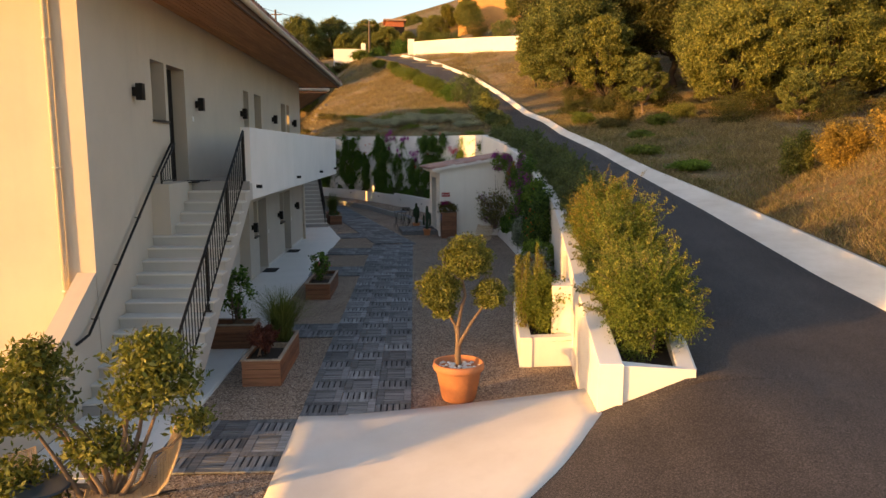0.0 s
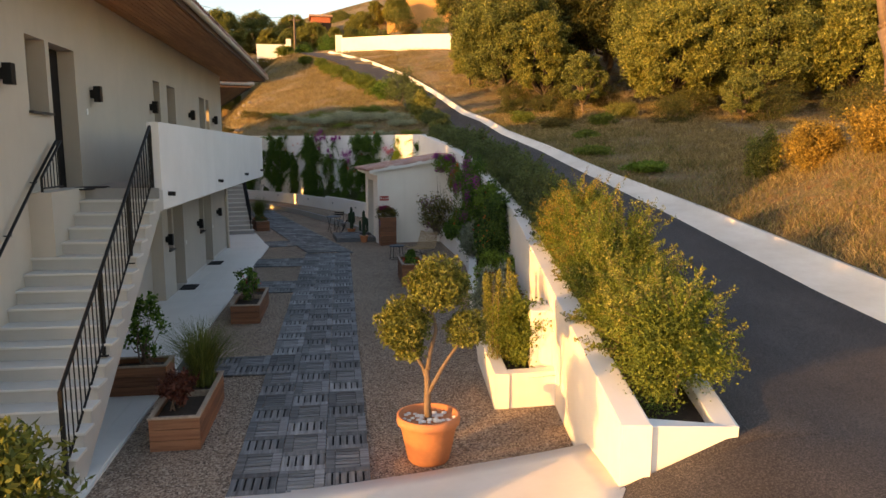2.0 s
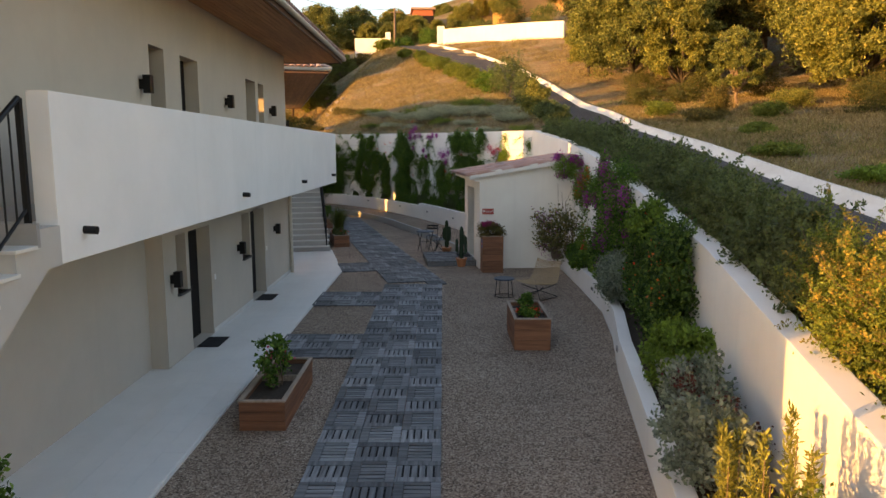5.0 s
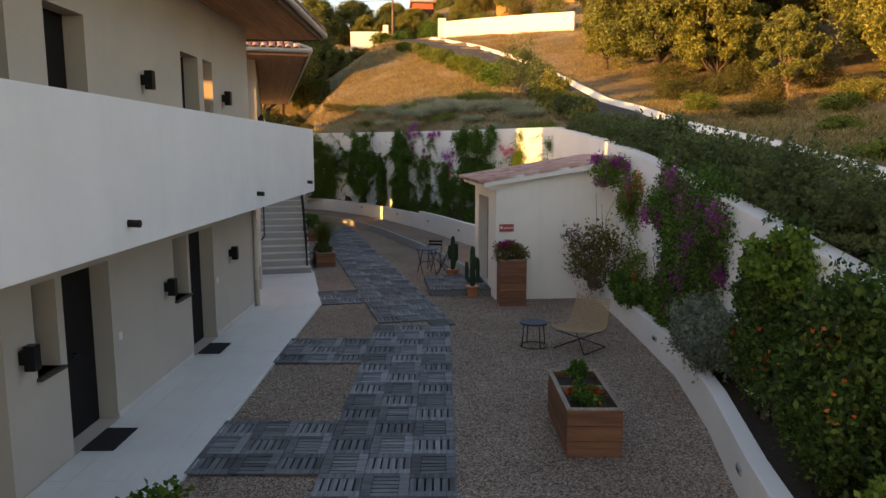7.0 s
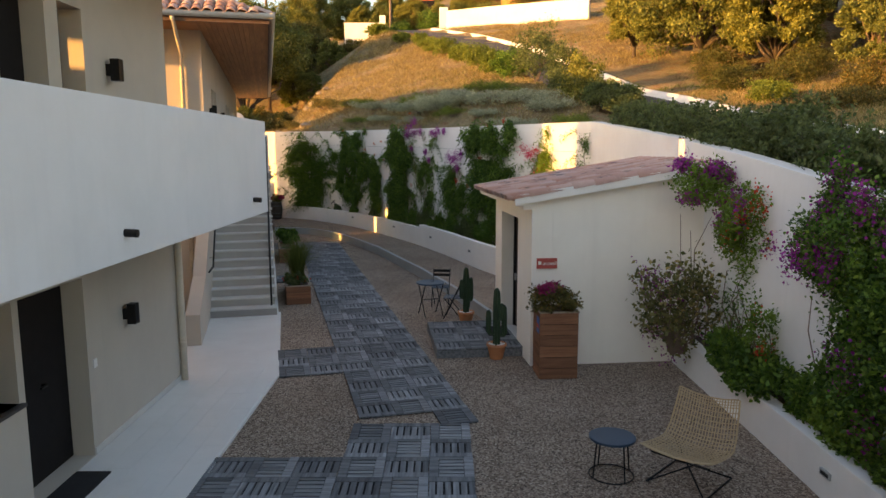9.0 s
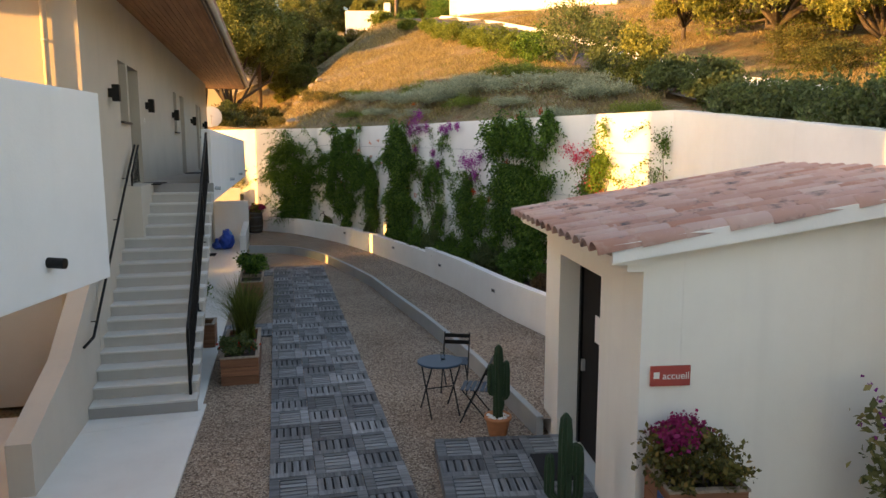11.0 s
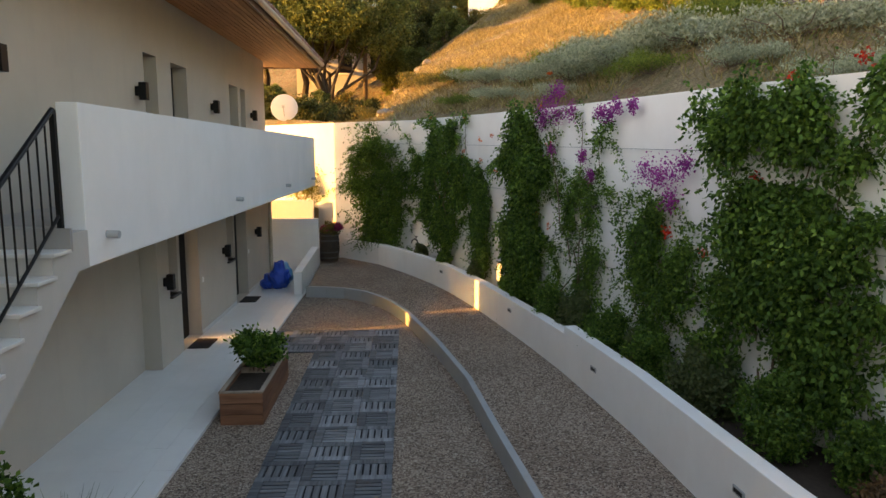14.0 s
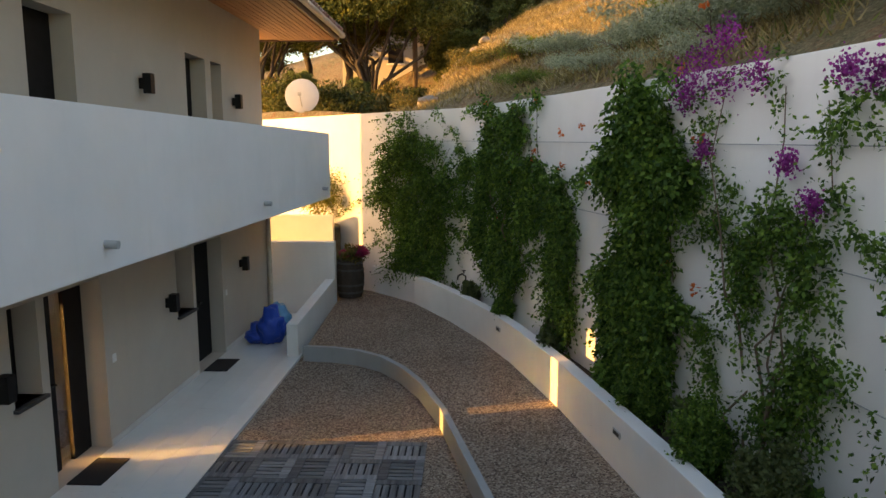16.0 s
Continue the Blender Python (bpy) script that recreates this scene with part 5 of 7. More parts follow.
# plants at the foot of the wall
for i, (y, h) in enumerate(((30.2, 0.5), (31.6, 0.4), (33.0, 0.45), (34.4, 0.35), (36.0, 0.4), (37.6, 0.45), (28.6, 0.55), (27.2, 0.4), (39.0, 0.35))):
    bush("shrub", (wall_x(y + 0.1) - 0.2, y, 0.64 + h * 0.6), (0.18, 0.34, h * 0.7), M["green"] if i % 2 else M["hedge_blue"], "low green shrub in the bed under the climbers", 1500, 0.07, 16, 40 + i, group="bed shrubs", base_z=0.64)
bush("shrub", (*bxy(1.3, 43.3), 2.5), (0.9, 0.5, 0.82), M["olive_gold"], "sunlit yellow-green shrub at the end of the garden wall", 3000, 0.05, 40, 61, base_z=1.75)

for i, (x, y, r, h, mt, lb) in enumerate(((2.75, 25.3, 0.5, 0.6, "bright", "yellow-green shrub in the bed under the wall"), (2.25, 26.2, 0.3, 0.32, "dry_leaf", "brown half-dry shrub in the bed"), (2.3, 27.0, 0.3, 0.35, "green", "low green shrub in the bed"), (1.7, 27.6, 0.42, 0.5, "green", "low green shrub in the bed"), (1.2, 28.6, 0.4, 0.5, "hedge_blue", "low grey-green shrub in the bed"), (0.75, 29.6, 0.36, 0.45, "green", "low green shrub in the bed"), (0.25, 30.7, 0.36, 0.5, "green", "low green shrub in the bed"), (-0.2, 31.7, 0.34, 0.45, "hedge_blue", "low grey-green shrub in the bed"), (-0.65, 32.6, 0.34, 0.45, "green", "low green shrub in the bed"), (-1.2, 33.7, 0.32, 0.4, "green", "low green shrub in the bed"), (3.3, 24.0, 0.45, 0.5, "green", "low green shrub in the bed"))):
    bush("bed_shrub", (x, y, 0.64 + h * 0.7), (r, r * 1.2, h), M[mt], lb, 3200, 0.045, 30, 640 + i, group="bed shrubs", base_z=0.64)

tap = base("garden_tap", pose(TAP[0], TAP[1], 0.64), "black standpipe with a garden tap before the white wall", "tap")
bm = bmesh.new()
add_path(bm, [(0, 0, 0), (0, 0, 0.5), (-0.06, -0.06, 0.56), (-0.13, -0.1, 0.52), (-0.14, -0.11, 0.44)], 0.016, 8)
part("pipe", bm, M["black"], tap)
bm = bmesh.new()
add_tube(bm, (-0.03, -0.03, 0.56), (-0.03, -0.03, 0.62), 0.012)
add_tube(bm, (-0.07, -0.03, 0.62), (0.01, -0.03, 0.62), 0.01)
part("handle", bm, M["black"], tap)

# hedge on the road side of the east wall
def hedge(y0, y1, h0, h1, mat, label, n, seed, size, half=0.42, name="hedge", tip=None, shoot=0.5):
    """A loose hedge: a rough core of leaves and long leafy shoots that break its outline."""
    rng = np.random.default_rng(seed)
    b = base(name, Matrix.Translation((wall_x((y0 + y1) / 2) + 0.75, (y0 + y1) / 2, wall_top((y0 + y1) / 2) - 0.1)), label, "hedge", "hedge along the road")
    org = np.array(b.matrix_world.translation)
    bm = bmesh.new()
    core, ends = [], []

    def spot(f, reach):
        y = rng.uniform(y0, y1)
        h = lerp(y, (y0, y1), (h0, h1)) * (0.82 + 0.55 * noise.noise((y * 1.1, seed, 0)) + 0.25 * noise.noise((y * 3.1, seed, 3)))
        side = rng.uniform(-1, 1) * reach
        x = wall_x(y) + 0.28 + half + side * half * (1.1 - 0.5 * f * f) + 0.18 * noise.noise((y * 1.7, f * 2, seed))
        return np.array([x, y, wall_top(y) - 0.15 + h * f]) - org, side

    k = int((y1 - y0) * 30)
    for i in range(k):
        c, _ = spot(rng.uniform(0.05, 0.85), 0.85)
        if i % 8 == 0:
            y = c[1] + org[1]
            branch(bm, np.array([wall_x(y) + 0.28 + half, y, wall_top(y) - 0.15]) - org, c, 0.016, 0.005, 0.1, 4, seed + i)
        core.append(c + rng.normal(size=(n // (2 * k), 3)) * (0.10, 0.12, 0.10))
    m = int((y1 - y0) * (260 if size < 0.04 else 150))
    per = max(8, n // (2 * m))
    for i in range(m):
        f = rng.uniform(0.1, 0.9) ** 0.7
        a, side = spot(f, 1.0)
        L = shoot * rng.uniform(0.35, 1.1) * (0.6 + 0.5 * f)
        d = np.array([side * 0.75 + rng.normal() * 0.35, rng.normal() * 0.45, 0.25 + 0.9 * f + rng.normal() * 0.25])
        d /= np.linalg.norm(d)
        t = rng.uniform(0, 1, (per, 1))
        droop = np.array([0, 0, -0.35 * L * (1 - f)]) * t * t
        leaves = a + d * L * t + droop + rng.normal(size=(per, 3)) * 0.028 * (1.15 - 0.75 * t)
        cut = (t[:, 0] > 0.62) & (rng.uniform() < 0.75)
        core.append(leaves[~cut])
        ends.append(leaves[cut])
        if i % 5 == 0:
            add_tube(bm, a, a + d * L * 0.9 + np.array([0, 0, -0.28 * L * (1 - f)]), 0.004, 0.002, 4)
    tagged(part("stem", bm, M["bark"], b), kind="stuff")
    for nm, pts, mt in (("foliage", core, mat), ("shoot_tip", ends, tip or mat)):
        o = tagged(new(nm, leaf_mesh(nm, np.concatenate(pts), size, 0.27, mt, rng, 0.5)), kind="stuff")
        o.parent = b
    return b


hedge(-2.35, 0.6, 1.0, 1.3, M["hedge"], "loose olive-green hedge in the roadside planter", 130000, 71, 0.034, 0.5, tip=M["olive_gold"])
hedge(0.6, 4.0, 1.2, 1.05, M["hedge"], "loose yellow-green hedge with rusty tips beside the road", 120000, 72, 0.034, 0.46, tip=M["hedge_tip"])
hedge(4.0, 9.0, 0.95, 0.95, M["hedge_blue"], "dark green hedge on top of the retaining wall", 76000, 73, 0.055, shoot=0.38)
hedge(9.0, 15.0, 0.9, 0.72, M["hedge_blue"], "dark green hedge above the court", 70000, 74, 0.06, shoot=0.38)
hedge(15.0, 24.5, 0.72, 0.5, M["hedge_blue"], "dark green hedge running up beside the road", 64000, 75, 0.07, shoot=0.38)
# soil in the roadside planter
bm = bmesh.new()
add_prism(bm, [(3.2, -2.6), (3.95, -2.6), (4.5, -0.6), (4.6, 1.5), (4.9, 6.0), (4.5, 6.0), (3.4, -0.8)], 0.5, 0.92)
thing("planter_soil", bm, M["soil"], "dry brown soil of the roadside planter", "soil", kind="structure")

# bed below the east wall
bush("rosemary", (3.05, 1.25, 0.95), (0.5, 0.62, 0.56), M["hedge"], "yellow-green rosemary in the white planting bed", 6500, 0.045, 50, 81, "shrub", base_z=0.42)
for i in range(9):
    a = random.Random(90 + i)
    x, y = 2.9 + a.uniform(-0.25, 0.25), 1.55 + a.uniform(-0.5, 0.6)
    h = a.uniform(1.0, 1.45)
    rng = np.random.default_rng(90 + i)
    t = rng.uniform(0.05, 1, (700, 1))
    spear = np.array([[0, 0, 0]]) + t * np.array([[a.uniform(-0.12, 0.12), a.uniform(-0.12, 0.12), h]]) + rng.normal(size=(700, 3)) * 0.04 * (1.15 - 0.8 * t)
    r = base("rosemary", Matrix.Translation((x, y, 0.42)), "upright yellow-green rosemary spear in the bed", "shrub", "rosemary spears")
    bm = bmesh.new()
    add_tube(bm, (0, 0, 0), (0, 0, h * 0.9), 0.008, 0.003, 6)
    part("stem", bm, M["bark"], r)
    o = tagged(new("foliage", leaf_mesh("foliage", spear, 0.055, 0.14, M["olive_gold"], rng, 1.4)), kind="stuff")
    o.parent = r
bush("shrub", (3.3, 3.6, 0.82), (0.5, 0.75, 0.45), M["grey_leaf"], "grey-leaved lavender bush in the bed", 3600, 0.06, 30, 101, base_z=0.42, extra=[(M["red_leaf"], 0.08, 0.05, "dry_head")])
bush("shrub", (3.6, 4.75, 0.85), (0.45, 0.6, 0.48), M["grey_leaf"], "grey lavender with dry brown heads", 2800, 0.06, 26, 102, base_z=0.42, extra=[(M["red_leaf"], 0.12, 0.05, "dry_head")])
bush("shrub", (3.85, 5.95, 0.92), (0.5, 0.6, 0.5), M["bright"], "bright green leafy shrub below the wall", 4600, 0.075, 30, 103, base_z=0.42)
bush("jasmine", (4.2, 7.7, 1.5), (0.5, 1.05, 1.1), M["deep_green"], "large dark green jasmine bush against the wall", 12000, 0.07, 60, 104, base_z=0.42, extra=[(OR, 0.006, 0.06, "blossom")])
bush("jasmine", (4.42, 9.4, 1.5), (0.45, 1.0, 1.08), M["deep_green"], "dense green jasmine spilling from the wall", 11000, 0.07, 56, 105, base_z=0.42, extra=[(R, 0.005, 0.06, "blossom")])
bush("jasmine", (4.3, 9.2, 2.3), (0.4, 0.7, 0.35), M["bright"], "pale green young shoots of jasmine", 2200, 0.07, 24, 112, base_z=0.5)
bush("lavender", (4.35, 11.3, 0.92), (0.46, 1.15, 0.58), M["grey_leaf"], "rounded blue-grey lavender bush in the bed", 7500, 0.06, 60, 106, base_z=0.42)
bush("bougainvillea", (4.62, 12.4, 1.85), (0.42, 1.5, 1.55), M["green"], "bougainvillea with purple bracts sprawling over the wall", 13000, 0.055, 75, 113, base_z=0.42, extra=[(P, 0.05, 0.05, "bract")])
bush("bougainvillea", (4.66, 13.9, 2.5), (0.42, 1.1, 0.95), M["green"], "arching bougainvillea with purple bracts on the wall", 6000, 0.055, 50, 107, base_z=0.42, extra=[(P, 0.14, 0.05, "bract")])
bush("bougainvillea", (4.4, 17.3, 3.05), (0.6, 0.5, 0.42), M["bright"], "top of a bougainvillea with purple bracts", 1300, 0.055, 30, 109, base_z=0.42, extra=[(P, 0.8, 0.05, "bract")], stems=3)
bush("bougainvillea", (4.66, 16.5, 2.5), (0.3, 0.75, 0.75), M["bright"], "bright green bougainvillea with red and purple bracts", 1800, 0.055, 40, 115, base_z=0.42, extra=[(P, 0.15, 0.05, "bract"), (R, 0.05, 0.05, "blossom")], stems=4)
bush("bougainvillea", (4.7, 16.4, 1.4), (0.22, 0.7, 0.9), M["green"], "thin green stems of bougainvillea on the wall", 700, 0.055, 30, 116, base_z=0.42, loose=True)
M["dusty_leaf"] = leaf("dusty_leaf", (0.07, 0.085, 0.03), (0.26, 0.25, 0.11), (0.48, 0.36, 0.19))
bush("bougainvillea", (4.05, 17.25, 1.15), (0.85, 0.3, 0.9), M["dusty_leaf"], "half-dry dusty bougainvillea leaning on the hut", 2600, 0.085, 70, 110, base_z=0.42, loose=True, extra=[(P, 0.12, 0.05, "bract")])
bush("bougainvillea", (4.5, 13.1, 1.15), (0.36, 1.15, 0.85), M["green"], "dark green foot of a bougainvillea above the bed", 4200, 0.07, 48, 117, base_z=0.42, extra=[(P, 0.04, 0.05, "bract")])
bush("shrub", (4.55, 15.6, 1.05), (0.28, 0.5, 0.6), M["bright"], "young green shoots against the white wall", 900, 0.06, 24, 108, base_z=0.42, loose=True, extra=[(R, 0.05, 0.05, "blossom")])
for i, (y, mt) in enumerate(((12.7, "green"), (13.5, "bright"), (14.4, "green"), (16.6, "bright"))):
    bush("shrub", (4.52, y, 0.7), (0.2, 0.5, 0.36), M[mt], "low leafy plant behind the bed wall", 1500, 0.06, 22, 120 + i, base_z=0.42, group="bed plants")
bush("shrub", (4.4, 15.6, 0.72), (0.3, 1.1, 0.32), M["green"], "low green plant behind the bed wall", 2600, 0.08, 26, 111, base_z=0.42)


bush("bougainvillea", (4.62, 11.9, 1.75), (0.2, 0.8, 0.5), M["green"], "arching sprays of bougainvillea heavy with purple bracts", 420, 0.06, 20, 118, base_z=0.42, loose=True, extra=[(P, 0.8, 0.05, "bract")])


# ---- planters, pots and furniture ----
def wood_planter(m, w, l, h, label, boards=3, seed=0):
    """Box of horizontal boards with corner posts, a top frame and soil; local origin at its centre."""
    b = base("wooden_planter", m, label, "planter", "wooden planters")
    t = 0.03
    bh = h / boards
    for k in range(boards):
        z0, z1 = k * bh + 0.004, (k + 1) * bh - 0.004
        for s in (-1, 1):
            part("board", boxes((-w / 2, w / 2, s * (l / 2 - t / 2) - t / 2, s * (l / 2 - t / 2) + t / 2, z0, z1), bevel=0.004), M["box_wood"], b)
            part("board", boxes((s * (w / 2 - t / 2) - t / 2, s * (w / 2 - t / 2) + t / 2, -l / 2 + t, l / 2 - t, z0, z1), bevel=0.004), M["box_wood_y"], b)
    for sx in (-1, 1):
        for sy in (-1, 1):
            part("corner_post", boxes((sx * (w / 2 - 0.03) - 0.03 * (sx > 0) + 0.0, sx * (w / 2 - 0.03) + 0.03 * (sx < 0) + 0.0, sy * (l / 2 - t) - 0.012, sy * (l / 2 - t) + 0.012, 0.0, h)), M["box_wood"], b)
    f = 0.06
    for s in (-1, 1):
        part("top_frame", boxes((-w / 2 - 0.012, w / 2 + 0.012, s * (l / 2 - f / 2 + 0.012) - f / 2, s * (l / 2 - f / 2 + 0.012) + f / 2, h, h + 0.022), bevel=0.004), M["frame_wood"], b)
        part("top_frame", boxes((s * (w / 2 - f / 2 + 0.012) - f / 2, s * (w / 2 - f / 2 + 0.012) + f / 2, -l / 2 + f - 0.01, l / 2 - f + 0.01, h, h + 0.022), bevel=0.004), M["frame_wood"], b)
    if l > 1.2:
        part("divider", boxes((-w / 2 + t, w / 2 - t, 0.05 * l, 0.05 * l + 0.035, h - 0.12, h + 0.012), bevel=0.003), M["frame_wood"], b)
    part("soil", boxes((-w / 2 + t, w / 2 - t, -l / 2 + t, l / 2 - t, 0.05, h - 0.07)), M["soil"], b)
    return b


M["box_wood_y"] = wood("planter_wood_long", (0.14, 0.06, 0.034), (0.28, 0.13, 0.07), "y", 0.5)
M["frame_wood"] = wood("weathered_frame", (0.20, 0.15, 0.11), (0.40, 0.31, 0.24), "y", 0.4)
wood_planter(pose(-1.49, 0.55, 0), 0.58, 1.72, 0.40, "reddish wooden planter holding ornamental grass")
wood_planter(pose(-2.42, 1.85, 0.04), 0.80, 0.5, 0.42, "dark wooden planter under the stair with a shrub")
wood_planter(pose(-1.48, 6.75, 0), 0.58, 1.85, 0.38, "reddish wooden planter with a small rose bush")
wood_planter(pose(2.38, 10.1, 0), 0.64, 1.45, 0.56, "wooden planter with grey rim and red flowers", 3)
M["card_blue"] = plain("printed_blue_card", (0.05, 0.12, 0.35), 0.5, vary=0.3, scale=25)
M["card_red"] = plain("printed_red_card", (0.5, 0.05, 0.04), 0.5, vary=0.2, scale=25)
tall_planter = wood_planter(pose(2.22, 17.5, 0, 0, 0, 4), 0.60, 0.52, 1.05, "tall wooden planter with petunias beside the hut", 6)
wood_planter(pose(-3.12, 23.5, 0, 0, 0, B_ANG), 0.56, 1.8, 0.42, "wooden planter with grass and small flowers")
wood_planter(pose(-4.72, 29.7, 0, 0, 0, B_ANG), 0.56, 1.95, 0.44, "wooden planter with a leafy green plant")
wood_planter(pose(*bxy(1.75, 25.0), 0.045, 0, 0, B_ANG), 0.75, 0.5, 0.42, "dark wooden planter behind the stair with a shrub")
card = part("printed_card", boxes((-0.309, -0.302, -0.2, -0.04, 0.72, 0.97)), M["card_blue"], tall_planter, "small blue and red printed card")
part("stripe", boxes((-0.3115, -0.309, -0.19, -0.05, 0.80, 0.86)), M["card_red"], card)
grass_clump("ornamental_grass", -1.42, 1.05, 0.36, 0.92, 900, "tall green ornamental grass in a wooden planter", M["green_grass"], 201, 0.42, 0.008)
bush("shrub", (-1.55, 0.15, 0.62), (0.24, 0.3, 0.24), M["red_leaf"], "small red-leaved shrub in a wooden planter", 900, 0.05, 14, 202, base_z=0.36)
bush("shrub", (-2.35, 1.85, 1.0), (0.36, 0.26, 0.5), M["green"], "dark green laurel shrub under the stair", 1700, 0.055, 18, 203, base_z=0.42, aspect=0.34, loose=True)
bush("rose_bush", (-1.5, 6.6, 0.72), (0.3, 0.42, 0.34), M["green"], "small green rose bush with a few pink roses", 900, 0.065, 16, 204, base_z=0.34, aspect=0.36, loose=True, extra=[(M["flower_pink"], 0.03, 0.05, "rose")])
bush("flowers", (2.38, 9.8, 0.6), (0.24, 0.34, 0.09), M["green"], "low red flowers in a wooden planter", 620, 0.06, 18, 205, "flowers", base_z=0.5, extra=[(R, 0.22, 0.05, "blossom")])
bush("shrub", (2.4, 10.55, 0.66), (0.14, 0.16, 0.12), M["green"], "small green shrub among the red flowers", 420, 0.055, 10, 206, base_z=0.52)
M["petunia"] = leaf("petunia", (0.25, 0.015, 0.09), (0.42, 0.04, 0.2))
bush("petunias", (2.22, 17.5, 1.2), (0.47, 0.4, 0.27), M["scrub"], "magenta petunias overflowing a tall planter", 1300, 0.05, 22, 207, "flowers", base_z=1.0, extra=[(M["petunia"], 0.5, 0.05, "blossom")])
grass_clump("ornamental_grass", -3.2, 23.95, 0.38, 1.1, 820, "tall green ornamental grass in a wooden planter", M["green_grass"], 208, 0.44, 0.008)
bush("flowers", (-3.02, 22.95, 0.55), (0.28, 0.36, 0.2), M["hedge_blue"], "low grey-green flowers with orange blossoms", 1100, 0.05, 18, 209, "flowers", base_z=0.38, extra=[(R, 0.02, 0.05, "blossom")])
bush("shrub", (-4.72, 29.85, 0.72), (0.44, 0.55, 0.34), M["green"], "leafy green plant in a wooden planter", 1900, 0.07, 22, 210, base_z=0.40)
bush("shrub", (*bxy(1.75, 25.0), 0.95), (0.32, 0.26, 0.55), M["green"], "dark green laurel shrub in a wooden planter", 1700, 0.055, 18, 211, base_z=0.44, aspect=0.34, loose=True)


def terracotta_pot(m, r, h, label):
    p = base("terracotta_pot", m, label, "pot", "terracotta pots")
    bm = bmesh.new()
    add_lathe(bm, [(r * 0.62, 0.0), (r * 0.68, 0.03), (r * 0.9, h * 0.78), (r * 0.93, h * 0.8), (r, h * 0.82), (r * 1.02, h * 0.9), (r, h), (r * 0.9, h), (r * 0.88, h * 0.88), (0.02, h * 0.87)], 32)
    part("body", bm, M["terracotta"], p, smooth=True)
    bm = bmesh.new()
    rr = random.Random(int(r * 1000))
    for k in range(46):
        a, d = rr.uniform(0, math.tau), rr.uniform(0, r * 0.84)
        s = rr.uniform(0.018, 0.035)
        q = bmesh.ops.create_icosphere(bm, subdivisions=1, radius=s)["verts"]
        for v in q:
            v.co = Vector((v.co.x * rr.uniform(0.8, 1.3), v.co.y, v.co.z * 0.7)) + Vector((d * math.cos(a), d * math.sin(a), h * 0.89))
    ob = part("pebble", bm, M["sign_white"], p)
    ob["kind"] = "stuff"
    return p


terracotta_pot(pose(1.46, -0.95, 0), 0.36, 0.55, "round terracotta pot with white pebbles on the gravel")


def topiary(x, y, z):
    """Forked stem with four balls of leaves."""
    t = base("olive_topiary", pose(x, y, z), "cloud-pruned olive tree with leaf balls in a pot", "tree")
    bm = bmesh.new()
    branch(bm, (0, 0, 0), (-0.02, 0, 0.62), 0.045, 0.035, 0.03, 3, 3)
    branch(bm, (-0.02, 0, 0.3), (0.42, 0.0, 1.05), 0.03, 0.014, 0.04, 4, 4)
    branch(bm, (-0.02, 0, 0.55), (0.12, 0.02, 1.5), 0.03, 0.014, 0.05, 4, 5)
    branch(bm, (-0.02, 0, 0.5), (-0.24, 0.0, 1.05), 0.026, 0.012, 0.05, 4, 6)
    part("trunk", bm, M["bark"], t, smooth=True)
    rng = np.random.default_rng(33)
    for c, r in (((0.12, 0, 1.58), 0.34), ((-0.27, 0.02, 1.16), 0.29), ((0.44, 0, 1.06), 0.23), ((-0.2, 0.08, 0.84), 0.16), ((-0.36, -0.05, 1.0), 0.14)):
        pts = blob_points(rng, int(56000 * r * r), c, (r, r, r * 0.85), 0.5)
        o = tagged(new("leaf_ball", leaf_mesh("leaf_ball", pts, 0.046, 0.24, M["olive_near"], rng, 0.5)), kind="stuff")
        o.parent = t
    return t


topiary(1.46, -0.95, 0.46)


def small_olive(x, y):
    t = base("olive_tree", pose(x, y, 0), "small multi-stemmed olive tree in the gravel", "tree")
    bm = bmesh.new()
    tips = [((-0.72, 0.1, 1.45), 0.42), ((-0.95, 0.0, 1.15), 0.36), ((-0.5, -0.1, 1.2), 0.3), ((0.42, 0.05, 1.62), 0.38), ((0.62, 0.0, 1.42), 0.3), ((0.3, -0.05, 1.28), 0.28), ((0.78, 0.1, 1.0), 0.2), ((-0.1, 0.0, 0.82), 0.32), ((0.12, 0.1, 0.66), 0.2), ((-0.85, -0.05, 0.5), 0.34), ((-0.62, 0.1, 0.36), 0.22), ((0.5, 0.0, 1.75), 0.24), ((-0.6, 0.05, 1.68), 0.24)]
    branch(bm, (0, 0, -0.02), (0.02, 0, 0.32), 0.05, 0.045, 0.04, 3, 1)
    rng = np.random.default_rng(44)
    for i, (c, r) in enumerate(tips):
        branch(bm, (0.02, 0, 0.12 + 0.02 * i), c, 0.032, 0.008, 0.07, 4, 50 + i)
    part("trunk", bm, M["bark"], t, smooth=True)
    for c, r in tips:
        pts = blob_points(rng, int(9000 * r * r) + 60, c, (r, r, r * 0.7), 0.15)
        o = tagged(new("leaf_clump", leaf_mesh("leaf_clump", pts, 0.075, 0.2, M["olive_near"], rng, 0.3)), kind="stuff")
        o.parent = t
    return t


small_olive(-2.05, -4.25)


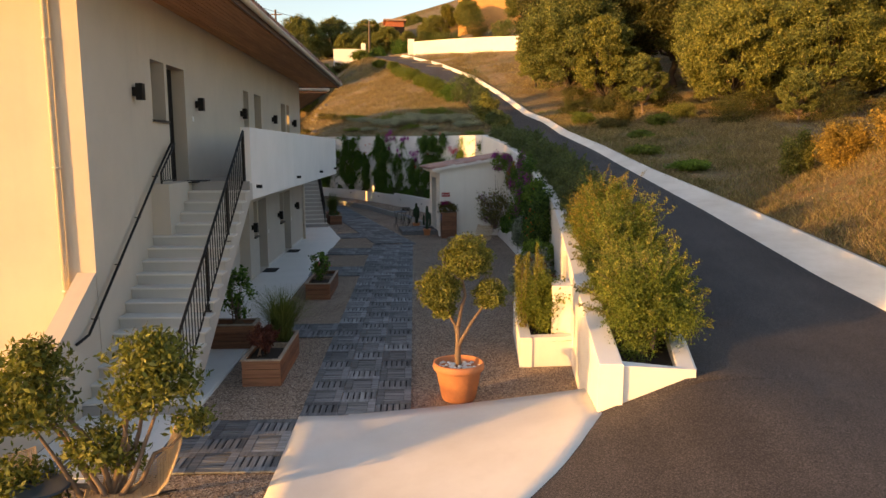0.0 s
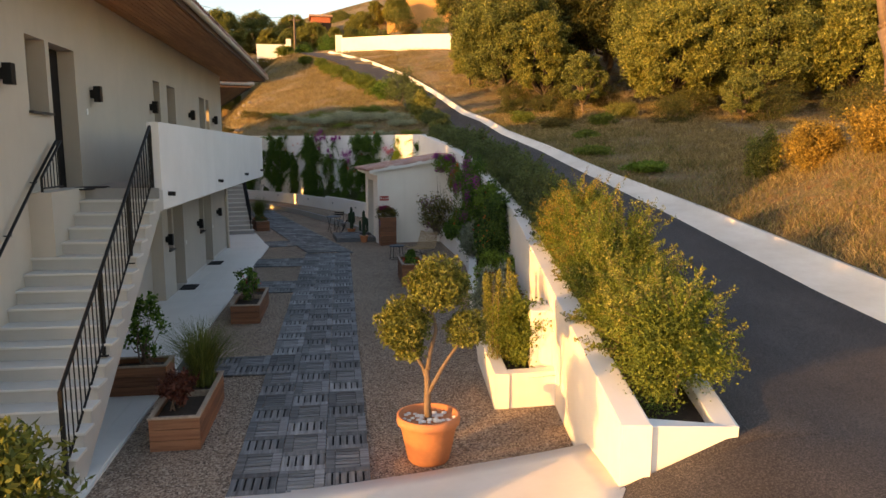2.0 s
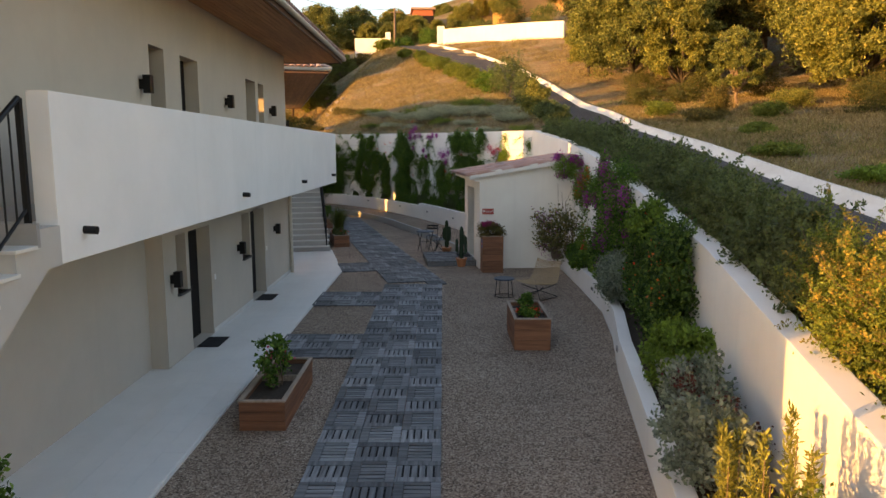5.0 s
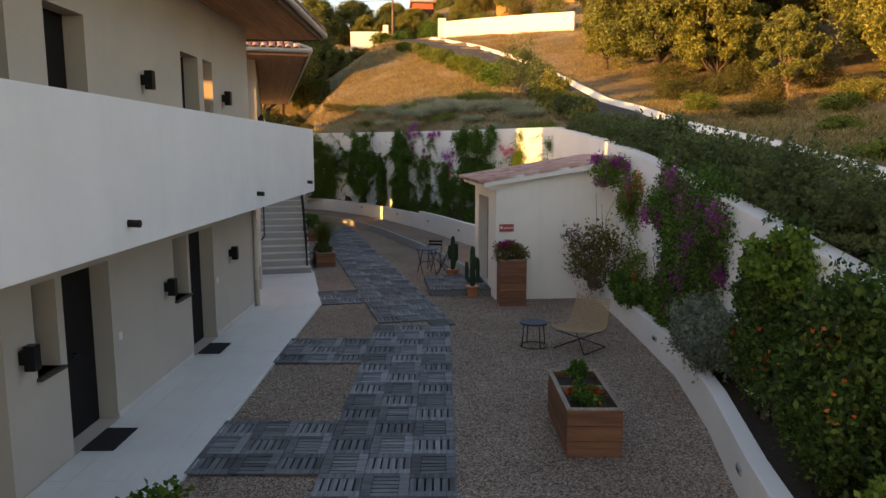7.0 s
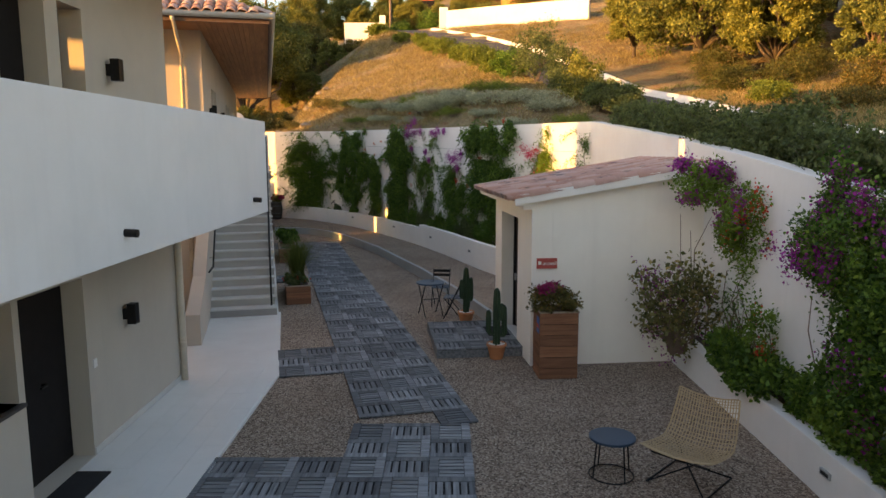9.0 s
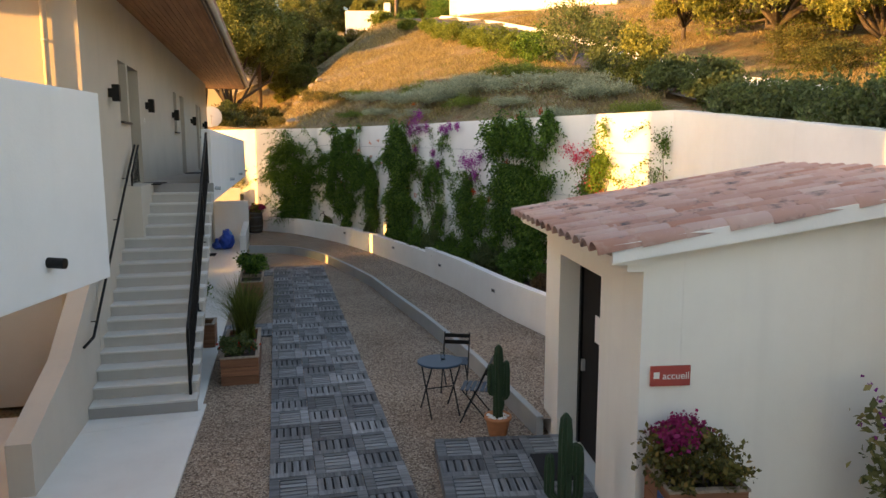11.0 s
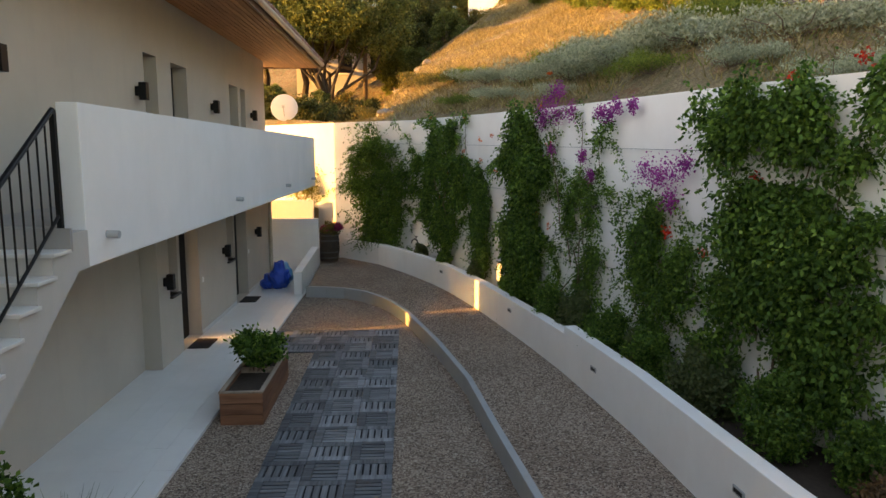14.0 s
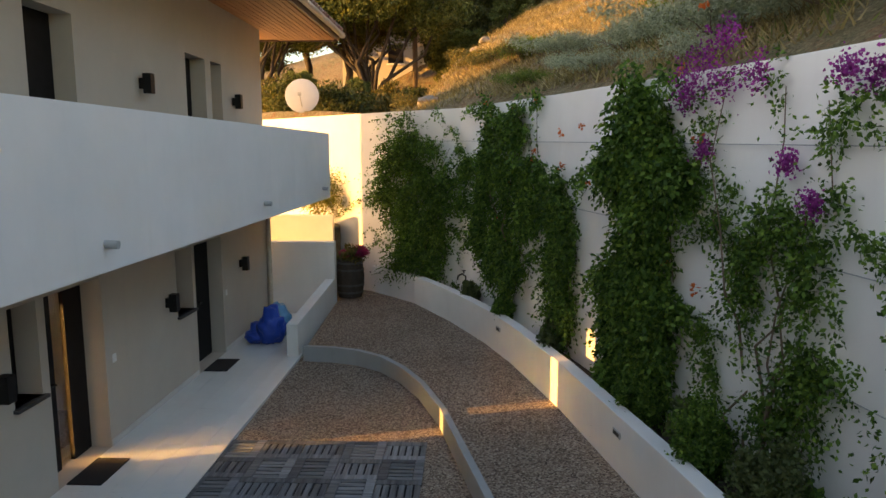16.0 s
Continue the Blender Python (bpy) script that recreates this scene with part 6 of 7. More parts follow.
def cactus(x, y, z, h, arms, seed, label):
    """Ribbed columns."""
    c = base("cactus", pose(x, y, z), label, "cactus", "potted cacti")

    def column(pts, r):
        bm = bmesh.new()
        n = 20
        rings = []
        L = len(pts)
        for i, p in enumerate(pts):
            k = 1.0 if i < L - 2 else (0.8 if i == L - 2 else 0.25)
            ring = []
            for j in range(n):
                a = j * math.tau / n
                rr = r * k * (1.0 if j % 2 else 0.72)
                ring.append(bm.verts.new((p[0] + rr * math.cos(a), p[1] + rr * math.sin(a), p[2])))
            rings.append(ring)
        for a, b in zip(rings, rings[1:]):
            for j in range(n):
                bm.faces.new((a[j], a[(j + 1) % n], b[(j + 1) % n], b[j]))
        bm.faces.new(rings[-1])
        part("column", bm, M["cactus"], c)

    column([(0, 0, t * h) for t in (0, 0.2, 0.4, 0.6, 0.8, 0.95, 1.0)], 0.065)
    for dx, dy, z0, z1 in arms:
        column([(dx * t, dy * t, z0) for t in (0.2, 0.7)] + [(dx, dy, z0 + (z1 - z0) * t) for t in (0.12, 0.4, 0.7, 0.93, 1.0)], 0.048)
    return c


M["cactus"] = plain("cactus_skin", (0.022, 0.048, 0.022), 0.6, vary=0.3, scale=10)
for (x, y, zz, h, arms, s, lb) in ((1.36, 18.35, 0.0, 1.0, [(-0.14, 0, 0.2, 0.62), (0.13, 0.02, 0.15, 0.7), (0.08, -0.06, 0.45, 0.75)], 1, "tall branching green cactus in a pot beside the deck"), (0.92, 20.75, 0.0, 0.95, [(-0.09, 0.02, 0.3, 0.7), (0.1, 0, 0.25, 0.75), (0.04, 0.08, 0.1, 0.5)], 2, "compact green column cactus in a pot")):
    terracotta_pot(pose(x, y, zz), 0.17, 0.27, "small terracotta pot holding a cactus")
    cactus(x, y, zz + 0.23, h, arms, s, lb)

# low deck before the hut door
deck = base("deck_platform", pose(0.98, 19.35, 0, 0, 0, 6), "raised grey timber deck before the hut door", "deck")
part("rim", boxes((-0.75, 0.75, -0.95, 0.95, 0.0, 0.14), bevel=0.004), M["deck_a"], deck)
for i in range(3):
    for j in range(4):
        o = new("deck_tile", DECK)
        o.parent = deck
        o.matrix_local = Matrix.Translation((-0.5 + i * 0.5, -0.72 + j * 0.48, 0.14)) @ Matrix.Rotation(radians(90 if (i + j) % 2 else 0), 4, "Z")
thing("doormat", boxes((-0.2, 0.2, -0.32, 0.32, 0.0, 0.015), bevel=0.004), M["mat"], "black rubber doormat on the deck", "doormat", "doormats", m=pose(1.45, 19.5, 0.176, 0, 0, 6))


def bistro_table(m):
    t = base("bistro_table", m, "round dark folding bistro table", "table")
    bm = bmesh.new()
    add_lathe(bm, [(0.3, 0.70), (0.31, 0.705), (0.31, 0.725), (0.295, 0.73)], 32)
    part("tabletop", bm, M["table_blue"], t)
    for s in (-1, 1):
        for d in (-1, 1):
            bm = bmesh.new()
            add_tube(bm, (s * 0.2, d * -0.24, 0.70), (s * 0.2, d * 0.24, 0.0), 0.011)
            part("leg", bm, M["black"], t)
    bm = bmesh.new()
    add_tube(bm, (-0.2, 0, 0.35), (0.2, 0, 0.35), 0.008)
    part("brace", bm, M["black"], t)
    return t


def folding_chair(m):
    c = base("folding_chair", m, "dark slatted metal folding chair", "chair", "bistro chairs")
    for s in (-1, 1):
        bm = bmesh.new()
        add_tube(bm, (s * 0.19, -0.2, 0.0), (s * 0.19, 0.2, 0.84), 0.010)
        part("back_leg", bm, M["black"], c)
        bm = bmesh.new()
        add_tube(bm, (s * 0.17, 0.2, 0.0), (s * 0.17, -0.18, 0.45), 0.010)
        part("front_leg", bm, M["black"], c)
    for k in range(6):
        part("seat_slat", boxes((-0.19, 0.19, -0.2 + k * 0.065, -0.15 + k * 0.065, 0.45, 0.462), bevel=0.003), M["table_blue"], c)
    for z, y in ((0.70, 0.145), (0.79, 0.185)):
        part("back_slat", boxes((-0.2, 0.2, y - 0.008, y + 0.008, z - 0.03, z + 0.03), bevel=0.003), M["black"], c)
    return c


M["table_blue"] = plain("dark_blue_metal", (0.03, 0.06, 0.10), 0.4, 0.3, vary=0.2)
M["rattan"] = plain("rattan", (0.46, 0.33, 0.19), 0.7, vary=0.3, scale=30)
bistro_table(pose(0.18, 21.55, 0, 0, 0, 20))
chair_a = folding_chair(pose(0.40, 22.45, 0, 0, 0, -8))
copy_thing(chair_a, pose(0.68, 21.3, 0, 0, 0, -100))
glass = bmesh.new()
add_lathe(glass, [(0.03, 0.0), (0.035, 0.1), (0.03, 0.1), (0.027, 0.01)], 16)
thing("drinking_glass", glass, M["glass"], "small clear glass on the bistro table", "glass", m=pose(0.22, 21.6, 0.73))


def side_table(m):
    t = base("side_table", m, "low round dark blue metal side table", "table", "low side tables")
    bm = bmesh.new()
    add_lathe(bm, [(0.24, 0.42), (0.25, 0.425), (0.25, 0.45), (0.235, 0.452)], 32)
    part("tabletop", bm, M["table_blue"], t)
    for k in range(4):
        a = k * math.pi / 2 + 0.4
        bm = bmesh.new()
        add_path(bm, [(0.2 * math.cos(a), 0.2 * math.sin(a), 0.42), (0.24 * math.cos(a), 0.24 * math.sin(a), 0.012)], 0.009)
        part("leg", bm, M["black"], t)
    bm = bmesh.new()
    n = 28
    add_path(bm, [(0.24 * math.cos(k * math.tau / n), 0.24 * math.sin(k * math.tau / n), 0.012) for k in range(n + 1)], 0.008, 6)
    part("foot_ring", bm, M["black"], t)
    return t


def wire_chair(m, label):
    """Low lounge chair: a bent sheet of woven strands on a crossed rod base."""
    c = base("lounge_chair", m, label, "chair", "woven lounge chairs")
    prof = [(-0.38, 0.40), (-0.32, 0.385), (-0.15, 0.35), (0.05, 0.325), (0.17, 0.34), (0.25, 0.44), (0.31, 0.61), (0.36, 0.78), (0.38, 0.87)]
    bm = bmesh.new()
    for k in range(23):
        t = -1 + 2 * k / 22
        add_path(bm, [(t * (0.36 - 0.06 * max(0, (y - 0.2) / 0.25)), y, z + 0.05 * t * t) for y, z in prof], 0.0065, 4)
    dense = [(prof[i][0] + (prof[i + 1][0] - prof[i][0]) * s, prof[i][1] + (prof[i + 1][1] - prof[i][1]) * s) for i in range(len(prof) - 1) for s in (0, 0.34, 0.67)]
    for y, z in dense:
        w = 0.36 - 0.06 * max(0, (y - 0.2) / 0.25)
        add_path(bm, [(t * w, y, z + 0.05 * t * t) for t in (-1, -0.5, 0, 0.5, 1)], 0.0055, 4)
    tagged(part("woven_seat", bm, M["rattan"], c), kind="stuff")
    bm = bmesh.new()
    for s in (-1, 1):
        add_path(bm, [(s * (0.36 - 0.06 * max(0, (y - 0.2) / 0.25)), y, z + 0.05) for y, z in prof], 0.009, 6)
    for y, z in (prof[0], prof[-1]):
        w = 0.36 if y < 0 else 0.305
        add_path(bm, [(t * w, y, z + 0.05 * t * t) for t in (-1, -0.5, 0, 0.5, 1)], 0.009, 6)
    part("rim", bm, M["rattan"], c)
    bm = bmesh.new()
    for s in (-1, 1):
        add_path(bm, [(s * 0.3, -0.34, 0.0), (s * 0.3, 0.32, 0.0)], 0.01, 6)
    add_path(bm, [(-0.3, -0.34, 0.0), (0.3, 0.26, 0.33)], 0.01, 6)
    add_path(bm, [(0.3, -0.34, 0.0), (-0.3, 0.26, 0.33)], 0.01, 6)
    add_path(bm, [(-0.3, 0.32, 0.0), (0.3, -0.26, 0.33)], 0.01, 6)
    add_path(bm, [(0.3, 0.32, 0.0), (-0.3, -0.26, 0.33)], 0.01, 6)
    part("base_frame", bm, M["black"], c)
    return c


table_a = side_table(pose(2.28, 14.0, 0))
BIG = Matrix.Diagonal((1.06, 1.06, 0.94, 1.0))
lounge = wire_chair(pose(3.1, 13.88, 0.01, 0, 0, -44) @ BIG, "woven rattan lounge chair on black rods")
copy_thing(table_a, pose(-2.62, -4.35, 0.04))
copy_thing(lounge, pose(-1.9, -4.0, 0.02, 0, 0, -70) @ BIG)
copy_thing(lounge, pose(-3.35, -3.95, 0.05, 0, 0, 120) @ BIG)

# dish, barrel, bags at the end of the second terrace
M["dish_grey"] = plain("dish_paint", (0.52, 0.53, 0.55), 0.5, vary=0.06)
dish = base("satellite_dish", look((-10.3, 43.6, 5.1), (-5.5, 30.0, 6.6)), "white satellite dish on the corner of the house", "satellite dish")
bm = bmesh.new()
add_lathe(bm, [(0.02, 0.0), (0.2, -0.004), (0.36, -0.014), (0.45, -0.024), (0.46, -0.018), (0.36, -0.006), (0.2, 0.004), (0.02, 0.008)], 36)
for v in bm.verts:
    v.co.z *= -1
part("reflector", bm, M["dish_grey"], dish)
bm = bmesh.new()
add_tube(bm, (0, -0.3, 0.0), (0, -0.05, -0.45), 0.012)
part("arm", bm, M["curb"], dish)
bm = bmesh.new()
add_box(bm, -0.04, 0.04, -0.08, 0.0, -0.5, -0.42)
part("receiver", bm, M["curb"], dish)
bm = bmesh.new()
add_tube(bm, (0, 0.0, 0.05), (0.1, -0.3, 0.3), 0.025)
part("mast", bm, M["curb"], dish)

M["hoop"] = plain("rusty_hoop", (0.10, 0.095, 0.09), 0.55, 0.5)
barrel = base("barrel", pose(-7.72, 40.75, 0.26), "old dark wooden barrel used as a planter", "barrel")
prof = [(0.27, 0.0), (0.30, 0.15), (0.325, 0.4), (0.325, 0.5), (0.30, 0.75), (0.275, 0.88)]
for k in range(18):
    a0, a1 = k * math.tau / 18, (k + 1) * math.tau / 18 - 0.012
    bm = bmesh.new()
    rows = [[bm.verts.new((r * math.cos(a), r * math.sin(a), z)) for r, z in prof] for a in (a0, a1)]
    rows += [[bm.verts.new(((r - 0.025) * math.cos(a), (r - 0.025) * math.sin(a), z)) for r, z in prof] for a in (a0, a1)]
    for j in range(len(prof) - 1):
        bm.faces.new((rows[0][j], rows[1][j], rows[1][j + 1], rows[0][j + 1]))
        bm.faces.new((rows[3][j], rows[2][j], rows[2][j + 1], rows[3][j + 1]))
    bm.faces.new((rows[0][-1], rows[1][-1], rows[3][-1], rows[2][-1]))
    part("stave", bm, M["dark_bark"], barrel)
for z, r in ((0.1, 0.296), (0.27, 0.317), (0.62, 0.317), (0.78, 0.296)):
    bm = bmesh.new()
    add_lathe(bm, [(r, z), (r + 0.006, z), (r + 0.006, z + 0.045), (r, z + 0.045)], 36)
    part("hoop", bm, M["hoop"], barrel)
bm = bmesh.new()
add_lathe(bm, [(0.25, 0.70), (0.25, 0.82)], 24)
part("soil", bm, M["soil"], barrel)
bush("petunias", (-7.72, 40.75, 1.2), (0.4, 0.38, 0.26), M["scrub"], "red-purple petunias overflowing an old barrel", 900, 0.06, 18, 221, "flowers", base_z=1.06, extra=[(M["petunia"], 0.8, 0.06, "blossom")])


def bag(x, y, z, r, seed, mat, label):
    """A crumpled plastic sack."""
    rr = random.Random(seed)
    bm = bmesh.new()
    bmesh.ops.create_icosphere(bm, subdivisions=4, radius=1.0)
    for v in bm.verts:
        n = v.co.normalized()
        k = 1 + 0.22 * noise.noise(n * 2.3 + Vector((seed, 0, 0))) + 0.12 * noise.noise(n * 6 + Vector((0, seed, 0))) + 0.05 * abs(noise.noise(n * 14))
        v.co = Vector((n.x * r[0] * k, n.y * r[1] * k, max(-r[2] * 0.98, n.z * r[2] * k) + r[2] * 0.98))
        if n.z > 0.85:
            v.co.z += 0.12
    return thing("plastic_bag", bm, mat, label, "bag", "blue bags on the terrace", smooth=True, m=pose(x, y, z, 0, 0, seed * 40))


M["bag_blue"] = plain("blue_plastic", (0.015, 0.07, 0.42), 0.3, vary=0.3, scale=5)
M["bag_pale"] = plain("pale_blue_plastic", (0.12, 0.34, 0.55), 0.35, vary=0.4, scale=6)
bag(-7.82, 37.35, 0.045, (0.26, 0.24, 0.3), 1, M["bag_blue"], "crumpled dark blue plastic sack on the terrace")
bag(-7.95, 37.85, 0.045, (0.3, 0.25, 0.26), 2, M["bag_pale"], "crumpled pale blue printed plastic sack")
bag(-8.12, 37.3, 0.045, (0.2, 0.2, 0.14), 3, M["bag_blue"], "slack dark blue plastic sack on the floor")


# small slot lamps in the bed walls
def slot_lamp(x, y, z, ang):
    s = base("slot_lamp", pose(x, y, z, 0, 0, ang), "small rectangular step lamp set in the white wall", "wall lamp", "step lamps")
    part("frame", boxes((-0.09, 0.09, -0.012, 0.02, -0.035, 0.035), bevel=0.003), M["curb"], s)
    part("slot", boxes((-0.065, 0.065, -0.016, -0.01, -0.018, 0.018)), M["black"], s)


def along(pts, t):
    n = len(pts) - 1
    i = min(n - 1, int(t * n))
    f = t * n - i
    (x0, y0), (x1, y1) = pts[i], pts[i + 1]
    return x0 + (x1 - x0) * f, y0 + (y1 - y0) * f, math.degrees(math.atan2(y1 - y0, x1 - x0))


for t in (0.17, 0.27, 0.41, 0.65):
    x, y, a = along(LOWB, t)
    slot_lamp(x, y, 0.66, a + 180)
slot_lamp(4.285, 13.4, 0.3, -88)
slot_lamp(3.64, 8.44, 0.3, -101)


# ---- hillside plants and distance ----
def lz(x, y):
    return land_z(x, y) - 0.02


trees = {
    "olive_a": tree_meshes("olive_a", 301, 7.0, 3.0, M["olive"], M["dark_bark"], 95000, 0.115, 330, 0.14, 0.06),
    "olive_b": tree_meshes("olive_b", 302, 6.0, 2.7, M["olive_gold"], M["dark_bark"], 85000, 0.115, 300, 0.14, 0.04),
    "olive_c": tree_meshes("olive_c", 306, 5.4, 1.7, M["olive_gold"], M["dark_bark"], 56000, 0.11, 210, 0.12, 0.06),
    "dark_a": tree_meshes("dark_a", 303, 9.0, 3.6, M["tree_dark"], M["dark_bark"], 70000, 0.15, 260, 0.2, 0.08),
    "small_a": tree_meshes("small_a", 304, 3.2, 1.2, M["olive"], M["bark"], 30000, 0.085, 140, 0.15, 0.08),
    "olive_d": tree_meshes("olive_d", 309, 8.0, 4.0, M["olive"], M["dark_bark"], 90000, 0.12, 240, 0.1, 0.36),
    "pine_a": tree_meshes("pine_a", 305, 8.0, 3.2, M["scrub"], M["dark_bark"], 52000, 0.14, 150, 0.36, 0.3),
}
rows = [("olive_a", 11.4, 36.6, 1.1, 0.3), ("olive_c", 12.9, 33.4, 1.05, 1.2), ("small_a", 13.6, 28.3, 1.0, 0.5), ("olive_b", 17.3, 24.8, 1.0, 2.2), ("olive_a", 20.6, 23.0, 0.95, 4.0), ("olive_b", 24.2, 21.5, 1.05, 1.0), ("olive_a", 28.0, 20.5, 1.0, 5.2), ("olive_a", 19.5, 30.0, 1.15, 0.7), ("olive_b", 23.5, 28.0, 1.35, 3.0), ("olive_a", 28.0, 26.5, 1.25, 1.9), ("olive_c", 26.0, 16.5, 1.0, 0.4), ("dark_a", 15.5, 40.0, 1.0, 5.0), ("dark_a", 18.5, 37.0, 1.1, 1.9), ("dark_a", 23.0, 35.0, 1.15, 0.2), ("dark_a", 28.0, 33.0, 1.15, 2.8), ("dark_a", 12.5, 46.0, 0.95, 2.5), ("olive_c", 9.9, 42.0, 0.8, 2.0), ("small_a", 17.5, 19.5, 0.7, 3.3), ("dark_a", 33.0, 29.0, 1.2, 1.3), ("dark_a", 36.0, 43.0, 1.3, 0.1), ("dark_a", 22.0, 46.0, 1.3, 0.9), ("olive_a", 15.5, 54.0, 1.1, 1.5), ("dark_a", 34.0, 22.0, 1.1, 2.6), ("dark_a", 29.0, 43.0, 1.3, 4.1), ("pine_a", 26.0, 58.0, 1.2, 0.4), ("dark_a", 41.0, 34.0, 1.4, 4.4)]
for k, x, y, s, a in rows:
    what = {"o": "broad golden-green olive tree on the dry slope", "d": "dark evergreen tree on the hillside", "s": "slender young tree in dry grass", "p": "tall pine on the hillside"}[k[0]]
    plant_tree(trees[k], x, y, lz(x, y), s, a, what)
# trees behind the second house
for k, x, y, s, a in (("olive_d", -13.3, 56.8, 1.1, 0.2), ("olive_d", -18.5, 55.0, 1.0, 1.4), ("olive_c", -11.0, 62.5, 0.8, 2.4), ("small_a", -9.6, 60.5, 0.9, 2.4), ("small_a", -12.0, 51.5, 0.6, 1.4), ("small_a", -14.0, 50.5, 0.7, 3.4), ("pine_a", -17.0, 62.0, 1.1, 1.1), ("pine_a", -21.5, 66.0, 1.25, 1.4), ("dark_a", -12.0, 70.0, 0.9, 0.6), ("pine_a", -24.0, 58.0, 1.2, 3.0), ("olive_a", -15.5, 76.0, 1.1, 1.0), ("small_a", -8.8, 66.5, 1.1, 0.3), ("dark_a", -28.0, 70.0, 1.2, 2.0), ("olive_b", 3.5, 84.0, 0.75, 0.5), ("olive_a", 14.0, 74.0, 0.8, 2.5), ("olive_c", -10.5, 70.0, 0.6, 4.0), ("olive_c", -7.5, 78.0, 0.75, 0.4), ("small_a", -5.2, 77.0, 1.15, 1.4), ("olive_b", -2.6, 82.0, 0.7, 2.1), ("olive_c", 0.2, 79.0, 0.62, 3.1), ("small_a", 2.2, 76.5, 0.95, 0.9), ("olive_a", -10.0, 88.0, 0.9, 4.1), ("olive_b", -5.5, 92.0, 0.95, 5.3), ("olive_a", 1.0, 94.0, 0.8, 0.2), ("olive_c", 5.6, 88.0, 0.7, 1.2), ("olive_b", 7.6, 79.0, 0.6, 2.9), ("olive_a", -14.0, 84.0, 1.0, 3.4), ("dark_a", -19.0, 80.0, 0.9, 3.9)):
    plant_tree(trees[k], x, y, lz(x, y) - 0.5, s, a, "tree on the slope behind the houses", group="trees behind the houses")
for i, (x, y, r, h, mt) in enumerate(((-3.2, 71.0, 1.2, 0.8, "green"), (-0.6, 70.5, 1.3, 1.3, "green"), (-5.0, 68.5, 1.2, 0.6, "hedge"), (-7.0, 69.0, 1.4, 0.8, "scrub"), (-9.0, 66.0, 1.5, 1.0, "scrub"), (-10.5, 63.5, 1.5, 0.9, "hedge"), (2.0, 72.5, 1.6, 1.1, "scrub"), (5.0, 73.0, 1.8, 1.0, "olive"), (8.0, 72.0, 1.6, 1.1, "scrub"), (11.0, 70.0, 1.8, 1.2, "olive"), (3.5, 77.0, 1.8, 1.2, "hedge"), (8.0, 77.5, 2.0, 1.2, "olive"), (-12.0, 55.0, 1.2, 0.7, "scrub"), (-10.0, 52.5, 1.0, 0.6, "tree_dark"), (-13.0, 48.5, 1.4, 0.9, "tree_dark"), (-11.0, 47.0, 1.2, 0.8, "tree_dark"), (-9.0, 48.0, 1.0, 0.5, "scrub"), (-15.5, 52.0, 1.6, 0.9, "scrub"))):
    bush("crest_shrub", (x, y, lz(x, y) + h * 0.6), (r, r, h), M[mt], "wild shrub on the slope behind the houses", 2200, 0.12, 30, 680 + i, group="shrubs behind the houses", base_z=lz(x, y) - 0.1)
# leaning trunk on the mound
t = base("leaning_tree", pose(13.3, 6.3, lz(13.3, 6.3)), "leaning pale trunk rising from the grassy mound", "tree")
bm = bmesh.new()
branch(bm, (0, 0, -0.3), (-0.25, 0.1, 2.2), 0.26, 0.2, 0.05, 4, 9)
branch(bm, (-0.25, 0.1, 2.2), (0.6, 0.2, 4.6), 0.19, 0.12, 0.06, 4, 10)
branch(bm, (-0.25, 0.1, 2.1), (-0.9, 0.1, 4.6), 0.12, 0.07, 0.06, 4, 11)
part("trunk", bm, M["bark"], t, smooth=True)
rng = np.random.default_rng(12)
o = new("crown", leaf_mesh("crown", np.concatenate([blob_points(rng, 420, (c[0], c[1], c[2]), (0.9, 0.9, 0.6), 0.2) for c in rng.normal(size=(18, 3)) * (1.6, 1.6, 0.6) + (0, 0, 5.6)]), 0.12, 0.26, M["olive"], rng))
o.parent = t

# shrubs on the mound above the wall and along the road
low = [(wall_x(y) + 0.9, y, 0.42, "grey" if k % 3 else "green") for k, y in enumerate((26.6, 28.4, 30.4, 32.2, 34.6, 37.0, 39.2))] + [(3.6, 29.9, 0.7, "grey"), (2.6, 31.2, 0.8, "grey"), (1.6, 32.6, 0.8, "grey"), (0.6, 34.2, 0.8, "grey"), (-0.4, 36.2, 0.75, "grey"), (-1.6, 38.6, 0.7, "grey"), (3.2, 31.6, 0.7, "grey"), (1.2, 34.6, 0.7, "grey"), (2.2, 33.4, 0.7, "green"), (-2.8, 40.6, 0.6, "grey"), (0.0, 37.4, 0.7, "green"), (-4.4, 43.0, 0.6, "dark"), (-6.0, 45.5, 0.7, "dark"), (-7.4, 44.6, 0.6, "dark"), (-3.4, 42.0, 0.6, "green")]
LOWM = {}
for kind, mat, spread, tall in (("grey", M["slope_grey"], 0.75, 0.06), ("green", M["hedge"], 0.7, 0.08), ("dark", M["scrub"], 0.5, 0.15)):
    heart = RNG.normal(size=(18, 3)) * (spread, spread, tall) + (0, 0, 0.2 + tall * 0.6)
    LOWM[kind] = leaf_mesh("low_" + kind, np.concatenate([blob_points(RNG, 330, c, (0.38, 0.38, 0.2), 0.15) for c in heart]), 0.062, 0.24, mat, RNG, 0.5)
bm = bmesh.new()
for k in range(9):
    branch(bm, (0, 0, -0.05), (math.cos(k * 0.7) * 0.7, math.sin(k * 0.7) * 0.7, 0.22), 0.014, 0.005, 0.08, 3, 900 + k)
LOW_STEM = finish(bm, "low_stem", M["bark"])
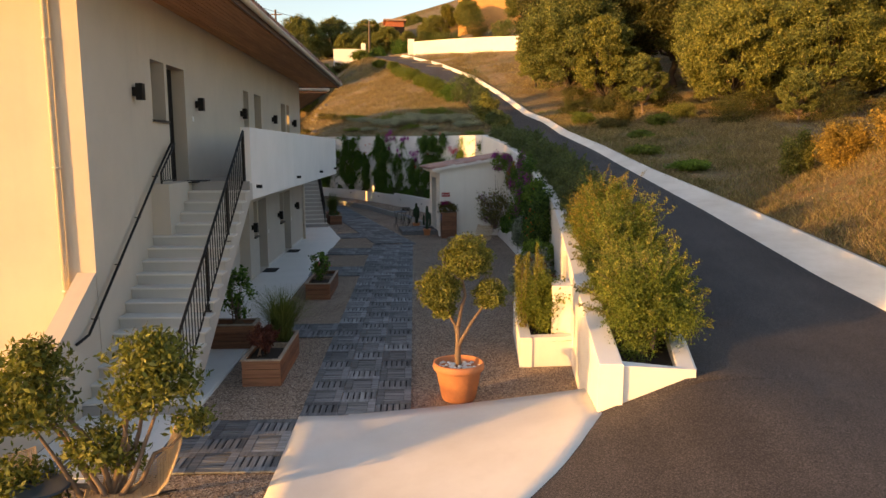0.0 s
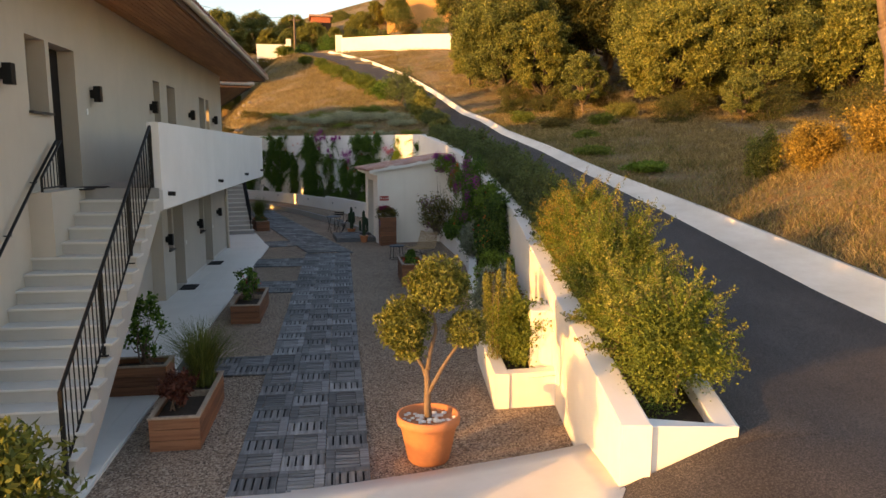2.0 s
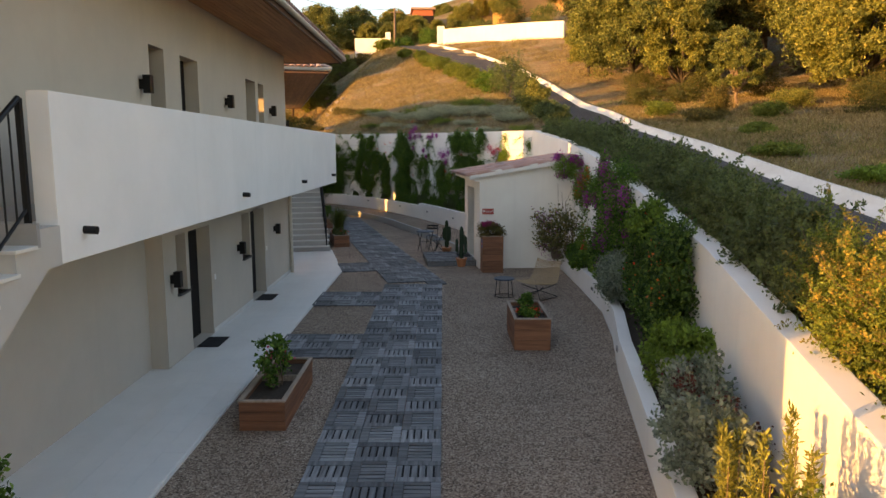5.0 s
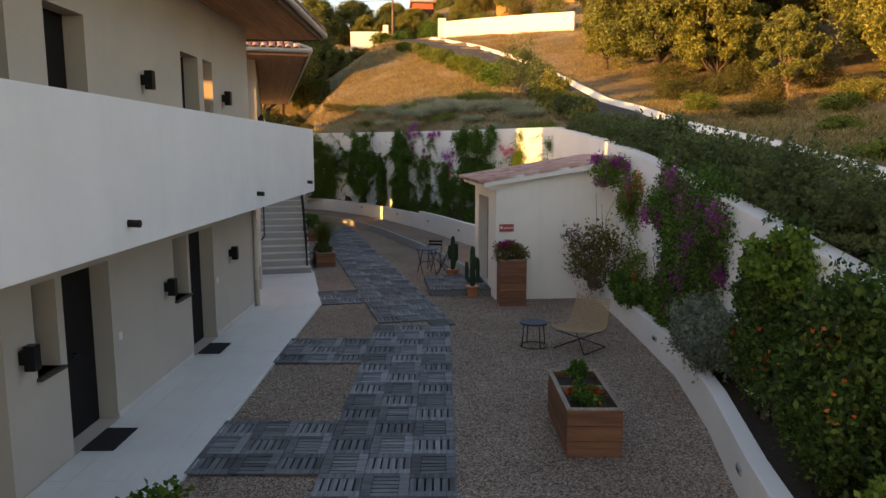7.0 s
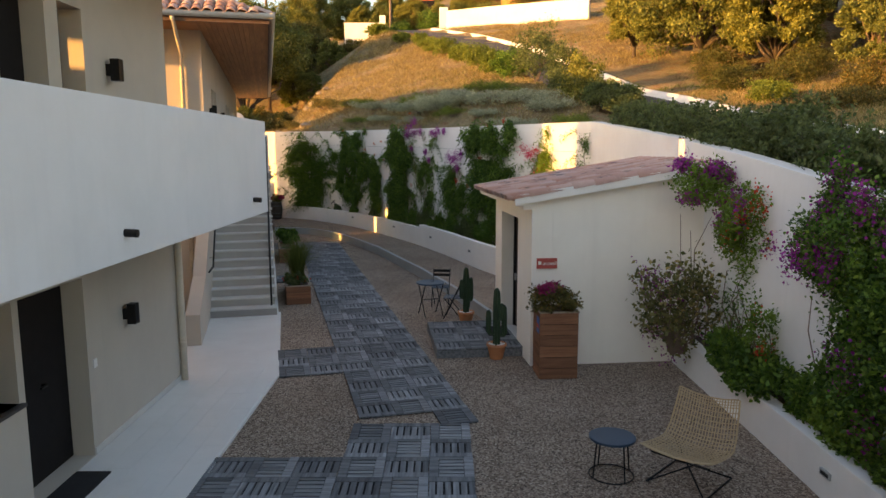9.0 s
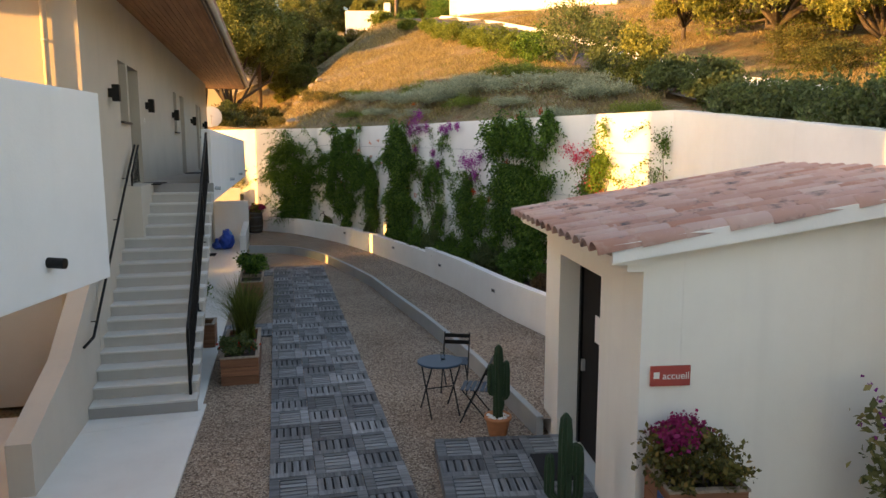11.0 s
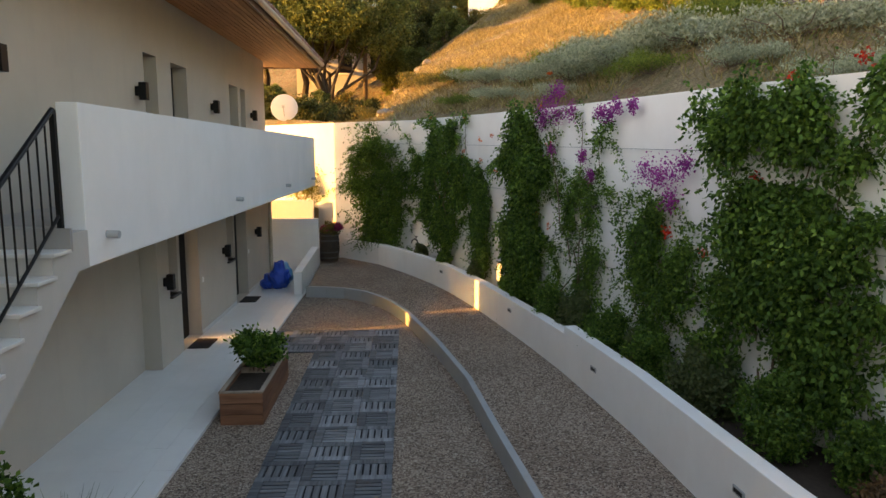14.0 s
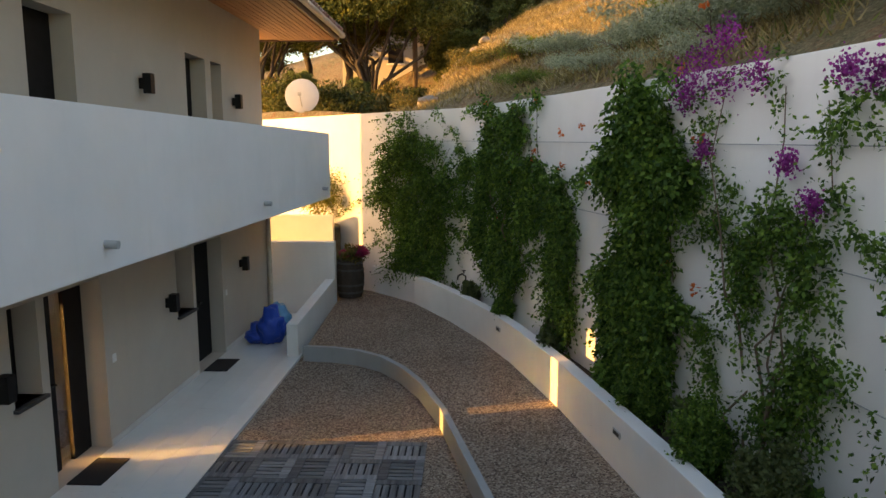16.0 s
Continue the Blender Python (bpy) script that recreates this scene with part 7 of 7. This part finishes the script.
for i, (x, y, s, k) in enumerate(low):
    o = new("ground_shrub")
    o.matrix_world = Matrix.Translation((x, y, lz(x, y))) @ Matrix.Rotation(i * 1.3, 4, "Z") @ Matrix.Scale(s * 1.25, 4)
    for nm, me in (("foliage", LOWM[k]), ("stem", LOW_STEM)):
        q = new(nm, me)
        q.parent = o
        tagged(q, kind="stuff")
    tagged(o, {"grey": "spreading grey-green ground shrub on the slope", "green": "spreading green ground shrub on the slope", "dark": "low dark shrub on the dry slope"}[k], "shrub", "ground shrubs")
for i, (x, y, r, h, mt) in enumerate(((4.3, 36.2, 1.05, 1.45, "hedge_blue"), (5.0, 33.6, 0.8, 1.2, "hedge_blue"), (5.1, 30.6, 0.8, 0.95, "olive_gold"), (3.7, 39.5, 1.05, 0.8, "green"), (3.0, 42.2, 0.9, 0.6, "hedge"), (2.3, 45.0, 1.1, 0.65, "hedge"), (1.6, 48.0, 1.0, 0.55, "hedge"), (0.7, 51.0, 1.2, 0.6, "hedge"), (-0.3, 54.0, 1.0, 0.55, "hedge"), (5.4, 28.8, 0.6, 0.5, "hedge_blue"), (5.5, 26.4, 0.6, 0.5, "hedge_blue"), (-1.0, 57.5, 0.7, 0.45, "hedge"), (-2.6, 60.5, 0.7, 0.45, "hedge"))):
    bush("roadside_shrub", (x, y, lz(x, y) + h * 0.8), (r, r, h), M[mt], "loose green shrub beside the climbing road", 2600, 0.085, 34, 330 + i, group="roadside shrubs", base_z=lz(x, y))
for i, (x, y, r, h, mt) in enumerate(((11.2, 8.0, 0.5, 0.8, "olive_gold"), (11.6, 6.6, 0.7, 0.75, "gold_scrub"), (12.8, 2.4, 1.0, 0.7, "scrub"), (11.9, 4.6, 0.8, 0.6, "gold_scrub"), (12.6, 5.6, 0.9, 0.6, "scrub"), (13.6, 4.0, 0.9, 0.7, "olive_gold"), (11.3, 3.0, 0.6, 0.4, "scrub"), (12.2, 7.4, 0.9, 0.5, "gold_scrub"), (14.2, 6.0, 1.0, 0.7, "scrub"), (9.8, 11.8, 0.7, 0.22, "bright"), (9.6, 15.8, 0.8, 0.22, "hedge"), (10.8, 24.6, 0.9, 0.4, "scrub"), (9.9, 27.4, 0.8, 0.4, "hedge"), (11.9, 26.2, 0.6, 0.8, "scrub"), (10.4, 31.4, 1.0, 0.6, "tree_dark"), (12.0, 30.6, 1.0, 0.6, "tree_dark"), (15.4, 21.5, 1.2, 0.8, "tree_dark"), (18.6, 19.6, 1.5, 0.9, "tree_dark"), (22.0, 18.2, 1.6, 0.9, "tree_dark"), (11.4, 35.2, 1.3, 0.9, "tree_dark"), (13.6, 32.6, 1.3, 0.8, "tree_dark"), (15.2, 29.4, 1.2, 0.8, "scrub"), (17.0, 23.4, 1.5, 0.9, "tree_dark"), (20.4, 21.6, 1.6, 1.0, "tree_dark"), (24.2, 19.8, 1.6, 1.0, "tree_dark"), (14.6, 25.6, 0.9, 0.5, "olive_gold"), (12.8, 23.4, 0.7, 0.35, "hedge"), (10.6, 19.4, 0.6, 0.25, "hedge"), (12.3, 5.0, 1.0, 0.45, "gold_scrub"), (12.9, 3.6, 1.1, 0.5, "gold_scrub"), (13.8, 5.4, 1.2, 0.5, "gold_scrub"), (12.0, 2.2, 0.9, 0.45, "gold_scrub"), (14.6, 3.0, 1.2, 0.6, "gold_scrub"), (13.4, 1.2, 1.0, 0.5, "scrub"))):
    bush("hillside_shrub", (x, y, lz(x, y) + h * 0.7), (r, r, h), M[mt], "wild shrub in the dry grass of the slope", 3200, 0.06, 40, 360 + i, group="hillside shrubs", base_z=lz(x, y))


# dry grass over the slopes
def grass_field(name, rows, n, h, label, mat, seed):
    """rows: x0, x1, y0, y1 patches on the land."""
    rng = np.random.default_rng(seed)
    V = []
    for (x0, x1, y0, y1), share in rows:
        k = int(n * share)
        for _ in range(k):
            x, y = rng.uniform(x0, x1), rng.uniform(y0, y1)
            if road_left(y) - 0.2 < x < road_right(y) + kerb_w(y) + 0.05 or x < wall_x(y) + 0.35:
                continue
            if noise.noise((x * 0.45, y * 0.45, 7.0)) < rng.uniform(-0.55, 0.15):
                continue
            z = land_z(x, y) - 0.04
            hh = h * rng.uniform(0.4, 1.15)
            a = rng.uniform(0, math.tau)
            c, s = math.cos(a), math.sin(a)
            lean = rng.normal(size=2) * hh * 0.75
            w = 0.007 if y < 16 else 0.010 if y < 32 else 0.013
            V.append([(x - c * w, y - s * w, z), (x + c * w, y + s * w, z), (x + lean[0] + c * 0.005, y + lean[1] + s * 0.005, z + hh), (x + lean[0] - c * 0.005, y + lean[1] - s * 0.005, z + hh)])
    V = np.array(V).reshape(-1, 3)
    o = new(name, raw_mesh(name, V, np.arange(len(V)).reshape(-1, 4), mat))
    return tagged(o, label, "grass", kind="stuff")


grass_field("green_grass", [((8.6, 12, -2, 14), 0.4), ((8.5, 13, 14, 34), 0.5), ((-2, 6, 29, 45), 0.3)], 13000, 0.16, "patches of low green weeds over the slopes", M["green_grass"], 402)
grass_field("dry_grass", [((8.8, 17, -1, 14), 0.36), ((8.5, 20, 14, 32), 0.42), ((-7, 6, 28, 45), 0.22), ((-10, 6, 45, 66), 0.36), ((2, 14, 40, 64), 0.16)], 240000, 0.16, "tufts of dry grass over the slopes", M["dry_grass"], 401)

# pale stones at the foot of the bank
def stone(x, y, r, seed):
    bm = bmesh.new()
    bmesh.ops.create_icosphere(bm, subdivisions=2, radius=1.0)
    for v in bm.verts:
        k = 1 + 0.45 * noise.noise(v.co * 1.3 + Vector((seed, 0, 0))) + 0.15 * noise.noise(v.co * 4 + Vector((0, seed, 0)))
        v.co = Vector((v.co.x * r * 1.3 * k, v.co.y * r * k, v.co.z * r * 0.7 * k))
    thing("stone", bm, M["stone"], "pale rough stone at the foot of the bank", "stone", "stones on the bank", m=pose(x, y, lz(x, y) + r * 0.25, 0, 0, seed * 37))


M["stone"] = plain("pale_stone", (0.25, 0.21, 0.165), 0.9, vary=0.3, scale=6)
rr = random.Random(77)
for i in range(16):
    y = rr.uniform(43.0, 52.0)
    stone(lerp(y, (40, 43.6, 80), (-5.4, -7.0, -4.6)) + rr.uniform(-1.6, 0.6), y, rr.uniform(0.08, 0.22), i + 1)
# white boundary wall, gate pillar and poles on the crest
ribbon("far_wall", [(0.95, 66.0, 12.0, 14.9), (4.5, 64.5, 12.0, 14.95), (8.5, 62.5, 12.0, 14.9), (11.5, 60.5, 12.0, 14.7)], 0.3, M["white"], "white boundary wall at the top of the road")
bm = boxes((-0.35, 0.35, -0.3, 0.3, -1.0, 2.2), bevel=0.03)
thing("gate_pillar", bm, M["white"], "white gate pillar at the top of the road", "pillar", m=pose(0.6, 66.1, 13.0))
bm = boxes((-1.9, 1.2, -0.15, 0.15, -1.5, 1.1), (1.2, 1.7, -0.25, 0.25, -1.5, 1.7), bevel=0.02)
thing("garden_gate_wall", bm, M["white"], "short white wall with a gate pillar on the crest", "wall", m=pose(-6.2, 70.0, 13.6))


def pole(x, y, z, h, label):
    p = base("utility_pole", pose(x, y, z), label, "pole", "utility poles")
    bm = bmesh.new()
    add_tube(bm, (0, 0, -1), (0, 0, h), 0.14, 0.09, 10)
    part("mast", bm, M["bark"], p, smooth=True)
    bm = bmesh.new()
    add_box(bm, -0.6, 0.6, -0.05, 0.05, h - 0.5, h - 0.4)
    part("crossarm", bm, M["bark"], p)
    return p


pole(-4.2, 72.0, 13.5, 4.6, "wooden utility pole on the crest")
pole(-12.5, 60.0, 7.5, 9.5, "tall pale utility pole behind the houses")
cu = bpy.data.curves.new("cable", "CURVE")
cu.dimensions, cu.bevel_depth = "3D", 0.02
for pts in (((-12.5, 60.0, 16.8), (-8.3, 66.0, 16.6), (-4.2, 72.0, 18.0)), ((-12.5, 60.0, 16.8), (-14.0, 35.0, 14.0), (-16, 10, 13.0))):
    sp = cu.splines.new("POLY")
    sp.points.add(2)
    for q, c in zip(sp.points, pts):
        q.co = (*c, 1)
cu.materials.append(M["black"])
tagged(new("overhead_cable", cu), "thin black overhead cables between the poles", "cable")


def far_house(m, w, d, h, wall_mat, label):
    f = base("far_house", m, label, "house", "houses on the crest")
    bm = bmesh.new()
    add_box(bm, -w / 2, w / 2, -d / 2, d / 2, -5, h)
    part("wall", bm, wall_mat, f)
    part("roof", boxes((-w / 2 - 0.3, w / 2 + 0.3, -d / 2 - 0.3, d / 2 + 0.3, h, h + 0.25), bevel=0.05), M["tile_mortar"], f)
    for k in range(3):
        x = -w / 2 + (k + 0.5) * w / 3
        wd = part("window", boxes((x - 0.5, x + 0.5, -d / 2 - 0.03, -d / 2 + 0.05, h - 1.9, h - 0.7)), M["dark_door"], f)
        part("sill", boxes((x - 0.6, x + 0.6, -d / 2 - 0.12, -d / 2 - 0.03, h - 2.0, h - 1.9)), M["white"], wd)
    return f


M["ochre"] = plaster("ochre_plaster", (0.6, 0.33, 0.12), (0.5, 0.27, 0.1))
M["brick_red"] = plaster("red_plaster", (0.4, 0.14, 0.08), (0.34, 0.11, 0.06))
far_house(pose(11.5, 84.0, 21.6, 0, 0, -8), 9.0, 6.0, 3.2, M["ochre"], "ochre house on the crest of the hill")
far_house(pose(-1.7, 86.5, 18.3, 0, 0, 4), 2.4, 3.0, 2.1, M["brick_red"], "small red house on the crest of the hill")
far_house(pose(-17.5, 72.0, 8.5, 0, 0, 12), 7.0, 5.0, 2.6, M["wall"], "low cream house behind the trees")
